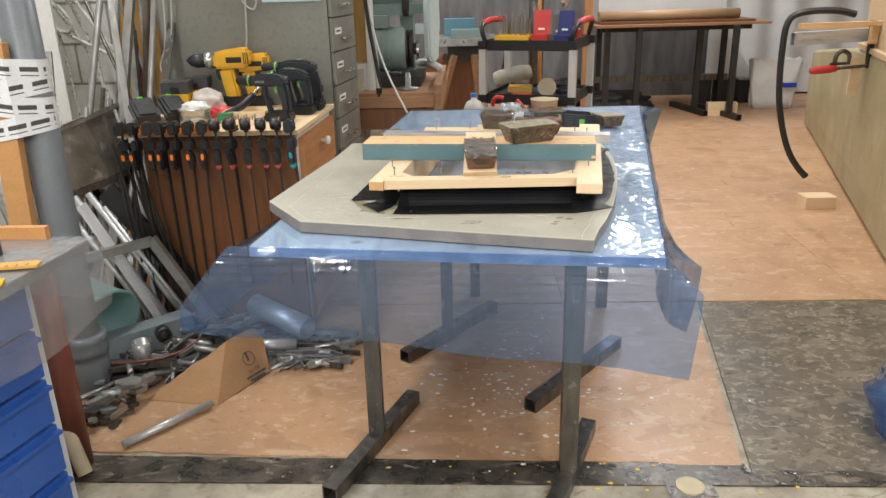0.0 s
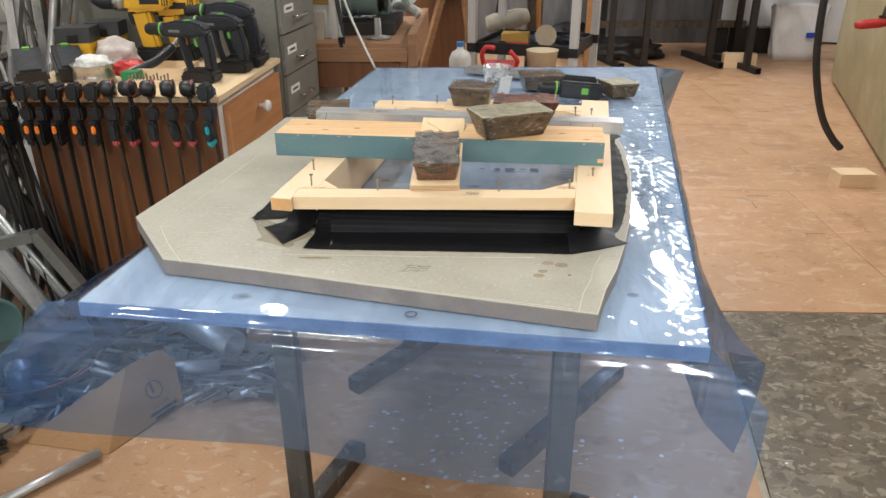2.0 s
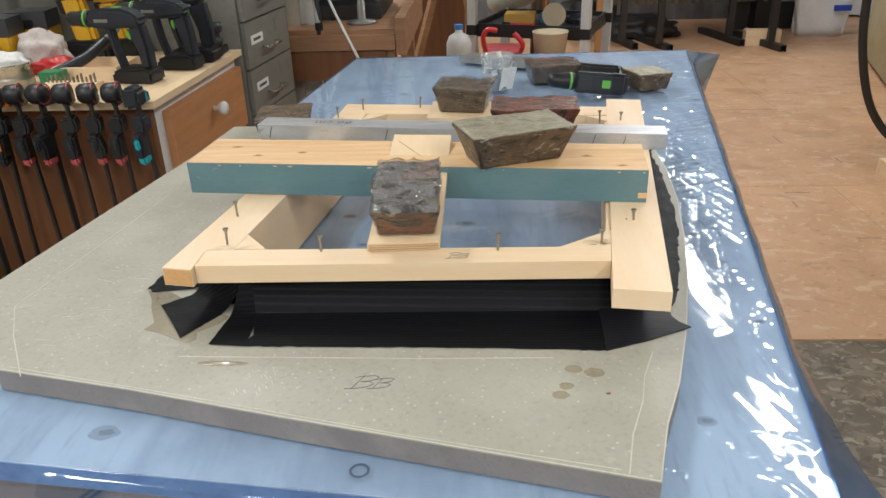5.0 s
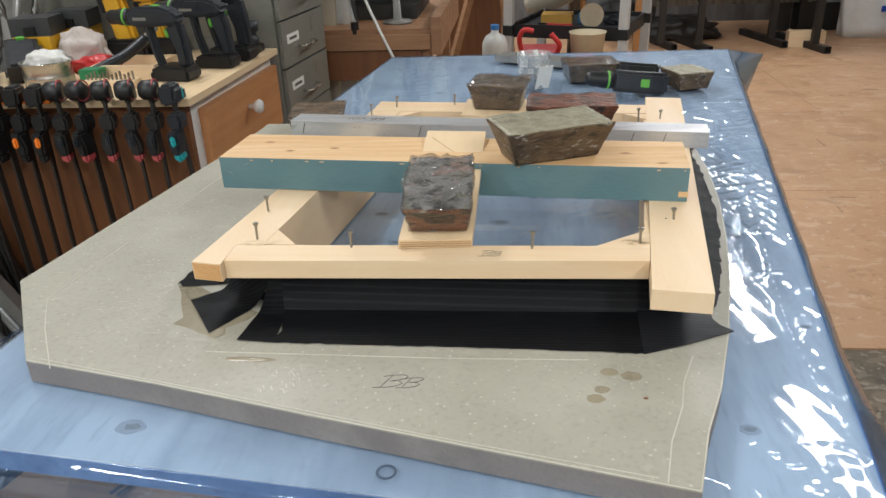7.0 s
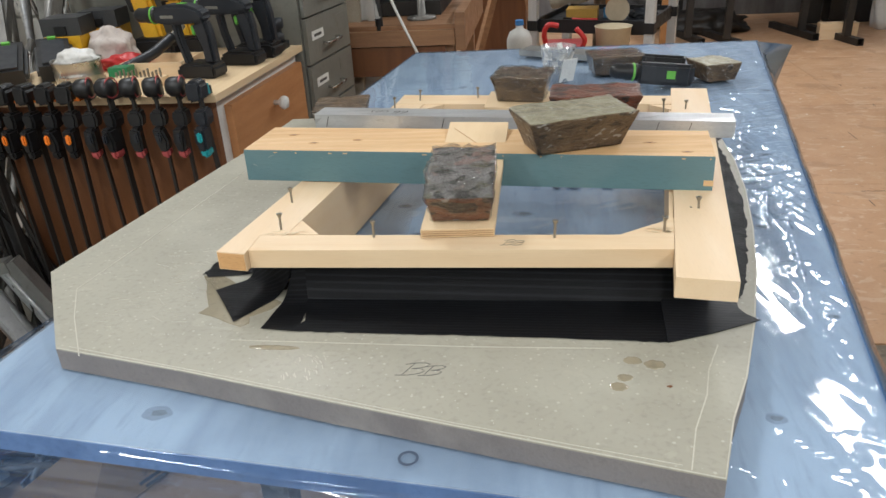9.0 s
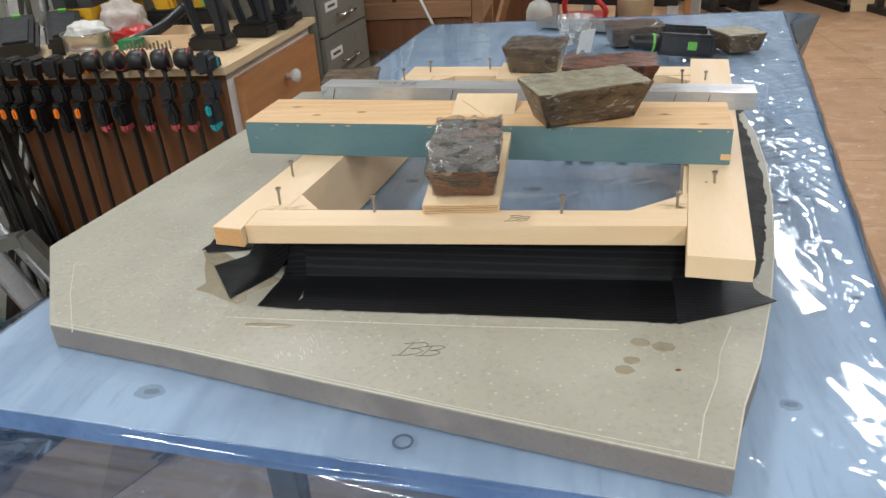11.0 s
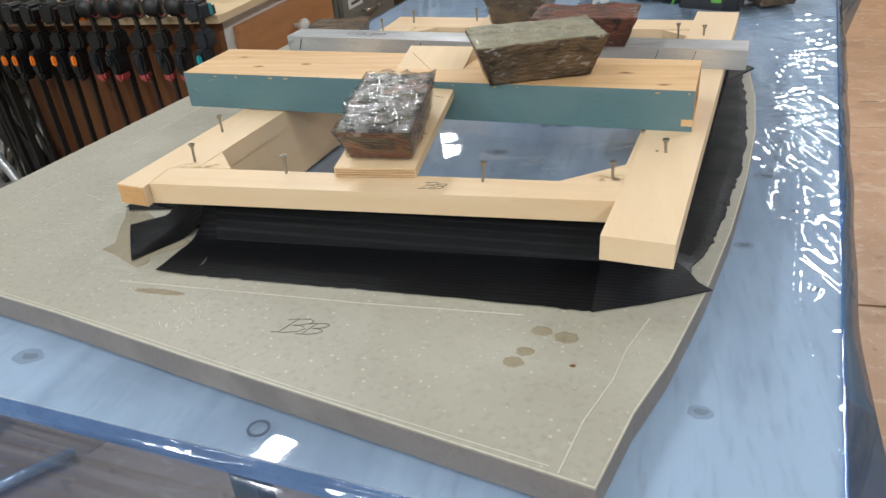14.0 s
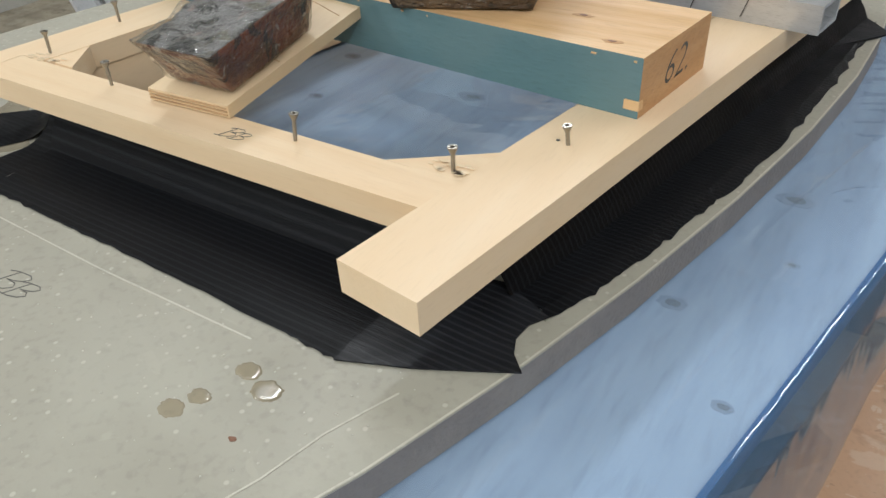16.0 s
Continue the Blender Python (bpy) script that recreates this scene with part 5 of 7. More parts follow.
crumple("glove", "crumpled white work glove in the tin can", "glove", -0.845, 3.195, CT + 0.04, (0.048, 0.034, 0.026), WHITE, 3)
crumple("rag", "crumpled pale pink cloth rag", "rag", -0.865, 3.40, CT, (0.062, 0.045, 0.060), CLOTH, 5)
crumple("red_cloth", "folded red cloth beside the tin can", "rag", -0.795, 3.335, CT, (0.058, 0.032, 0.026), RED, 8)


def charger(x, y):
    t = thing("tool_charger", "yellow and black battery charger", "charger", "", (x, y, CT))
    part("base", box((0.096, 0.11, 0.086), pose(x, y, CT, 0, 0, 8), None, 0.012), YELLOW, t)
    top = part("top", box((0.104, 0.10, 0.046), pose(x, y, CT + 0.0865, 0, 0, 8), None, 0.014), LID_GREY, t, "charcoal battery top")
    part("latch", box((0.030, 0.006, 0.020), pose(x + 0.007, y - 0.052, CT + 0.092, 0, 0, 8), None, 0.002), BLACK, top)


charger(-0.985, 3.415)
charger(-0.952, 3.545)
tray = thing("bit_tray", "small pale wooden tray of drill bits", "tray", "", (-0.66, 3.26, CT))
part("bottom", blk(-0.75, -0.60, 3.24, 3.36, CT, CT + 0.006), PINE, tray)
part("front_board", blk(-0.75, -0.60, 3.232, 3.2395, CT, CT + 0.034), PINE, tray)
part("back_board", blk(-0.75, -0.60, 3.3605, 3.368, CT, CT + 0.034), PINE, tray)
part("end_board", blk(-0.7578, -0.7502, 3.232, 3.368, CT, CT + 0.034), PINE, tray)
part("end_board", blk(-0.5998, -0.5922, 3.232, 3.368, CT, CT + 0.034), PINE, tray)
rack = thing("bit_rack", "narrow wooden block with small steel bits", "bit holder", "", (-0.62, 3.14, CT))
part("block", blk(-0.73, -0.60, 3.13, 3.17, CT, CT + 0.018, None, 0.002), PINE, rack)
for i in range(12):
    part("bit", rod((-0.722 + i * 0.0103, 3.15, CT + 0.018), (-0.722 + i * 0.0103, 3.15, CT + 0.03 + 0.004 * (i % 3)), 0.003, None, 6), SCREW, rack)
grinder_s = thing("angle_tool", "grey air tool with a hose lying on the counter", "tool", "", (-0.66, 3.40, CT))
part("handle", sweep([(-0.75, 3.22, CT + 0.02), (-0.73, 3.26, CT + 0.03), (-0.70, 3.31, CT + 0.045), (-0.67, 3.37, CT + 0.075)], 0.014), DARK, grinder_s, "", True)
part("collar", rod((-0.672, 3.366, CT + 0.074), (-0.65, 3.40, CT + 0.10), 0.009), TIN, grinder_s)
green_box = thing("screw_box", "small green plastic box", "box", "", (-0.735, 3.195, CT))
part("case", box((0.05, 0.04, 0.035), pose(-0.735, 3.20, CT), None, 0.004), plain("green_plastic", (0.02, 0.2, 0.08), 0.4), green_box)

# ---- filing cabinet ----
cab = thing("filing_cabinet", "dark grey-green steel card filing cabinet with labelled drawers", "filing cabinet", "", (-0.7, 3.78, 0))
CF, CB = (-0.398, 3.625), (-0.356, 4.0)
part("body", prism([(-1.10, 3.625), (-0.403, 3.625), (-0.361, 4.0), (-1.10, 4.0)], 0.0, 1.62, None, 0.003), CABINET_GREY, cab)


def cab_pt(f, z, out=0.0):
    x, y = lerp(CF, CB, f)
    return (x + out, y - out * 0.14, z)


zs = [0.02 + 0.1385 * k for k in range(12)]
for z0, z1 in zip(zs, zs[1:]):
    a, b = cab_pt(0.03, 0, -0.003), cab_pt(0.97, 0, -0.003)
    dr = part("drawer", prism([(a[0], a[1]), (a[0] + 0.013, a[1] - 0.002), (b[0] + 0.013, b[1] - 0.002), (b[0], b[1])], z0 + 0.003, z1 - 0.003, None, 0.003), CABINET_GREY, cab)
    zc = z0 + 0.05
    p, q = cab_pt(0.34, zc, 0.011), cab_pt(0.62, zc, 0.011)
    o = Vector((0.022, -0.003, 0))
    part("handle", sweep([p, Vector(p) + o * 0.8, Vector(p).lerp(Vector(q), 0.15) + o, Vector(p).lerp(Vector(q), 0.85) + o, Vector(q) + o * 0.8, q], 0.0045), CHROME, dr, "chrome bow handle", True)
    p, q = cab_pt(0.12, z0 + 0.082, 0.0108), cab_pt(0.36, z0 + 0.082, 0.0108)
    lab = part("label_card", bar(p, q, 0.002, 0.026, None, 0), PAPER, dr, "white label card")
    p, q = cab_pt(0.16, z0 + 0.082, 0.0122), cab_pt(0.31, z0 + 0.082, 0.0122)
    part("writing", bar(p, q, 0.001, 0.008, None, 0), PENCIL, dr, "dark marker writing")
    p, q = cab_pt(0.66, z0 + 0.095, 0.0105), cab_pt(0.88, z0 + 0.095, 0.0105)
    part("plate", bar(p, q, 0.0015, 0.04, None, 0), CABINET_GREY, dr, "raised blank plate")
notice = thing("wall_notice", "pale blue printed notice on the filing cabinet", "notice", "", (-0.55, 3.62, 1.2))
part("card", blk(-0.665, -0.425, 3.618, 3.6235, 1.195, 1.40), plain("pale_blue_card", (0.42, 0.56, 0.62), 0.4), notice)
part("panel", blk(-0.505, -0.432, 3.6155, 3.6178, 1.203, 1.26), PAPER, notice, "white panel with small signs")
for k in range(2):
    part("sign_mark", lathe([(0, 0), (0.011, 0), (0.011, 0.001), (0, 0.001)], along((-0.487 + k * 0.036, 3.6152, 1.235), (-0.487 + k * 0.036, 3.0, 1.235)), None, 12), BLACK, notice)
for i, pts in enumerate([[(-1.09, 3.60, 1.6), (-1.06, 3.595, 1.3), (-1.08, 3.60, 1.05), (-1.12, 3.61, 0.95), (-1.09, 3.6, 0.86)], [(-1.02, 3.60, 1.6), (-1.03, 3.59, 1.2), (-1.07, 3.60, 1.0), (-1.11, 3.6, 0.88)], [(-0.74, 3.605, 1.6), (-0.75, 3.60, 1.25), (-0.70, 3.60, 1.17), (-0.68, 3.605, 1.24), (-0.72, 3.605, 1.3), (-0.74, 3.6, 1.05), (-0.77, 3.6, 0.93)]]):
    c = thing("power_cable", "loose grey power cable hanging down the cabinet", "cable", "hanging cables", pts[0])
    part("cord", sweep(pts, 0.004), CABLE, c, smooth=True)

# post and pale boards beside the cabinet
post = thing("timber_post", "ochre-stained timber post with a cut-off lower board", "post", "", (-0.41, 4.22, 0))
part("upper_board", blk(-0.40, -0.33, 4.22, 4.28, 0.89, H), OCHRE, post)
part("lower_board", blk(-0.397, -0.327, 4.225, 4.28, 0.0, 0.888), WHITE, post, "white-painted lower board")
part("side_board", blk(-0.3265, -0.295, 4.20, 4.28, 0.0, H), WHITE, post, "white-painted edge board")
strip = thing("pale_board", "pale grey-beige board leaning by the post", "board", "", (-0.44, 4.05, 0))
part("plank", bar((-0.385, 4.12, 0.0), (-0.375, 4.20, 0.86), 0.05, 0.02), plain("beige_board", (0.46, 0.41, 0.32), 0.6), strip)
vac = thing("air_hose", "pale grey air hose with a black nozzle hanging by the post", "hose", "", (-0.32, 4.15, 1.3))
part("hose", sweep([(-0.305, 4.12, 1.45), (-0.30, 4.12, 1.15), (-0.275, 4.10, 0.95), (-0.262, 4.08, 0.78)], 0.012), JUG, vac, smooth=True)
part("nozzle", rod((-0.262, 4.08, 0.78), (-0.262, 4.085, 0.69), 0.014), BLACK, vac, "black nozzle")
part("cord", sweep([(-0.30, 4.1, 1.45), (-0.29, 4.1, 1.15), (-0.235, 4.08, 0.9), (-0.12, 4.02, 0.66)], 0.005), WHITE, vac, smooth=True)
part("tube", sweep([(-0.33, 4.13, 1.45), (-0.30, 4.1, 1.1), (-0.258, 4.08, 0.8), (-0.255, 4.09, 0.4), (-0.25, 4.1, 0.02)], 0.009), RUBBER, vac, smooth=True)

def tops():
    return {o.name for o in scene.collection.objects if o.parent is None}


def shift_new(before, m):
    """Set down everything built since, moved by m."""
    for o in list(scene.collection.objects):
        if o.parent is None and o.name not in before:
            o.matrix_basis = m @ o.matrix_basis


# ---- grinder bench ----
mark = tops()
bench = thing("work_bench", "worn brown wooden bench with a raised end board", "bench", "", (-0.3, 4.7, 0))
part("benchtop", blk(-0.62, -0.065, 4.28, 5.15, 0.715, 0.745, None, 0.003), BENCH_WOOD, bench)
part("end_board", blk(-0.0645, -0.03, 4.26, 5.15, 0.66, 0.785, None, 0.003), BENCH_WOOD, bench)
part("apron", blk(-0.60, -0.066, 4.25, 4.279, 0.68, 0.73, None, 0.002), BENCH_WOOD, bench)
part("drawer_front", blk(-0.58, -0.10, 4.262, 4.285, 0.575, 0.675, None, 0.003), BROWN, bench, "red-brown drawer front")
for x, y in ((-0.58, 4.31), (-0.10, 4.31), (-0.58, 5.1), (-0.10, 5.1)):
    part("leg", blk(x - 0.03, x + 0.03, y - 0.03, y + 0.03, 0.0, 0.714), BENCH_WOOD, bench)


def belt_machine():
    t = thing("belt_grinder", "green-grey belt grinding machine with an exposed motor", "grinder", "", (-0.3, 4.75, 0.745))
    z = 0.746
    part("base", blk(-0.47, -0.14, 4.50, 4.95, z, z + 0.05, None, 0.006), IRON, t)
    mo = part("motor", lathe([(0, 0), (0.05, 0), (0.10, 0.02), (0.112, 0.05), (0.112, 0.20), (0.10, 0.22), (0, 0.22)], pose(-0.44, 4.66, z + 0.175, 0, 90, 0), None, 24), MACHINE, t, "round green motor", True)
    part("terminal_box", blk(-0.39, -0.31, 4.60, 4.70, z + 0.285, z + 0.345, None, 0.012), MACHINE, mo)
    part("pulley", lathe([(0, 0), (0.095, 0), (0.095, 0.008), (0.08, 0.014), (0.095, 0.02), (0.095, 0.03), (0.03, 0.034), (0.03, 0.05), (0, 0.05)], pose(-0.218, 4.66, z + 0.175, 0, 90, 0), None, 28), IRON, t, "grooved belt pulley")
    part("hub", lathe([(0, 0), (0.045, 0), (0.045, 0.012), (0, 0.016)], pose(-0.166, 4.66, z + 0.17, 0, 90, 0), None, 20), CHROME, t)
    part("column", blk(-0.26, -0.19, 4.78, 4.86, z + 0.051, z + 0.75, None, 0.006), MACHINE, t)
    part("upper_motor", lathe([(0, 0), (0.09, 0), (0.11, 0.04), (0.11, 0.2), (0, 0.2)], pose(-0.42, 4.82, z + 0.46, 0, 90, 0), None, 24), MACHINE, t, "", True)
    part("arm", blk(-0.40, -0.10, 4.72, 4.78, z + 0.34, z + 0.40, None, 0.006), MACHINE, t)
    part("belt_guard", outline([(-0.05, -0.16), (-0.02, -0.20), (0.03, -0.18), (0.05, 0.0), (0.045, 0.14), (0.0, 0.20), (-0.05, 0.16)], -0.02, 0.02, pose(-0.085, 4.66, z + 0.30, 0, 0, 55), 0.008), MACHINE_PALE, t, "pale curved belt guard")
    part("bracket", blk(-0.17, -0.10, 4.63, 4.70, z + 0.25, z + 0.30, None, 0.008), MACHINE_PALE, t)
    part("belt_cover", lathe([(0.065, 0), (0.08, 0), (0.08, 0.025), (0.065, 0.025)], pose(-0.225, 4.60, z + 0.42, 0, 90, 0), None, 24), IRON, t, "dark drive belt")
    for k in range(4):
        part("fin", lathe([(0.108, 0), (0.118, 0), (0.118, 0.008), (0.108, 0.008)], pose(-0.40 + k * 0.03, 4.66, z + 0.175, 0, 90, 0), None, 20), MACHINE, t)
    part("stand", lathe([(0, 0), (0.055, 0), (0.052, 0.008), (0.015, 0.012), (0.013, 0.08), (0, 0.08)], pose(-0.20, 4.42, z), None, 24), POLE, t, "small steel pillar rest", True)
    part("duct", sweep([(-0.05, 4.75, z + 0.06), (-0.12, 4.80, z + 0.09), (-0.17, 4.9, z + 0.08)], 0.022), JUG, t, "pale suction hose", True)


belt_machine()
shift_new(mark, pose(0.07, -0.21, 0.01))

# ---- tool trolley ----
def trolley():
    t = thing("tool_trolley", "black plastic tool trolley with aluminium corner posts and red grips", "trolley", "", (0.48, 5.6, 0))
    x0, x1, y0, y1 = 0.14, 0.70, 5.34, 5.86
    for z in (0.86, 0.52, 0.18):
        sh = part("shelf", blk(x0, x1, y0, y1, z, z + 0.012), DARK, t)
        part("lip", blk(x0 - 0.012, x1 + 0.012, y0 - 0.014, y0 - 0.001, z - 0.03, z + 0.035, None, 0.004), BLACK, sh)
        part("lip", blk(x0 - 0.012, x1 + 0.012, y1 + 0.001, y1 + 0.014, z - 0.03, z + 0.035, None, 0.004), BLACK, sh)
        part("lip", blk(x0 - 0.014, x0 - 0.001, y0, y1, z - 0.03, z + 0.035, None, 0.004), BLACK, sh)
        part("lip", blk(x1 + 0.001, x1 + 0.014, y0, y1, z - 0.03, z + 0.035, None, 0.004), BLACK, sh)
    for x, y in ((x0, y0), (x1, y0), (x0, y1), (x1, y1)):
        s, u = (-1 if x == x0 else 1), (-1 if y == y0 else 1)
        part("corner_post", blk(x + s * 0.016 - 0.022, x + s * 0.016 + 0.022, y + u * 0.016 - 0.022, y + u * 0.016 + 0.022, 0.09, 0.885, None, 0.008), POST_ALU, t, "aluminium corner post")
        for z in (0.16, 0.50, 0.84):
            part("corner_cap", blk(x + s * 0.016 - 0.026, x + s * 0.016 + 0.026, y + u * 0.016 - 0.026, y + u * 0.016 + 0.026, z, z + 0.05, None, 0.006), BLACK, t)
        w = part("castor", lathe([(0, -0.014), (0.045, -0.014), (0.045, 0.014), (0, 0.014)], pose(x, y, 0.0455, 0, 90, 0), None, 18), BLACK, t)
    for x, s in ((x0, -1), (x1, 1)):
        h = part("handle", sweep([(x, y0 - 0.01, 0.88), (x + s * 0.02, y0 - 0.02, 0.95), (x + s * 0.03, y0 + 0.02, 0.99), (x + s * 0.04, y0 + 0.2, 1.01), (x + s * 0.03, y1 - 0.05, 1.0), (x, y1, 0.9)], 0.016), BLACK, t, "", True)
        part("grip", sweep([(x + s * 0.032, y0 + 0.05, 0.995), (x + s * 0.04, y0 + 0.2, 1.01), (x + s * 0.035, y1 - 0.10, 1.005)], 0.0205), RED, h, "red rubber grip", True)
    return 0.872, 0.532


mark = tops()
S1, S2 = trolley()
dset = thing("drill_bit_set", "row of steel twist drills standing in a yellow stand", "drill bits", "", (0.27, 5.50, S1))
part("stand", blk(0.17, 0.40, 5.42, 5.58, S1, S1 + 0.045, None, 0.006), YELLOW, dset, "yellow plastic stand")
rg = random.Random(9)
for i in range(22):
    x, y = 0.185 + 0.0095 * i, 5.45 + 0.1 * rg.random()
    part("twist_drill", rod((x, y, S1 + 0.045), (x + rg.uniform(-0.008, 0.008), y, S1 + rg.uniform(0.11, 0.20)), rg.uniform(0.003, 0.006), None, 6), SCREW, dset)


def case(x, y, w, h, mat, label, turn):
    t = thing("drill_case", label, "case", "", (x, y, S1))
    part("base", box((w, 0.06, 0.05), pose(x, y, S1, 0, 0, turn), None, 0.005), mat, t)
    lid = part("lid", box((w, 0.018, h), pose(x, y + 0.045, S1 + 0.03, -10, 0, turn), None, 0.004), mat, t)
    part("print", box((w * 0.4, 0.002, 0.012), pose(x, y + 0.035, S1 + h * 0.45, -10, 0, turn), None), PAPER, lid, "pale printed mark")


case(0.465, 5.46, 0.105, 0.17, RED, "open red metal drill case", 4)
case(0.575, 5.47, 0.09, 0.14, plain("grey_case", (0.10, 0.095, 0.075), 0.4), "open grey metal drill case", -4)
case(0.625, 5.43, 0.10, 0.165, BLUE_BOX, "open dark blue metal drill case", -12)
rc = thing("spray_can", "small red and white can", "can", "", (0.675, 5.6, S1))
part("can_body", lathe([(0, 0), (0.03, 0), (0.03, 0.07), (0.02, 0.078), (0, 0.078)], pose(0.68, 5.60, S1), None, 18), RED, rc)
yb = thing("yellow_box", "yellow cardboard box on the trolley shelf", "box", "", (0.33, 5.56, S2))
part("case", box((0.16, 0.13, 0.05), pose(0.31, 5.56, S2, 0, 0, 12), None, 0.004), plain("dull_yellow", (0.56, 0.33, 0.06), 0.6), yb)
bb = thing("blue_carton", "small light blue carton on the trolley shelf", "box", "", (0.44, 5.6, S2))
part("case", box((0.07, 0.07, 0.05), pose(0.455, 5.60, S2), None, 0.003), plain("light_blue", (0.05, 0.22, 0.42), 0.5), bb)
disc = thing("sanding_disc", "round beige sanding disc leaning on the shelf", "sanding disc", "", (0.53, 5.42, S2))
part("disc", lathe([(0, 0), (0.058, 0), (0.06, 0.003), (0, 0.006)], pose(0.525, 5.44, S2 + 0.06, 80, 0, 10), None, 28), plain("sand_beige", (0.44, 0.36, 0.25), 0.8), disc)
crumple("tool_pouch", "dark bundle of tools on the trolley shelf", "bundle", 0.62, 5.6, S2, (0.06, 0.05, 0.03), DARK, 11)
pliers = thing("pliers", "small pliers with red handles on the shelf", "pliers", "", (0.36, 5.42, S2))
part("handle", sweep([(0.30, 5.42, S2 + 0.012), (0.36, 5.41, S2 + 0.012), (0.43, 5.43, S2 + 0.01)], 0.008), RED, pliers, "", True)
part("jaws", bar((0.25, 5.43, S2 + 0.01), (0.30, 5.42, S2 + 0.01), 0.012, 0.018), IRON, pliers)
shift_new(mark, pose(0.285, 5.44, 0) @ pose(0, 0, 0, 0, 0, -20) @ pose(-0.14, -5.34, 0))
mark = tops()
broom = thing("broom_handle", "orange-brown wooden pole behind the trolley", "pole", "", (0.55, 6.1, 0))
part("pole", rod((0.53, 6.05, 0.0), (0.52, 6.2, 1.6), 0.014), plain("orange_wood", (0.5, 0.22, 0.06), 0.5), broom)
stud = thing("timber_stud", "upright orange-brown timber behind the trolley", "post", "", (0.9, 6.4, 0))
part("stud", blk(0.88, 0.94, 6.4, 6.45, 0.0, H), plain("stud_wood", (0.42, 0.20, 0.07), 0.6), stud)

# drill press and vice beyond the bench
dp = thing("drill_press", "dark pillar drill press with a round column", "drill press", "", (0.55, 6.7, 0))
part("foot", blk(0.36, 0.74, 6.5, 7.0, 0.0, 0.06, None, 0.01), IRON, dp)
part("column", rod((0.55, 6.75, 0.06), (0.55, 6.75, 1.7), 0.06, None, 20), STEEL, dp, "", True)
part("head", blk(0.38, 0.72, 6.45, 7.05, 1.25, 1.6, None, 0.03), IRON, dp)
part("chuck", lathe([(0, 0), (0.012, 0), (0.03, 0.03), (0.03, 0.09), (0, 0.09)], pose(0.72, 6.35, 1.08), None, 16), CHROME, dp)
mill = thing("milling_table", "grey milling machine table with vice and blue box", "machine", "", (0.15, 6.5, 0))
part("stand", prism([(-0.35, 6.4), (0.05, 6.4), (0.05, 6.9), (-0.35, 6.9)], 0.0, 0.72), BROWN, mill, "red-brown stand")
part("table", blk(-0.25, 0.22, 6.3, 6.85, 0.82, 0.87, None, 0.006), ALU_DULL, mill)
part("saddle", blk(-0.15, 0.12, 6.35, 6.8, 0.72, 0.819, None, 0.006), IRON, mill)
part("vice", blk(-0.12, 0.12, 6.38, 6.6, 0.871, 0.93, None, 0.008), MACHINE, mill)
part("crank", lathe([(0.03, -0.008), (0.05, -0.008), (0.05, 0.008), (0.03, 0.008)], pose(0.24, 6.35, 0.84, 90, 0, 0), None, 16), IRON, mill)
part("blue_cover", blk(-0.18, 0.06, 6.65, 6.82, 0.871, 1.0, None, 0.008), plain("faded_blue", (0.10, 0.22, 0.30), 0.5), mill)
for a, b in (((-0.32, 6.2, 0.0), (-0.1, 6.35, 0.75)), ((0.15, 6.2, 0.0), (0.05, 6.35, 0.75))):
    part("strut", bar(a, b, 0.04, 0.04), BENCH_WOOD, mill)
seat = thing("tool_bag", "worn pale canvas tool bag hanging by its strap", "bag", "", (0.30, 6.1, 0.5))
part("cushion", lathe([(0, 0), (0.05, 0.0), (0.06, 0.05), (0.06, 0.2), (0.045, 0.27), (0, 0.28)], pose(0.20, 6.05, 0.60, 0, 80, 14), None, 18), plain("worn_cream", (0.40, 0.37, 0.30), 0.8), seat, "", True)
part("strap", sweep([(0.25, 6.06, 0.65), (0.28, 6.1, 0.8), (0.30, 6.25, 0.87)], 0.008), IRON, seat)


shift_new(mark, pose(0.16, -0.1, -0.02))
mark = tops()
# low things on the floor behind the work table
jug = thing("plastic_jug", "milky plastic jug with a blue cap", "jug", "", (0.16, 5.0, 0))
for z0 in (0.0,):
    st = thing("low_shelf", "low dark shelf behind the work table", "shelf", "", (0.3, 5.0, 0))
    part("board", blk(-0.02, 0.62, 4.80, 5.22, 0.40, 0.42), BENCH_WOOD, st)
    for x in (0.0, 0.6):
        part("support", blk(x - 0.018, x + 0.018, 4.82, 5.2, 0.0, 0.399), BENCH_WOOD, st)
part("bottle", lathe([(0, 0), (0.055, 0), (0.06, 0.01), (0.06, 0.13), (0.045, 0.165), (0.018, 0.18), (0.018, 0.195), (0, 0.195)], pose(0.10, 4.95, 0.421), None, 20), JUG, jug, "", True)
part("cap", lathe([(0, 0), (0.02, 0), (0.02, 0.022), (0, 0.022)], pose(0.10, 4.95, 0.616), None, 16), plain("cap_blue", (0.05, 0.2, 0.5), 0.4), jug)
welder = thing("welding_machine", "red welding machine with a tubular handle", "welder", "", (0.32, 5.0, 0.42))
part("case", blk(0.22, 0.40, 4.92, 5.15, 0.421, 0.51, None, 0.012), RED_DARK, welder)
part("panel", blk(0.25, 0.37, 4.914, 4.9195, 0.45, 0.495), DARK, welder, "dark control panel")
for k in range(2):
    part("dial", lathe([(0, 0), (0.016, 0), (0.013, 0.014), (0, 0.014)], pose(0.29 + 0.045 * k, 4.913, 0.472, 90, 0, 0), None, 16), BLACK, welder)
part("handle", sweep([(0.23, 4.94, 0.50), (0.215, 4.90, 0.58), (0.235, 4.89, 0.62), (0.28, 4.89, 0.615)], 0.012), RED, welder, "", True)
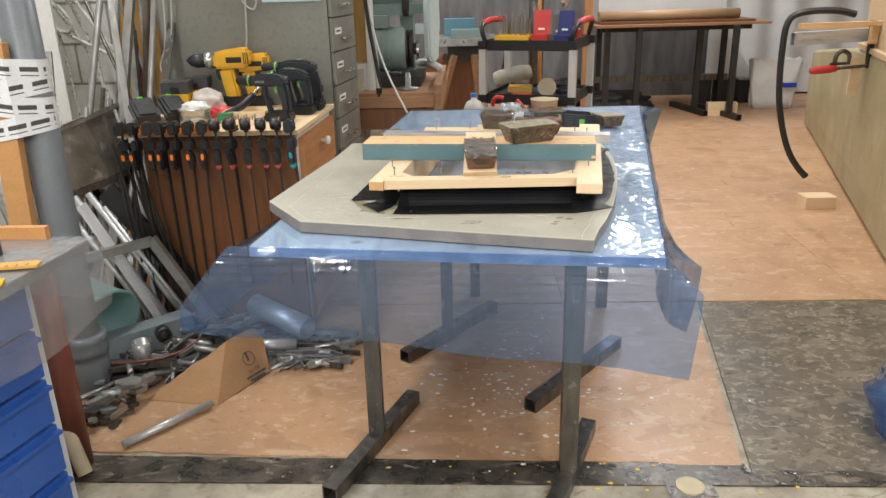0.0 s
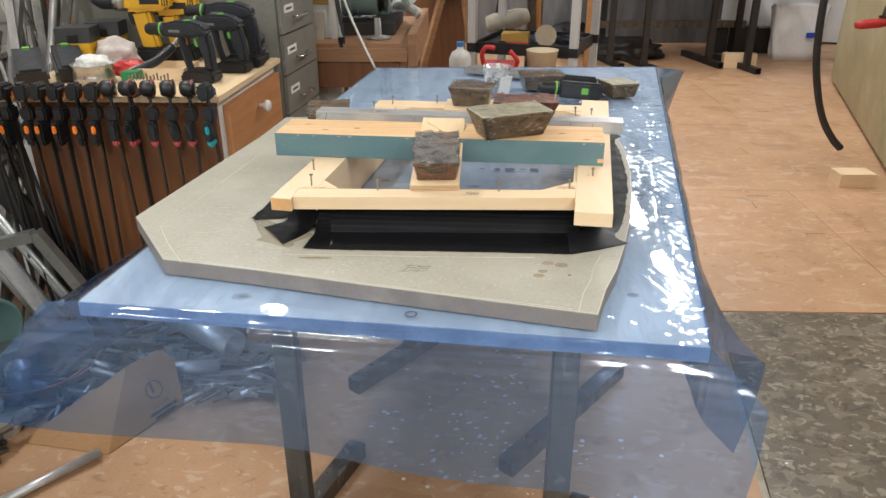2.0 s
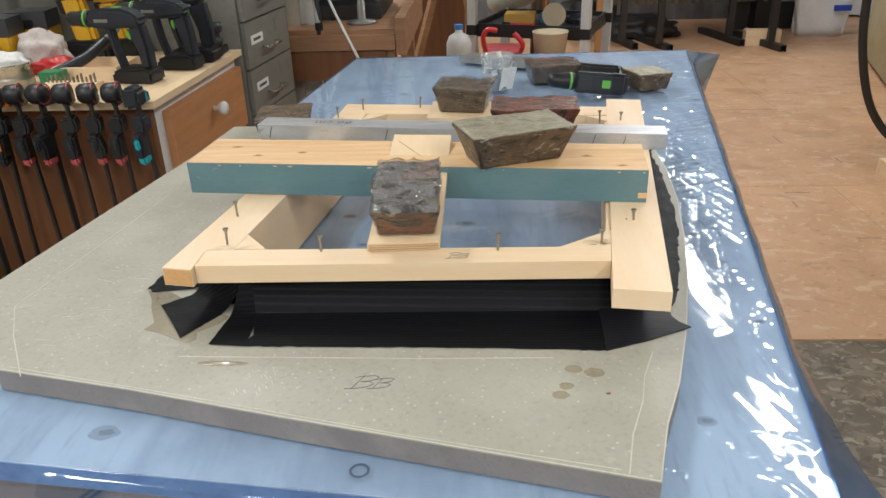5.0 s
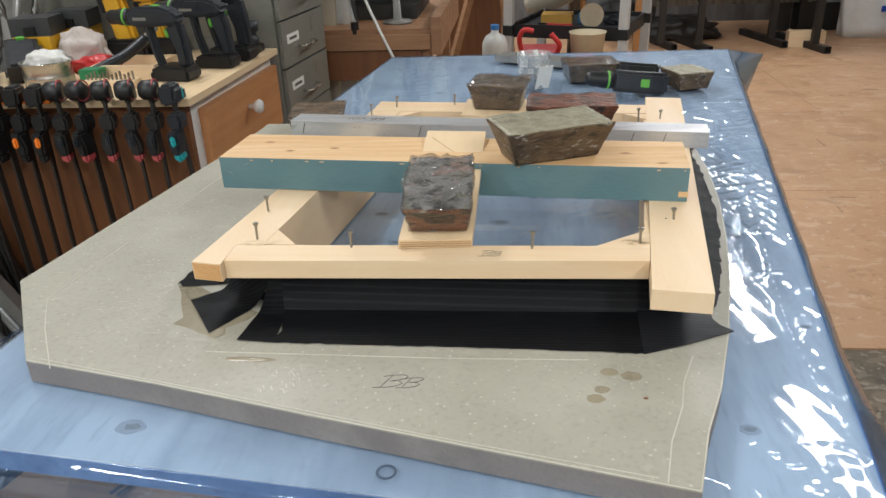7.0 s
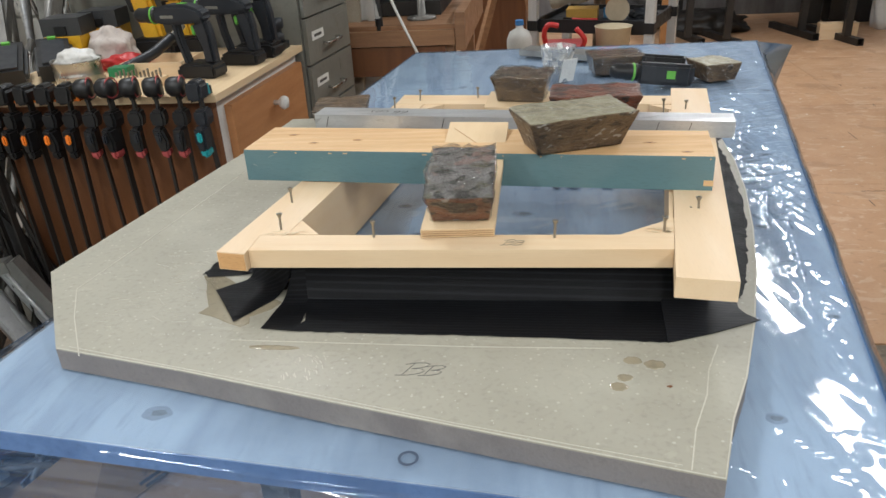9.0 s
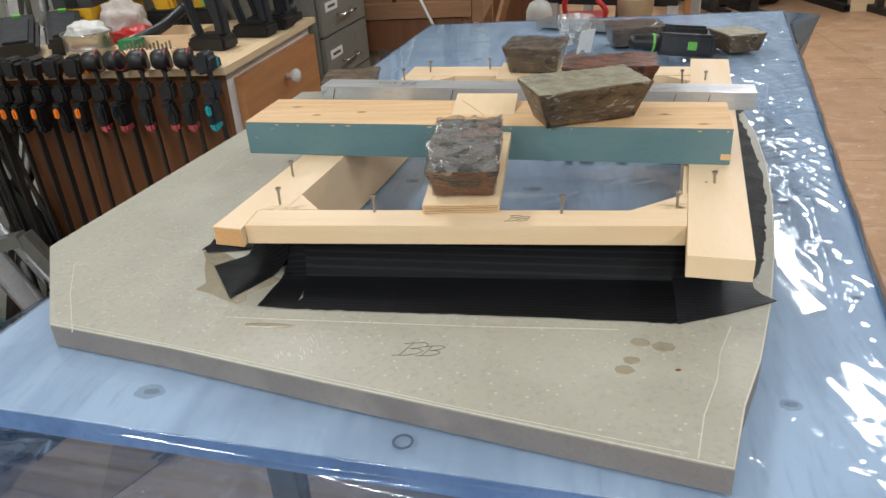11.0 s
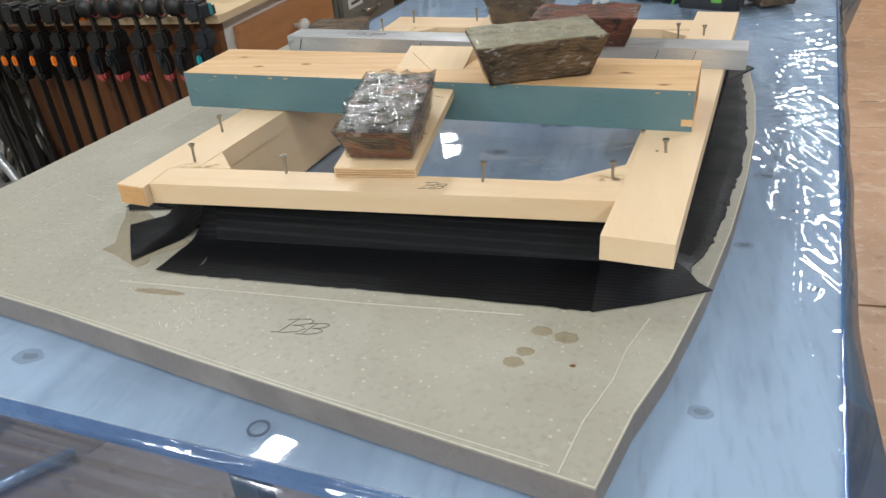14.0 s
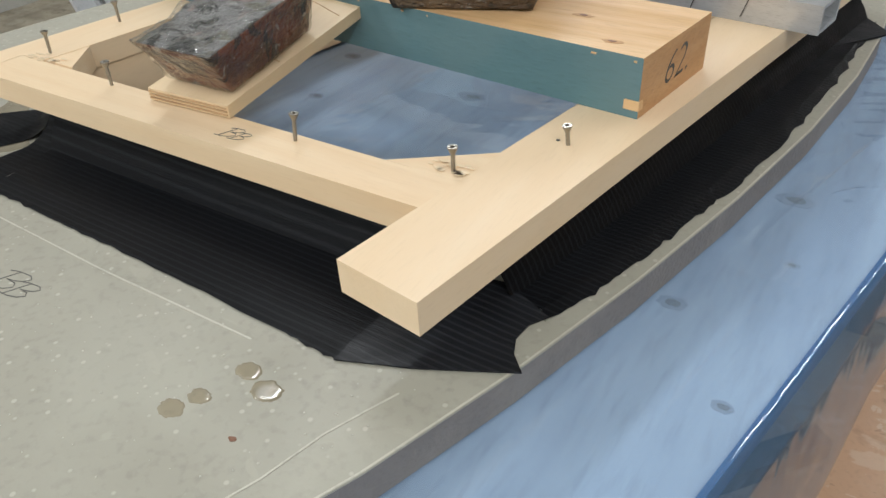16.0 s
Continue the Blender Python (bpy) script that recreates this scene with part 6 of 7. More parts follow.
part("handle", sweep([(0.39, 4.94, 0.50), (0.40, 4.90, 0.55), (0.36, 4.9, 0.60)], 0.012), RED, welder, "", True)
pail = thing("bucket", "beige plastic tub behind the table", "tub", "", (0.58, 5.05, 0))
part("tub", lathe([(0, 0), (0.07, 0), (0.085, 0.16), (0.09, 0.165), (0.082, 0.165), (0.066, 0.01), (0, 0.01)], pose(0.54, 5.02, 0.421), None, 20), plain("beige_tub", (0.52, 0.44, 0.30), 0.5), pail, "", True)
crate = thing("yellow_crate", "yellow-edged timber block on the floor behind the table", "crate", "", (1.3, 6.6, 0))
part("timber", blk(0.95, 1.38, 6.35, 6.6, 0.0, 0.13, None, 0.003), PINE, crate)
part("lid", blk(0.945, 1.385, 6.345, 6.605, 0.131, 0.17, None, 0.006), YELLOW, crate, "yellow painted top")

shift_new(mark, pose(0.10, 0.12, -0.03))
mark = tops()
# ---- far table ----
ft = thing("far_table", "dark steel table with a brown board top at the far wall", "table", "", (1.9, 7.9, 0))
part("board", prism([(1.02, 7.40), (2.62, 7.55), (2.62, 8.6), (1.0, 8.5)], 0.83, 0.85, None, 0.002), BENCH_WOOD, ft)
part("board", prism([(1.08, 7.52), (2.50, 7.62), (2.5, 8.6), (1.08, 8.5)], 0.851, 0.872, None, 0.002), BROWN, ft, "dark loose board")
for x, y in ((1.16, 7.6), (1.43, 7.5), (2.05, 7.75), (2.28, 7.45), (2.42, 8.2), (1.2, 8.3)):
    part("leg", blk(x - 0.025, x + 0.025, y - 0.025, y + 0.025, 0.05, 0.829), IRON, ft)
for a, b in (((2.33, 7.30), (2.18, 8.0)), ((2.10, 7.55), (1.95, 8.2)), ((1.5, 7.4), (1.3, 8.1)), ((1.25, 7.5), (1.1, 8.1))):
    part("foot", hollow_bar((*a, 0.026), (*b, 0.026), 0.05, 0.05), IRON, ft)
part("rail", bar((1.1, 7.62, 0.80), (2.5, 7.72, 0.80), 0.04, 0.04), IRON, ft)
part("low_rail", bar((1.1, 8.2, 0.28), (2.5, 8.25, 0.28), 0.04, 0.06), STEEL, ft)
roll = thing("paper_roll", "long roll of brown kraft paper on the far table", "paper roll", "", (1.7, 7.7, 0.87))
part("roll", pipe((1.08, 7.66, 0.92), (2.38, 7.74, 0.92), 0.045, 0.006), KRAFT, roll, "", True)
sheetroll = thing("foil_roll", "pale sheet material stacked on the far table", "sheet roll", "", (1.7, 8.0, 0.87))
part("sheet", prism([(1.10, 7.80), (2.30, 7.86), (2.3, 8.5), (1.1, 8.45)], 0.873, 1.25, None, 0.03), SHEET, sheetroll)
shift_new(mark, pose(0.29, 0.0, -0.0))
far_block = thing("wood_block", "short pale timber block on the floor", "wood block", "wood blocks", (2.55, 7.62, 0))
part("timber", box((0.27, 0.09, 0.12), pose(2.56, 7.62, 0, 0, 0, -4), None, 0.004), PINE, far_block)
bag = thing("plastic_bag", "white plastic carrier bag with blue lettering standing on the floor", "bag", "", (3.2, 7.95, 0))


def bag_mesh():
    bm = B()
    rings = []
    for k in range(9):
        z = 0.03 + k * 0.055
        ring = []
        for i in range(28):
            a = 2 * math.pi * i / 28
            c, s = math.cos(a), math.sin(a)
            x = 0.235 * abs(c) ** 0.5 * (1 if c > 0 else -1) * (0.82 + 0.22 * k / 8)
            y = 0.11 * abs(s) ** 0.5 * (1 if s > 0 else -1)
            w = 0.03 * noise.noise((c * 2, s * 2, z * 6))
            ring.append(bm.verts.new((3.17 + x + w, 8.02 + y + w, (0.0 if k == 0 else z + 0.02 * noise.noise((c * 3, s * 3, 4)) * k / 4))))
        rings.append(ring)
    for a, b in zip(rings, rings[1:]):
        for i in range(28):
            bm.faces.new((a[i], a[(i + 1) % 28], b[(i + 1) % 28], b[i]))
    bm.faces.new(rings[0])
    return bm


part("bag", bag_mesh(), plain("bag_white", (0.72, 0.72, 0.72), 0.35), bag, smooth=True)
part("print", blk(3.20, 3.34, 7.868, 7.876, 0.21, 0.255), plain("print_blue", (0.02, 0.06, 0.42), 0.5), bag, "blue printed logo bar")
for i, (x, w) in enumerate([(2.62, 0.11), (2.80, 0.15), (3.0, 0.12)]):
    jc = thing("metal_canister", "dark metal canister by the far wall", "canister", "metal canisters", (x, 8.4, 0))
    part("can", box((w, 0.16, 0.27 - 0.02 * i), pose(x, 8.4, 0, 0, 0, -5 + 4 * i), None, 0.01), IRON, jc)
    part("lid", box((w * 0.9, 0.14, 0.02), pose(x, 8.4, 0.271 - 0.02 * i), None, 0.006), ALU_DULL, jc)
crumple("dark_tarp", "crumpled dark tarpaulin under the far table", "tarpaulin", 1.65, 8.1, 0.0, (0.32, 0.2, 0.12), IRON, 31)
crumple("dark_tarp", "crumpled dark tarpaulin under the far table", "tarpaulin", 1.2, 8.45, 0.0, (0.25, 0.2, 0.16), IRON, 33)
far_sheet = thing("hanging_sheet", "pale grey plastic sheet hanging on the far wall", "plastic sheet", "", (3.6, 8.9, 0))


def sheet_fold(u, v):
    return (2.75 + 1.9 * u, 8.88 - 0.03 - 0.03 * math.sin(u * 31) - 0.02 * noise.noise((u * 12, v, 0)), 0.02 + 2.4 * v)


part("sheet", film_grid(sheet_fold, 70, 4), SHEET, far_sheet, smooth=True)

# ---- at the hull: clamps, hose, block ----
mark_hull = tops()
hose = thing("rubber_hose", "black rubber strip hanging from the hull edge", "hose", "", (1.95, 4.4, 0.9))
part("strip", sweep([(2.03, 4.25, 1.06), (1.935, 4.25, 1.08), (1.78, 4.25, 1.075), (1.715, 4.25, 1.03), (1.705, 4.25, 0.90), (1.710, 4.25, 0.76), (1.724, 4.25, 0.64), (1.76, 4.25, 0.50), (1.805, 4.25, 0.39), (1.86, 4.25, 0.31), (1.905, 4.25, 0.265)], 0.017, None, 6), RUBBER, hose)
def screw_clamp(x, y, z, label):
    t = thing("screw_clamp", label, "clamp", "hull clamps", (x, y, z))
    part("bar", bar((x - 0.30, y, z + 0.0), (x + 0.22, y - 0.02, z + 0.03), 0.008, 0.03), ALU, t)
    part("fixed_arm", bar((x + 0.04, y - 0.03, z + 0.07), (x + 0.05, y - 0.03, z - 0.15), 0.03, 0.02), BLACK, t)
    part("spindle", rod((x - 0.10, y - 0.03, z - 0.15), (x + 0.10, y - 0.03, z - 0.135), 0.008), STEEL, t)
    part("handle", lathe([(0, 0), (0.014, 0), (0.019, 0.03), (0.019, 0.10), (0.013, 0.125), (0, 0.125)], along((x - 0.10, y - 0.03, z - 0.15), (x - 0.30, y - 0.03, z - 0.165)), None, 16), RED, t, "red wooden handle", True)
    part("shoe", lathe([(0, 0), (0.02, 0), (0.022, 0.015), (0, 0.02)], along((x + 0.10, y - 0.03, z - 0.135), (x + 0.2, y - 0.03, z - 0.13)), None, 14), RED, t)


screw_clamp(2.05, 4.22, 0.965, "steel screw clamp with a red handle on the hull edge")
mark_h = tops()
shackle = thing("shackle", "bare steel ring shackle on the hull edge", "shackle", "", (1.98, 4.42, 0.84))
part("ring", sweep([(1.95, 4.44, 0.83), (1.955, 4.44, 0.87), (1.985, 4.44, 0.89), (2.015, 4.44, 0.87), (2.02, 4.44, 0.83)], 0.011), STEEL, shackle, smooth=True)
part("pin", bar((1.93, 4.44, 0.828), (2.05, 4.44, 0.832), 0.014, 0.014), STEEL, shackle)
for i, (a, b, w) in enumerate([((1.72, 4.35, 1.02), (2.5, 4.3, 1.03), 0.03), ((1.80, 4.55, 1.0), (2.6, 4.5, 1.0), 0.035)]):
    st = thing("timber_strip", "orange-brown timber strip laid on the hull edge", "timber strip", "timber strips", a)
    part("strip", bar(a, b, w, 0.02), BEAM_WOOD, st)
    part("block", bar((a[0] + 0.35, a[1], 0.93), (a[0] + 0.35, a[1], a[2] - 0.011), 0.03, 0.03), BEAM_WOOD, st)
alup = thing("aluminium_profile", "aluminium box profile clamped on the hull edge", "metal profile", "", (2.0, 4.45, 0.95))
part("profile", hollow_bar((1.74, 4.46, 0.95), (2.6, 4.42, 0.99), 0.05, 0.06), ALU, alup)
pad = thing("wood_pad", "thin wooden pad hanging under the clamp", "wood pad", "", (2.06, 4.4, 0.75))
part("pad", bar((2.045, 4.42, 0.86), (2.045, 4.42, 0.68), 0.05, 0.012), PINE, pad)

shift_new(mark_h, pose(0.02, -0.18, 0))
shift_new(mark_hull, Matrix.Translation((0.18, 0.458, 1.255)) @ Matrix.Scale(1.13, 4) @ Matrix.Translation((-0.18, -0.458, -1.255)))
wb = thing("wood_block", "short pale timber block on the floor by the hull", "wood block", "wood blocks", (2.14, 4.59, 0))
part("timber", box((0.17, 0.11, 0.066), pose(2.14, 4.59, 0, 0, 0, 2), None, 0.004), PINE, wb)

# blue film bundle on the floor at the edge of the aisle
fb = thing("film_bundle", "crumpled blue plastic film hanging low by the aisle", "plastic film", "", (1.55, 2.45, 0))
bm = B()
bmesh.ops.create_icosphere(bm, subdivisions=3, radius=1.0)
for v in bm.verts:
    k = 1 + 0.3 * noise.noise(v.co * 2 + Vector((4, 0, 0)))
    v.co = Vector((v.co.x * 0.17 * k, v.co.y * 0.2 * k, max(-0.6, v.co.z * k) * 0.12 + 0.072))
bm.transform(pose(1.50, 2.33, 0.0))
part("film", bm, FILM_HANG, fb, smooth=True)

# ---- left side: pipe, tub, drawers, scrap ----
pp = thing("drain_pipe", "grey plastic drain pipe with a socket joint near the floor", "pipe", "", (-1.085, 2.59, 0))
part("pipe", lathe([(0.052, 0.06), (0.052, H - 0.01), (0.048, H - 0.01), (0.048, 0.06)], pose(-1.085, 2.59, 0), None, 28), PIPE_GREY, pp, "", True)
part("socket", lathe([(0.053, 0.0), (0.060, 0.01), (0.063, 0.12), (0.060, 0.14), (0.068, 0.145), (0.070, 0.165), (0.066, 0.18), (0.070, 0.19), (0.068, 0.21), (0.053, 0.215)], pose(-1.085, 2.59, 0), None, 28), PIPE_GREY, pp, "ribbed socket joint", True)
wp = thing("wood_plank", "orange pine plank taped to the drain pipe", "plank", "", (-1.13, 2.55, 0))
part("plank", bar((-1.185, 2.515, 0.01), (-1.125, 2.515, 1.13), 0.03, 0.068, None, 0.003), plain("orange_pine", (0.56, 0.29, 0.11), 0.5), wp)
tape = thing("tape_wrap", "white printed tape wound round pipe and plank", "tape", "", (-1.08, 2.57, 0.9))
loop = []
for p in sorted([(-1.085 + 0.0545 * math.cos(i * math.pi / 16), 2.59 + 0.0545 * math.sin(i * math.pi / 16)) for i in range(32)] + [(-1.176, 2.497), (-1.096, 2.497), (-1.176, 2.533)]):
    # lower side of the outline drawn tight round pipe and plank
    while len(loop) > 1 and (loop[-1][0] - loop[-2][0]) * (p[1] - loop[-2][1]) - (loop[-1][1] - loop[-2][1]) * (p[0] - loop[-2][0]) <= 0:
        loop.pop()
    loop.append(p)
upper = [(-1.085 + 0.0545 * math.cos(i * math.pi / 12), 2.59 + 0.0545 * math.sin(i * math.pi / 12)) for i in range(1, 10)]
loop += upper
TAPE = plain("tape_white", (0.78, 0.79, 0.81), 0.3)
for k in range(4):
    z = 0.870 + k * 0.053
    grow, lean = 1 + 0.008 * k, 0.16 * (-1) ** k
    ring = [(-1.10 + (x + 1.10) * grow, 2.56 + (y - 2.56) * grow) for x, y in loop]
    bm = B()
    rows = [[bm.verts.new((x, y, zz + lean * (x + 1.09))) for x, y in ring] for zz in (z, z + 0.058)]
    for i in range(len(ring)):
        j = (i + 1) % len(ring)
        bm.faces.new((rows[0][i], rows[0][j], rows[1][j], rows[1][i]))
    tp = part("turn", bm, TAPE, tape)
    front = ring[:len(loop) - len(upper)]
    cut = [lerp(p, q, t / 6) for p, q in zip(front, front[1:]) for t in range(6)]
    run = [p for p in cut if p[1] < 2.585]
    length = 0.0
    for p, q in zip(run, run[1:]):
        d = Vector((q[0] - p[0], q[1] - p[1]))
        length += d.length
        if (length + 0.021 * k) % 0.062 < 0.046:
            out = Vector((d.y, -d.x)).normalized() * 0.0006
            a, b = (p[0] + out.x, p[1] + out.y), (q[0] + out.x, q[1] + out.y)
            for w0, w1 in ((0.024, 0.037), (0.012, 0.015)):
                bm = B()
                bm.faces.new([bm.verts.new((c[0], c[1], z + h + lean * (c[0] + 1.09))) for c, h in ((a, w0), (b, w0), (b, w1), (a, w1))])
                part("print", bm, PENCIL, tp, "dark printed bars")




def steel_tub():
    t = thing("steel_tub", "dull stained stainless steel tub resting on the scrap metal", "tub", "", (-1.33, 3.35, 0.55))
    m = pose(-1.305, 3.385, 0.525, 3, -19, -2)
    bm = B()
    rings = []
    for z, k in ((0.0, 0.85), (0.03, 0.95), (0.25, 1.0), (0.25, 1.10), (0.265, 1.10), (0.262, 0.985), (0.04, 0.93), (0.012, 0.83)):
        ring = []
        for i in range(32):
            a = 2 * math.pi * i / 32
            c, s = math.cos(a), math.sin(a)
            ring.append(bm.verts.new((0.135 * k * abs(c) ** 0.3 * (1 if c > 0 else -1), 0.185 * k * abs(s) ** 0.3 * (1 if s > 0 else -1), z)))
        rings.append(ring)
    for a, b in zip(rings, rings[1:]):
        for i in range(32):
            bm.faces.new((a[i], a[(i + 1) % 32], b[(i + 1) % 32], b[i]))
    bm.faces.new(rings[0])
    bm.faces.new(rings[-1])
    bm.transform(m)
    part("shell", bm, TUB, t, smooth=False)
    part("bracket", box((0.05, 0.03, 0.02), m @ pose(0.08, -0.15, -0.021), None, 0.003), TUB, t)
    for x in (-1.35, -1.2):
        part("prop", bar((x, 3.42, 0.0), (x, 3.4, 0.50 + 0.36 * (x + 1.35)), 0.03, 0.03), STEEL, t)


steel_tub()

# blue drawer cabinet under a clear film
bc = thing("blue_drawer_cabinet", "bright blue workshop drawer cabinet with a grey top under clear film", "drawer cabinet", "", (-1.1, 1.5, 0))
part("carcass", prism([(-0.828, 1.985), (-1.45, 2.04), (-1.60, 0.90), (-1.145, 0.82)], 0.0, 0.69), plain("cabinet_white", (0.55, 0.57, 0.58), 0.4), bc, "pale grey carcass")
for z0, z1 in ((0.54, 0.675), (0.415, 0.53), (0.295, 0.405), (0.16, 0.285), (0.03, 0.15)):
    dr = part("drawer", prism([(-0.833, 1.955), (-0.818, 1.951), (-1.122, 0.84), (-1.136, 0.845)], z0, z1, None, 0.003), BLUE, bc)
    part("handle_lip", prism([(-0.8175, 1.95), (-0.803, 1.946), (-1.107, 0.84), (-1.121, 0.845)], z1 - 0.022, z1 - 0.012, None, 0.002), BLUE, dr, "projecting blue handle lip")
part("top", prism([(-0.706, 2.045), (-1.45, 2.09), (-1.60, 0.70), (-0.87, 0.66)], 0.691, 0.718, None, 0.003), plain("grey_top", (0.23, 0.225, 0.215), 0.35), bc, "worn grey worktop")
cf = thing("clear_film", "milky clear plastic film over the drawer cabinet", "plastic film", "", (-0.9, 1.5, 0.72))


def film_c(u, v):
    x, y = lerp((-0.865, 0.66), (-0.70, 2.05), u)
    return (x + 0.008 + 0.02 * math.sin(v * 2.5) + 0.01 * noise.noise((y * 5, v, 2)), y, 0.7205 - v * (0.17 + 0.03 * noise.noise((y * 3, 0, 1))))


def film_ct(u, v):
    x, y = lerp((-0.865, 0.66), (-0.70, 2.05), u)
    return (x + 0.008 - 0.6 * v, y + 0.05 * v, 0.7205 + 0.002 * abs(noise.noise((x * 9, y * 9, v))))


def film_cb(u, v):
    return (-0.692 - 0.6 * u, 2.052 + 0.04 * u + 0.012 + 0.01 * v, 0.7205 - v * 0.16)


part("side_flap", film_grid(film_c, 40, 8), CLEAR_FILM, cf, smooth=True)
part("top_film", film_grid(film_ct, 30, 10), CLEAR_FILM, cf, smooth=True)
part("back_flap", film_grid(film_cb, 20, 5), CLEAR_FILM, cf, smooth=True)
mark = tops()
ruler = thing("folding_rule", "yellow wooden folding rule on the worktop", "ruler", "", (-0.75, 1.93, 0.724))
part("rule", bar((-0.95, 1.90, 0.728), (-0.672, 1.945, 0.728), 0.03, 0.006, None, 0.001), plain("rule_wood", (0.60, 0.34, 0.08), 0.5), ruler)
for k in range(12):
    part("tick", bar((-0.69 - k * 0.02, 1.928 - k * 0.0033, 0.7318), (-0.69 - k * 0.02, 1.938 - k * 0.0033, 0.7318), 0.0012, 0.0008, None, 0), PENCIL, ruler)
pl = thing("wood_strip", "short orange wooden strip on the worktop", "wood strip", "", (-0.85, 2.14, 0.724))
part("strip", bar((-1.05, 2.14, 0.734), (-0.757, 2.135, 0.734), 0.018, 0.03), plain("strip_wood", (0.55, 0.27, 0.09), 0.5), pl)
ys = thing("yellow_tag", "small yellow plastic tag on the worktop", "tag", "", (-0.72, 1.83, 0.724))
part("tag", box((0.06, 0.04, 0.004), pose(-0.72, 1.84, 0.724, 0, 0, 20)), YELLOW, ys)
tl = thing("hand_tool", "dark steel tool on the worktop", "tool", "", (-0.85, 2.0, 0.724))
part("blade", bar((-1.0, 1.99, 0.735), (-0.80, 2.02, 0.735), 0.02, 0.04), IRON, tl)
shift_new(mark, pose(-0.042, -0.085, 0))
rp = thing("red_pole", "red-brown painted steel post", "post", "", (-0.86, 2.15, 0))
part("post", rod((-0.942, 2.19, 0.0), (-0.938, 2.19, 0.60), 0.042, None, 20), REDBROWN, rp, "", True)
ww = thing("timber_offcut", "pale pine timber standing behind the red post", "timber", "", (-0.93, 2.25, 0))
part("timber", blk(-1.035, -0.985, 2.27, 2.31, 0.0, 0.55, None, 0.003), PINE, ww)
tube = thing("cardboard_tube", "pale cardboard tube leaning by the cabinet", "tube", "", (-0.86, 2.2, 0))
part("tube", pipe((-0.885, 2.125, 0.012), (-1.0, 2.215, 0.26), 0.020, 0.004), plain("pale_tube", (0.62, 0.52, 0.36), 0.6), tube, "", True)

bk = thing("teal_pail", "faded teal plastic pail lying on its side", "pail", "", (-1.12, 2.85, 0))
part("pail", lathe([(0, 0), (0.09, 0), (0.095, 0.01), (0.118, 0.20), (0.124, 0.205), (0.124, 0.215), (0.115, 0.215), (0.09, 0.02), (0, 0.02)], along((-1.25, 2.83, 0.235), (-1.05, 2.72, 0.175)), None, 28), TEAL_PIPE, bk, "", True)

# aluminium angle frame leaning in the scrap
af = thing("bent_profile", "bent aluminium box frame leaning in the scrap", "metal frame", "", (-1.0, 2.9, 0))
part("top_bar", bar((-1.23, 2.88, 0.355), (-0.955, 2.9, 0.418), 0.035, 0.03), ALU_DULL, af)
part("side_bar", bar((-0.955, 2.905, 0.425), (-0.745, 2.93, 0.02), 0.035, 0.03), ALU_DULL, af)
part("side_bar", bar((-1.21, 2.95, 0.54), (-0.96, 2.96, 0.02), 0.055, 0.012), SHEET, af)
rg = random.Random(4)
for i in range(46):
    x = rg.uniform(-1.5, -0.95)
    y = rg.uniform(2.98, 3.12)
    top_x, top_y, top_z = x - rg.uniform(-0.1, 0.45), rg.uniform(3.35, 3.9), rg.uniform(0.45, 0.85) if i % 6 else rg.uniform(1.0, 1.5)
    kind = i % 5
    w = rg.uniform(0.012, 0.035)
    lb = ["grey aluminium angle profile", "dark steel rod", "aluminium tube", "dull steel flat bar", "grey box profile"][kind]
    t = thing("scrap_bar", lb + " leaning in the scrap corner", "metal bar", "leaning metal bars", (x, y, 0))
    a, b = (x, y, 0.012), (top_x, top_y, top_z)
    if kind in (1, 2):
        part("rod", rod(a, b, w * 0.4, None, 10), STEEL if kind == 1 else POLE, t, "", True)
    elif kind == 3:
        part("flat", bar(a, b, w, 0.004), STEEL, t)
    else:
        part("profile", bar(a, b, w, w * 0.8), ALU_DULL if i % 3 == 0 and top_z < 1 else POLE, t)
for i in range(9):
    t = thing("threaded_rod", "thin dark rod standing under the clamps", "rod", "thin rods", (-1.05, 3.05, 0))
    x = -1.06 + i * 0.011
    part("rod", rod((x + rg.uniform(-0.03, 0.14), 2.99 + rg.uniform(0, 0.03), 0.0), (x + rg.uniform(-0.05, 0.02), 3.0, rg.uniform(0.6, 0.76)), 0.005, None, 8), IRON, t)
for i in range(7):
    x = -1.50 + i * 0.055
    t = thing("long_pole", ["pale aluminium pole", "brown painted tube", "thin pale batten"][i % 3] + " standing against the wall", "pole", "standing poles", (x, 4.1, 0))
    part("pole", rod((x + rg.uniform(-0.05, 0.1), 3.95, 0.0), (x - rg.uniform(-0.06, 0.12), 4.3, 2.0 + 0.1 * i), 0.010 + 0.008 * (i % 2), None, 10), [POLE, REDBROWN, ALU_DULL][i % 3], t, "", True)
for label, a, b, r, m in (("brown painted steel tube leaning against the wall", (-1.448, 3.9, 0), (-1.12, 3.95, 2.25), 0.017, POLE_BROWN), ("bright aluminium tube leaning against the wall", (-1.50, 3.85, 0), (-1.38, 3.9, 1.5), 0.011, ALU), ("thin steel tube leaning against the wall", (-1.36, 3.9, 0), (-1.02, 3.95, 1.7), 0.007, POLE), ("dull aluminium tube leaning against the wall", (-1.62, 3.95, 0), (-1.30, 4.0, 2.0), 0.010, ALU_DULL), ("grey steel tube leaning against the wall", (-1.20, 3.95, 0), (-1.75, 4.1, 1.6), 0.009, STEEL), ("thin steel tube leaning against the wall", (-1.15, 3.95, 0), (-1.62, 4.1, 1.9), 0.007, POLE)):
    t = thing("long_pole", label, "pole", "standing poles", a)
    part("pole", rod(a, b, r, None, 12), m, t, "", True)
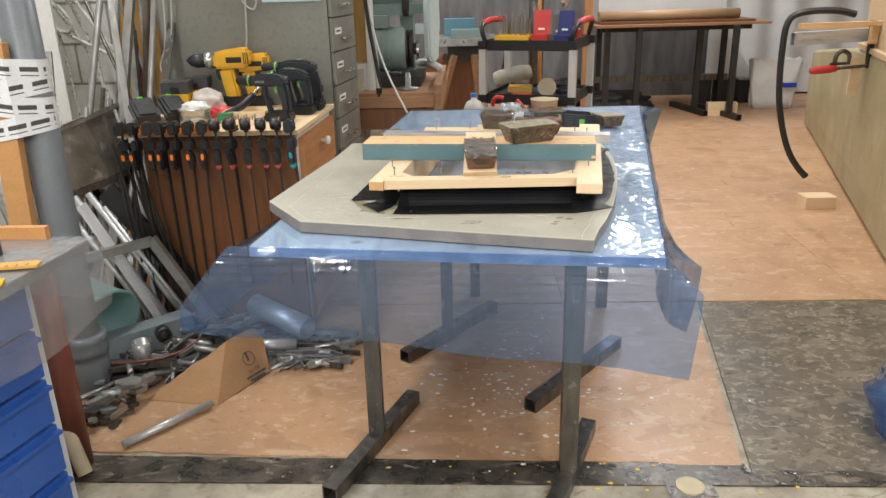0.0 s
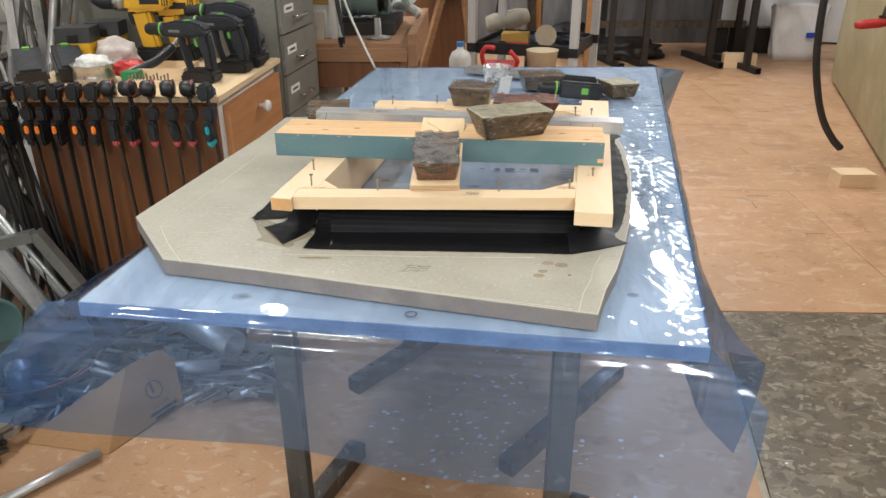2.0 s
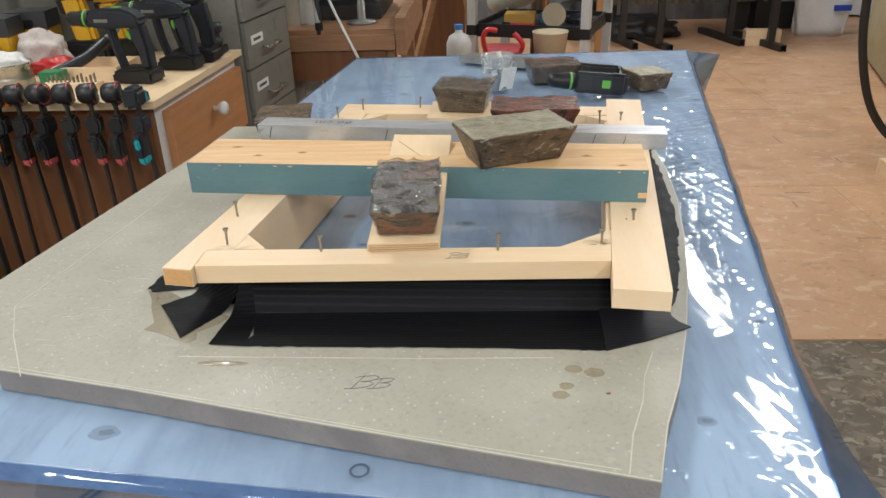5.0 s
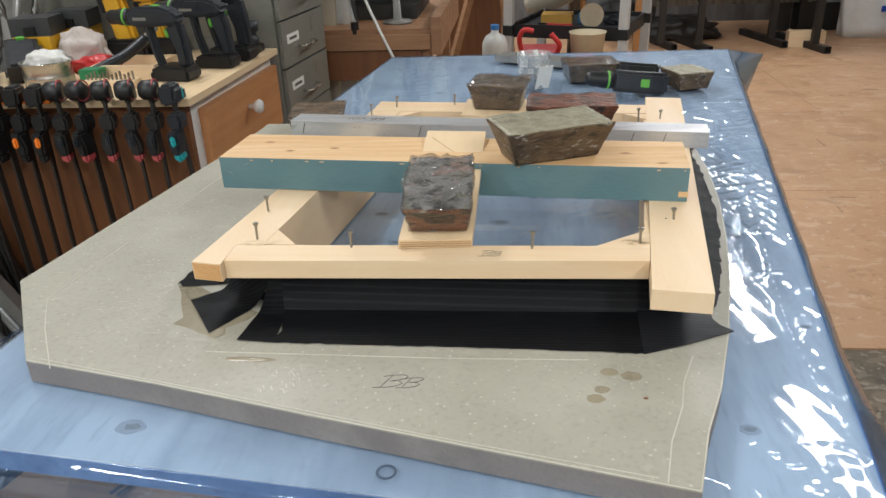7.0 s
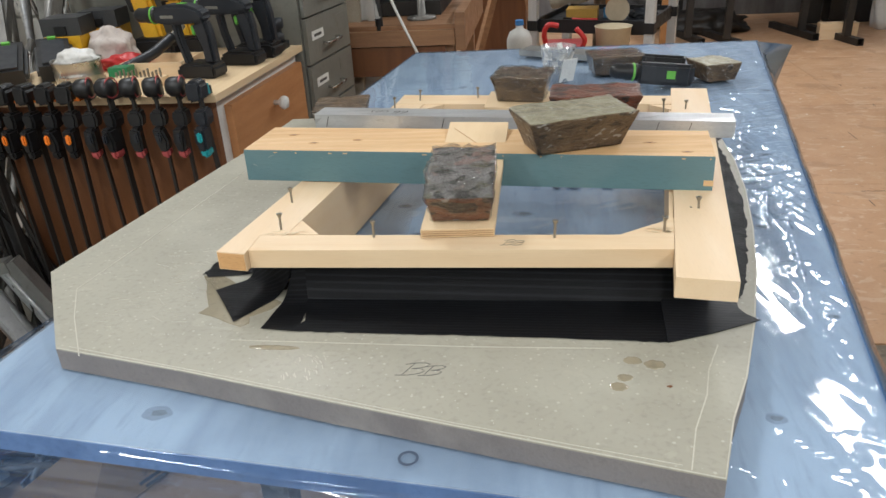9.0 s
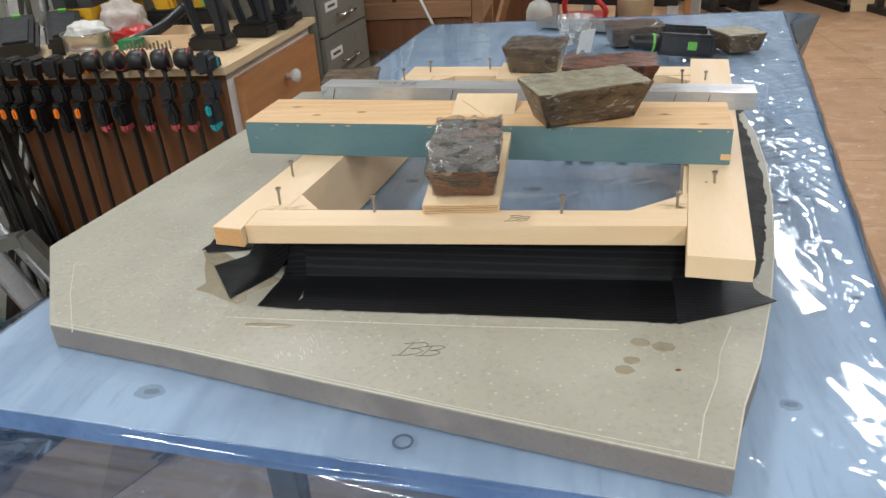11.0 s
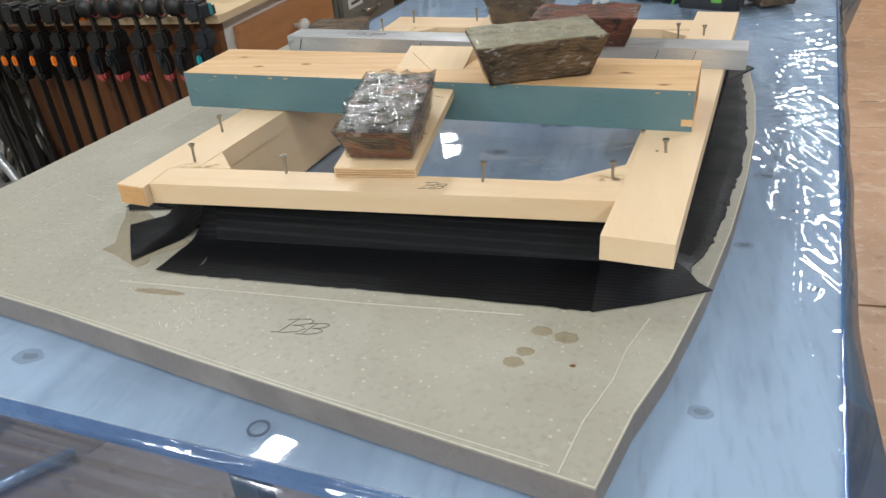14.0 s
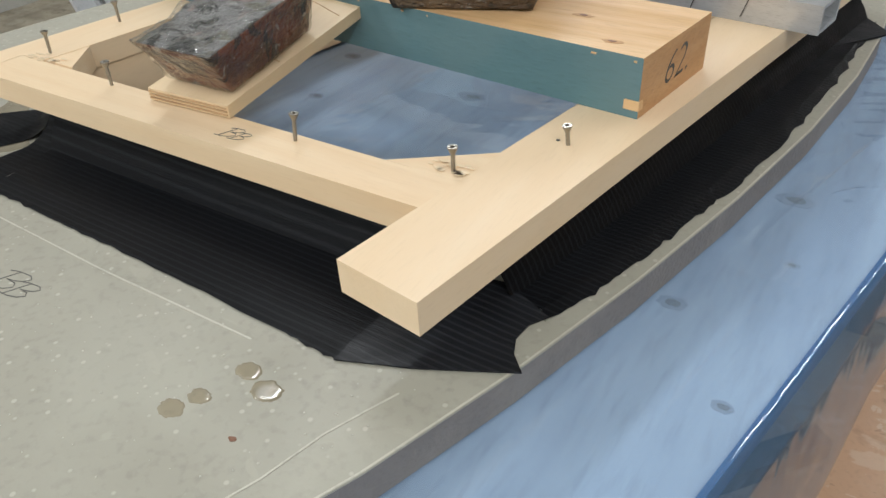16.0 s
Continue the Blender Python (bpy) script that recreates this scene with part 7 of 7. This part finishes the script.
prof = thing("box_profile", "pale aluminium box profile leaning against the wall", "metal profile", "", (-1.42, 3.88, 0))
part("profile", hollow_bar((-1.42, 3.88, 0.02), (-1.339, 3.88, 1.09), 0.038, 0.03), ALU_DULL, prof)
dk = thing("black_plank", "matt black plank leaning in the scrap corner", "plank", "", (-0.80, 2.98, 0))
part("plank", bar((-0.735, 2.985, 0.03), (-1.165, 3.06, 0.565), 0.012, 0.085, None, 0.002), BLACK, dk)
for k, (a, b, r) in enumerate((((-0.86, 2.97, 0.02), (-1.22, 3.03, 0.56), 0.012), ((-0.93, 2.965, 0.02), (-1.27, 3.02, 0.55), 0.014), ((-0.99, 2.96, 0.02), (-1.29, 3.0, 0.50), 0.010), ((-0.83, 2.955, 0.02), (-1.15, 2.99, 0.52), 0.008))):
    t = thing("scrap_bar", "shiny steel tube leaning in the scrap corner", "metal bar", "leaning metal bars", a)
    part("rod", rod(a, b, r, None, 14), ALU, t, "", True)
ow = thing("ochre_board", "ochre-stained wooden board against the block wall", "board", "", (-1.5, 4.3, 0))
part("board", blk(-1.62, -1.30, 4.31, 4.346, 0.0, 2.2), OCHRE, ow)
wboard = thing("white_board", "white-faced panel leaning against the wall", "panel", "", (-1.9, 3.9, 0))
part("panel", prism([(-2.05, 3.8), (-1.70, 3.9), (-1.71, 3.93), (-2.06, 3.83)], 0.0, 1.7), WHITE, wboard)
for i, pts in enumerate([[(-2.05, 4.2, 1.5), (-1.93, 4.2, 1.22), (-1.85, 4.2, 1.06), (-1.825, 4.2, 0.73), (-1.82, 4.2, 0.5)], [(-2.0, 4.2, 1.5), (-1.86, 4.2, 1.22), (-1.73, 4.2, 1.0), (-1.65, 4.2, 0.73), (-1.62, 4.2, 0.5)], [(-1.87, 4.2, 1.5), (-1.77, 4.2, 1.22), (-1.69, 4.2, 0.98), (-1.665, 4.2, 0.73), (-1.66, 4.2, 0.5)], [(-1.93, 4.18, 1.2), (-1.86, 4.18, 1.10), (-1.70, 4.18, 1.01), (-1.555, 4.18, 0.933)], [(-1.85, 4.18, 1.45), (-1.73, 4.18, 1.22), (-1.565, 4.18, 0.96)], [(-1.90, 4.17, 1.19), (-1.84, 4.16, 1.09), (-1.78, 4.16, 1.07), (-1.76, 4.16, 1.12), (-1.81, 4.16, 1.2)]]):
    t = thing("rope", "flecked white and grey rope hanging on the wall", "rope", "hanging ropes", pts[0])
    part("rope", sweep(pts, 0.009), ROPE, t, smooth=True)

# scrap metal pile and torn box
box_t = thing("cardboard_box", "torn brown cardboard box with a printed ring mark", "cardboard box", "", (-0.66, 2.6, 0))
pts = [(-0.882, 2.528, 0.002), (-0.638, 2.489, 0.002), (-0.523, 2.704, 0.008), (-0.545, 2.738, 0.118), (-0.572, 2.742, 0.150), (-0.592, 2.737, 0.150), (-0.658, 2.692, 0.128), (-0.717, 2.651, 0.09), (-0.755, 2.635, 0.075), (-0.794, 2.609, 0.05)]
bm = B()
vs = [bm.verts.new(p) for p in pts]
bm.faces.new((vs[0], vs[1], vs[6], vs[7], vs[8], vs[9]))
bm.faces.new((vs[1], vs[2], vs[3], vs[4], vs[5], vs[6]))
bmesh.ops.triangulate(bm, faces=bm.faces[:])
bmesh.ops.solidify(bm, geom=bm.faces[:], thickness=0.004)
part("torn_side", bm, CARDBOARD, box_t)
part("base", prism([(-0.87, 2.54), (-0.64, 2.50), (-0.54, 2.70), (-0.78, 2.76)], 0.0, 0.003), CARDBOARD, box_t)
nn = (Vector(pts[2]) - Vector(pts[1])).cross(Vector(pts[5]) - Vector(pts[1])).normalized()
side = Vector((0, 0, 1)).cross(nn).normalized()
upv = nn.cross(side)
mm = Matrix((side, upv, nn)).transposed().to_4x4()
mm.translation = Vector(pts[1]).lerp(Vector(pts[2]), 0.42).lerp(Vector(pts[4]), 0.50) + nn * 0.006
part("ring_mark", lathe([(0.022, 0), (0.025, 0), (0.025, 0.001), (0.022, 0.001)], mm, None, 28), PENCIL, box_t, "black printed ring")
part("bar_mark", box((0.008, 0.03, 0.001), mm @ pose(-0.004, 0.008, 0)), PENCIL, box_t)
lettering("print", "SILVER", 0.018, mm @ pose(0.0, -0.042, 0.0006), PENCIL, box_t, "black printed word")
for k in range(2):
    part("print_line", box((0.085 - 0.02 * k, 0.008, 0.0008), mm @ pose(0.0, -0.058 - 0.012 * k, 0)), PENCIL, box_t, "illegible printed line")

mark = tops()
# named pieces of the pile
def scrap(name, label, cat, bm, mat, at, smooth=False):
    t = thing(name, label, cat, "scrap metal", at)
    part("piece", bm, mat, t, smooth=smooth)
    return t


scrap("metal_tube", "wide bright aluminium tube on the scrap pile", "tube", pipe((-0.635, 3.03, 0.125), (-0.41, 2.90, 0.085), 0.043, 0.003, None, 28), ALU, (-0.5, 2.95, 0.06), True)
scrap("metal_channel", "blue-grey painted box section on the scrap pile", "box section", bar((-1.07, 2.72, 0.10), (-0.85, 2.93, 0.10), 0.075, 0.09, None, 0.004), material("bluegrey_paint", (0.20, 0.24, 0.26), 0.5, second=(0.30, 0.32, 0.32), scale=9), (-0.96, 2.83, 0.03))
scrap("metal_tube", "long bright tube lying at the edge of the pile", "tube", pipe((-0.83, 2.29, 0.014), (-0.64, 2.505, 0.02), 0.012, 0.002), ALU, (-0.73, 2.4, 0), True)
scrap("metal_tube", "short aluminium tube standing in the pile", "tube", pipe((-0.93, 2.70, 0.05), (-0.93, 2.70, 0.14), 0.033, 0.003, None, 24), ALU_DULL, (-0.93, 2.7, 0.05), True)
scrap("metal_tube", "dark pipe elbow on the scrap pile", "tube", pipe((-0.885, 2.77, 0.14), (-0.855, 2.72, 0.15), 0.026, 0.004, None, 20), IRON, (-0.87, 2.75, 0.1), True)
scrap("metal_tube", "aluminium tube poking out of the box", "tube", pipe((-0.62, 2.80, 0.07), (-0.44, 2.84, 0.055), 0.02, 0.002), ALU, (-0.5, 2.8, 0.03), True)
scrap("perforated_strip", "perforated steel strip lying on the pile", "metal strip", bar((-0.50, 2.79, 0.03), (-0.24, 2.79, 0.015), 0.006, 0.03), ALU_DULL, (-0.37, 2.79, 0.01))
scrap("flat_bar", "dull flat aluminium bar on the pile", "metal bar", bar((-0.55, 2.98, 0.04), (-0.24, 2.95, 0.03), 0.02, 0.04), ALU_DULL, (-0.4, 2.96, 0.02))
scrap("copper_wire", "thin brown wire across the pile", "wire", sweep([(-1.0, 2.62, 0.10), (-0.88, 2.60, 0.12), (-0.78, 2.64, 0.13), (-0.73, 2.70, 0.15)], 0.004), REDBROWN, (-0.9, 2.62, 0.05), True)
rg = random.Random(12)
for i in range(270):
    u, v = rg.random(), rg.random()
    x = -1.06 + 0.76 * u
    front_line = 2.36 if x < -0.90 else (2.68 if x < -0.72 else (2.80 if x < -0.55 else 2.76))
    y = front_line + v * (3.08 - front_line) * (1 - 0.35 * u)
    lift = 0.008 + 0.10 * max(0, 1 - abs(u - 0.25) * 2.0) * rg.random() * min(1, v * 2 + 0.2)
    length = rg.uniform(0.05, 0.26) * (0.6 if v < 0.2 else 1)
    turn = rg.gauss(15, 45)
    tilt = rg.uniform(-8, 8)
    a = pose(x, y, lift + 0.012, 0, 90 + tilt, turn)
    kind = i % 6
    w = rg.uniform(0.010, 0.028)
    if kind == 0:
        scrap("metal_tube", "short offcut of aluminium tube in the scrap pile", "tube", pipe(a @ Vector((0, 0, -length / 2)), a @ Vector((0, 0, length / 2)), w * 0.5, 0.002), ALU_DULL, (x, y, lift), True)
    elif kind in (1, 4):
        scrap("box_section", "short offcut of grey box section in the scrap pile", "box section", hollow_bar(a @ Vector((0, 0, -length / 2)), a @ Vector((0, 0, length / 2)), w, w), ALU_DULL if kind == 1 else STEEL, (x, y, lift))
    elif kind == 2:
        scrap("flat_bar", "short offcut of flat bar in the scrap pile", "metal bar", bar(a @ Vector((0, 0, -length / 2)), a @ Vector((0, 0, length / 2)), 0.005, w * 1.3), ALU_DULL, (x, y, lift))
    elif kind == 3:
        scrap("round_bar", "short offcut of dark round bar in the scrap pile", "metal bar", rod(a @ Vector((0, 0, -length / 2)), a @ Vector((0, 0, length / 2)), w * 0.35), STEEL, (x, y, lift), True)
    else:
        scrap("metal_offcut", "irregular grey metal offcut in the scrap pile", "offcut", prism(blob(x, y, w * 1.5, w * 1.1, 7, 0.35, i), lift, lift + w * 0.6), ALU_DULL, (x, y, lift))

# Added dark filler under the pile; stands in for shade between the pieces.
bm = B()
for i in range(650):
    u, v = rg.random(), rg.random()
    x = -1.06 + 0.74 * u
    front_line = 2.40 if x < -0.90 else (2.72 if x < -0.72 else 2.83)
    s = rg.uniform(0.006, 0.018)
    box((s * rg.uniform(1, 4), s, s * 0.7), pose(x, front_line + v * (3.06 - front_line) * (1 - 0.3 * u), 0.001 + 0.02 * rg.random() * v, 0, rg.uniform(-20, 20), rg.uniform(0, 180)), bm)
gap_fill = thing("scrap_gap_fill", "added dark filler bits standing in for shade between the scrap", "metal scrap", "", (-0.7, 2.8, 0), "stuff")
part("piece", bm, STEEL, gap_fill)
shift_new(mark, pose(-0.01, -0.03, 0))

# ---- floor coverings ----
wet = part("floor_patch", prism([(0.92, 2.13), (1.10, 3.272), (5.1, 3.255), (5.1, 2.1)], -0.0058, -0.0012), WET, floor, "dark damp concrete patch")
part("floor_patch", prism([(-3.0, 2.13), (5.1, 2.06), (5.1, 2.13), (0.92, 2.16), (0.912, 2.19), (-0.9, 2.23), (-3.0, 2.24)], -0.0055, -0.001), TAR, floor, "black tar strip")
EDGE = [(-1.9, 2.252), (-0.895, 2.250), (-0.4, 2.228), (-0.043, 2.216), (0.45, 2.200), (0.906, 2.182)]
r = random.Random(3)
front = []
for a, b in zip(EDGE, EDGE[1:]):
    for k in range(8):
        x, y = lerp(a, b, k / 8)
        front.append((x, y + r.uniform(-0.006, 0.006)))
part("board", prism(front + [EDGE[-1], (1.083, 3.268), (-1.9, 3.268)], -0.0055, 0.0), HARDBOARD, floor, "orange-brown hardboard sheet")
for x0, x1, y0, y1 in ((-1.9, 0.55, 3.274, 4.48), (0.554, 1.79, 3.28, 4.48), (1.794, 3.02, 3.276, 4.48), (3.024, 5.1, 3.28, 4.48), (-0.4, 1.19, 4.486, 5.70), (1.194, 2.41, 4.484, 5.70), (2.414, 5.1, 4.486, 5.70), (-0.8, 0.78, 5.704, 6.92), (0.784, 2.0, 5.706, 6.92), (2.004, 5.1, 5.704, 6.92), (-0.8, 1.39, 6.924, 8.94), (1.394, 2.62, 6.926, 8.94), (2.624, 5.1, 6.924, 8.94)):
    x0, x1, y0, y1 = x0 - 0.0012, x1 + 0.0012, y0 - 0.0012, y1 + 0.0012
    part("board", prism([(x0, y0), (x1, y0), (x1, y1), (x0, y1)], -0.0055, 0.0), HARDBOARD, floor, "orange-brown hardboard sheet")
bm, by = B(), B()
rg = random.Random(6)
for i in range(230):
    near = i % 3 < 2
    x, y = (rg.gauss(0.32, 0.16), rg.gauss(2.55, 0.22)) if near else (rg.uniform(-0.6, 3.0), rg.uniform(2.25, 6.5))
    k = rg.uniform(0.0025, 0.008 if near else 0.006)
    if y > 2.22:
        prism(blob(x, y, k, k * rg.uniform(0.4, 1), 7, 0.4, i), 0.0002, 0.0012, bm)
for i in range(60):
    x, y, k = rg.gauss(0.42, 0.3), rg.uniform(1.9, 2.2), rg.uniform(0.003, 0.007)
    prism(blob(x, y, k, k * 0.7, 7, 0.4, i + 500), -0.001, 0.0004, by if i % 3 else bm)
tagged(part("paint_flakes", bm, FLAKE), "scattered white paint flakes on the floor", "flakes", "", "stuff")
tagged(part("yellow_flakes", by, FLAKE_Y), "scattered yellow paint flakes on the floor", "flakes", "", "stuff")
drain = thing("floor_plate", "round brass floor plate in a dark square", "floor plate", "", (0.81, 2.235, 0))
part("square", box((0.12, 0.09, 0.002), pose(0.74, 2.09, -0.0008, 0, 0, 3)), TAR, drain)
part("disc", lathe([(0, 0), (0.038, 0), (0.036, 0.003), (0, 0.003)], pose(0.74, 2.09, 0.0013), None, 24), plain("dull_brass", (0.34, 0.28, 0.16), 0.4, 0.3), drain)
stapl = B()
for i in range(26):
    x, y, a = rg.uniform(1.2, 3.0), rg.uniform(2.5, 6.2), rg.choice((0, 0, 90, 20))
    box((rg.uniform(0.04, 0.12), 0.0025, 0.0006), pose(x, y, 0.0001, 0, 0, a), stapl)
tagged(part("pen_marks", stapl, PENCIL), "dark drawn layout marks on the hardboard floor", "floor marks", "", "stuff")
# staple lines and print under the film
for k, (x, y, w, h) in enumerate([(0.398, 2.587, 0.018, 0.022), (0.372, 2.588, 0.012, 0.006), (0.345, 2.588, 0.022, 0.020), (0.318, 2.588, 0.012, 0.022), (0.285, 2.59, 0.010, 0.008), (0.470, 2.572, 0.03, 0.004), (0.470, 2.590, 0.03, 0.004), (0.484, 2.581, 0.004, 0.02)]):
    part("print_bar", box((w, h * 0.55, 0.0004), pose(x, y, TOP + 0.0052, 0, 0, -6)), PRINT, table, "faint dark printed mark")
part("ring_mark", lathe([(0.0068, 0), (0.0090, 0), (0.0090, 0.0005), (0.0068, 0.0005)], pose(0.179, 1.944, TOP + 0.0052), None, 20), PRINT, table, "faint dark printed ring")

# wall blocks in courses
blocks = bpy.data.meshes.new("block")
bm = box((0.386, 0.02, 0.186), None, None, 0.004, 1)
bm.to_mesh(blocks)
bm.free()
blocks.materials.append(WALL_WHITE)
for row in range(12):
    for k in range(5):
        x = -2.85 + k * 0.4 + (0.2 if row % 2 else 0)
        if x < -1.0:
            ob = new("block", blocks)
            ob.parent = wall_p
            ob.location = (x, 4.345, 0.007 + row * 0.2)
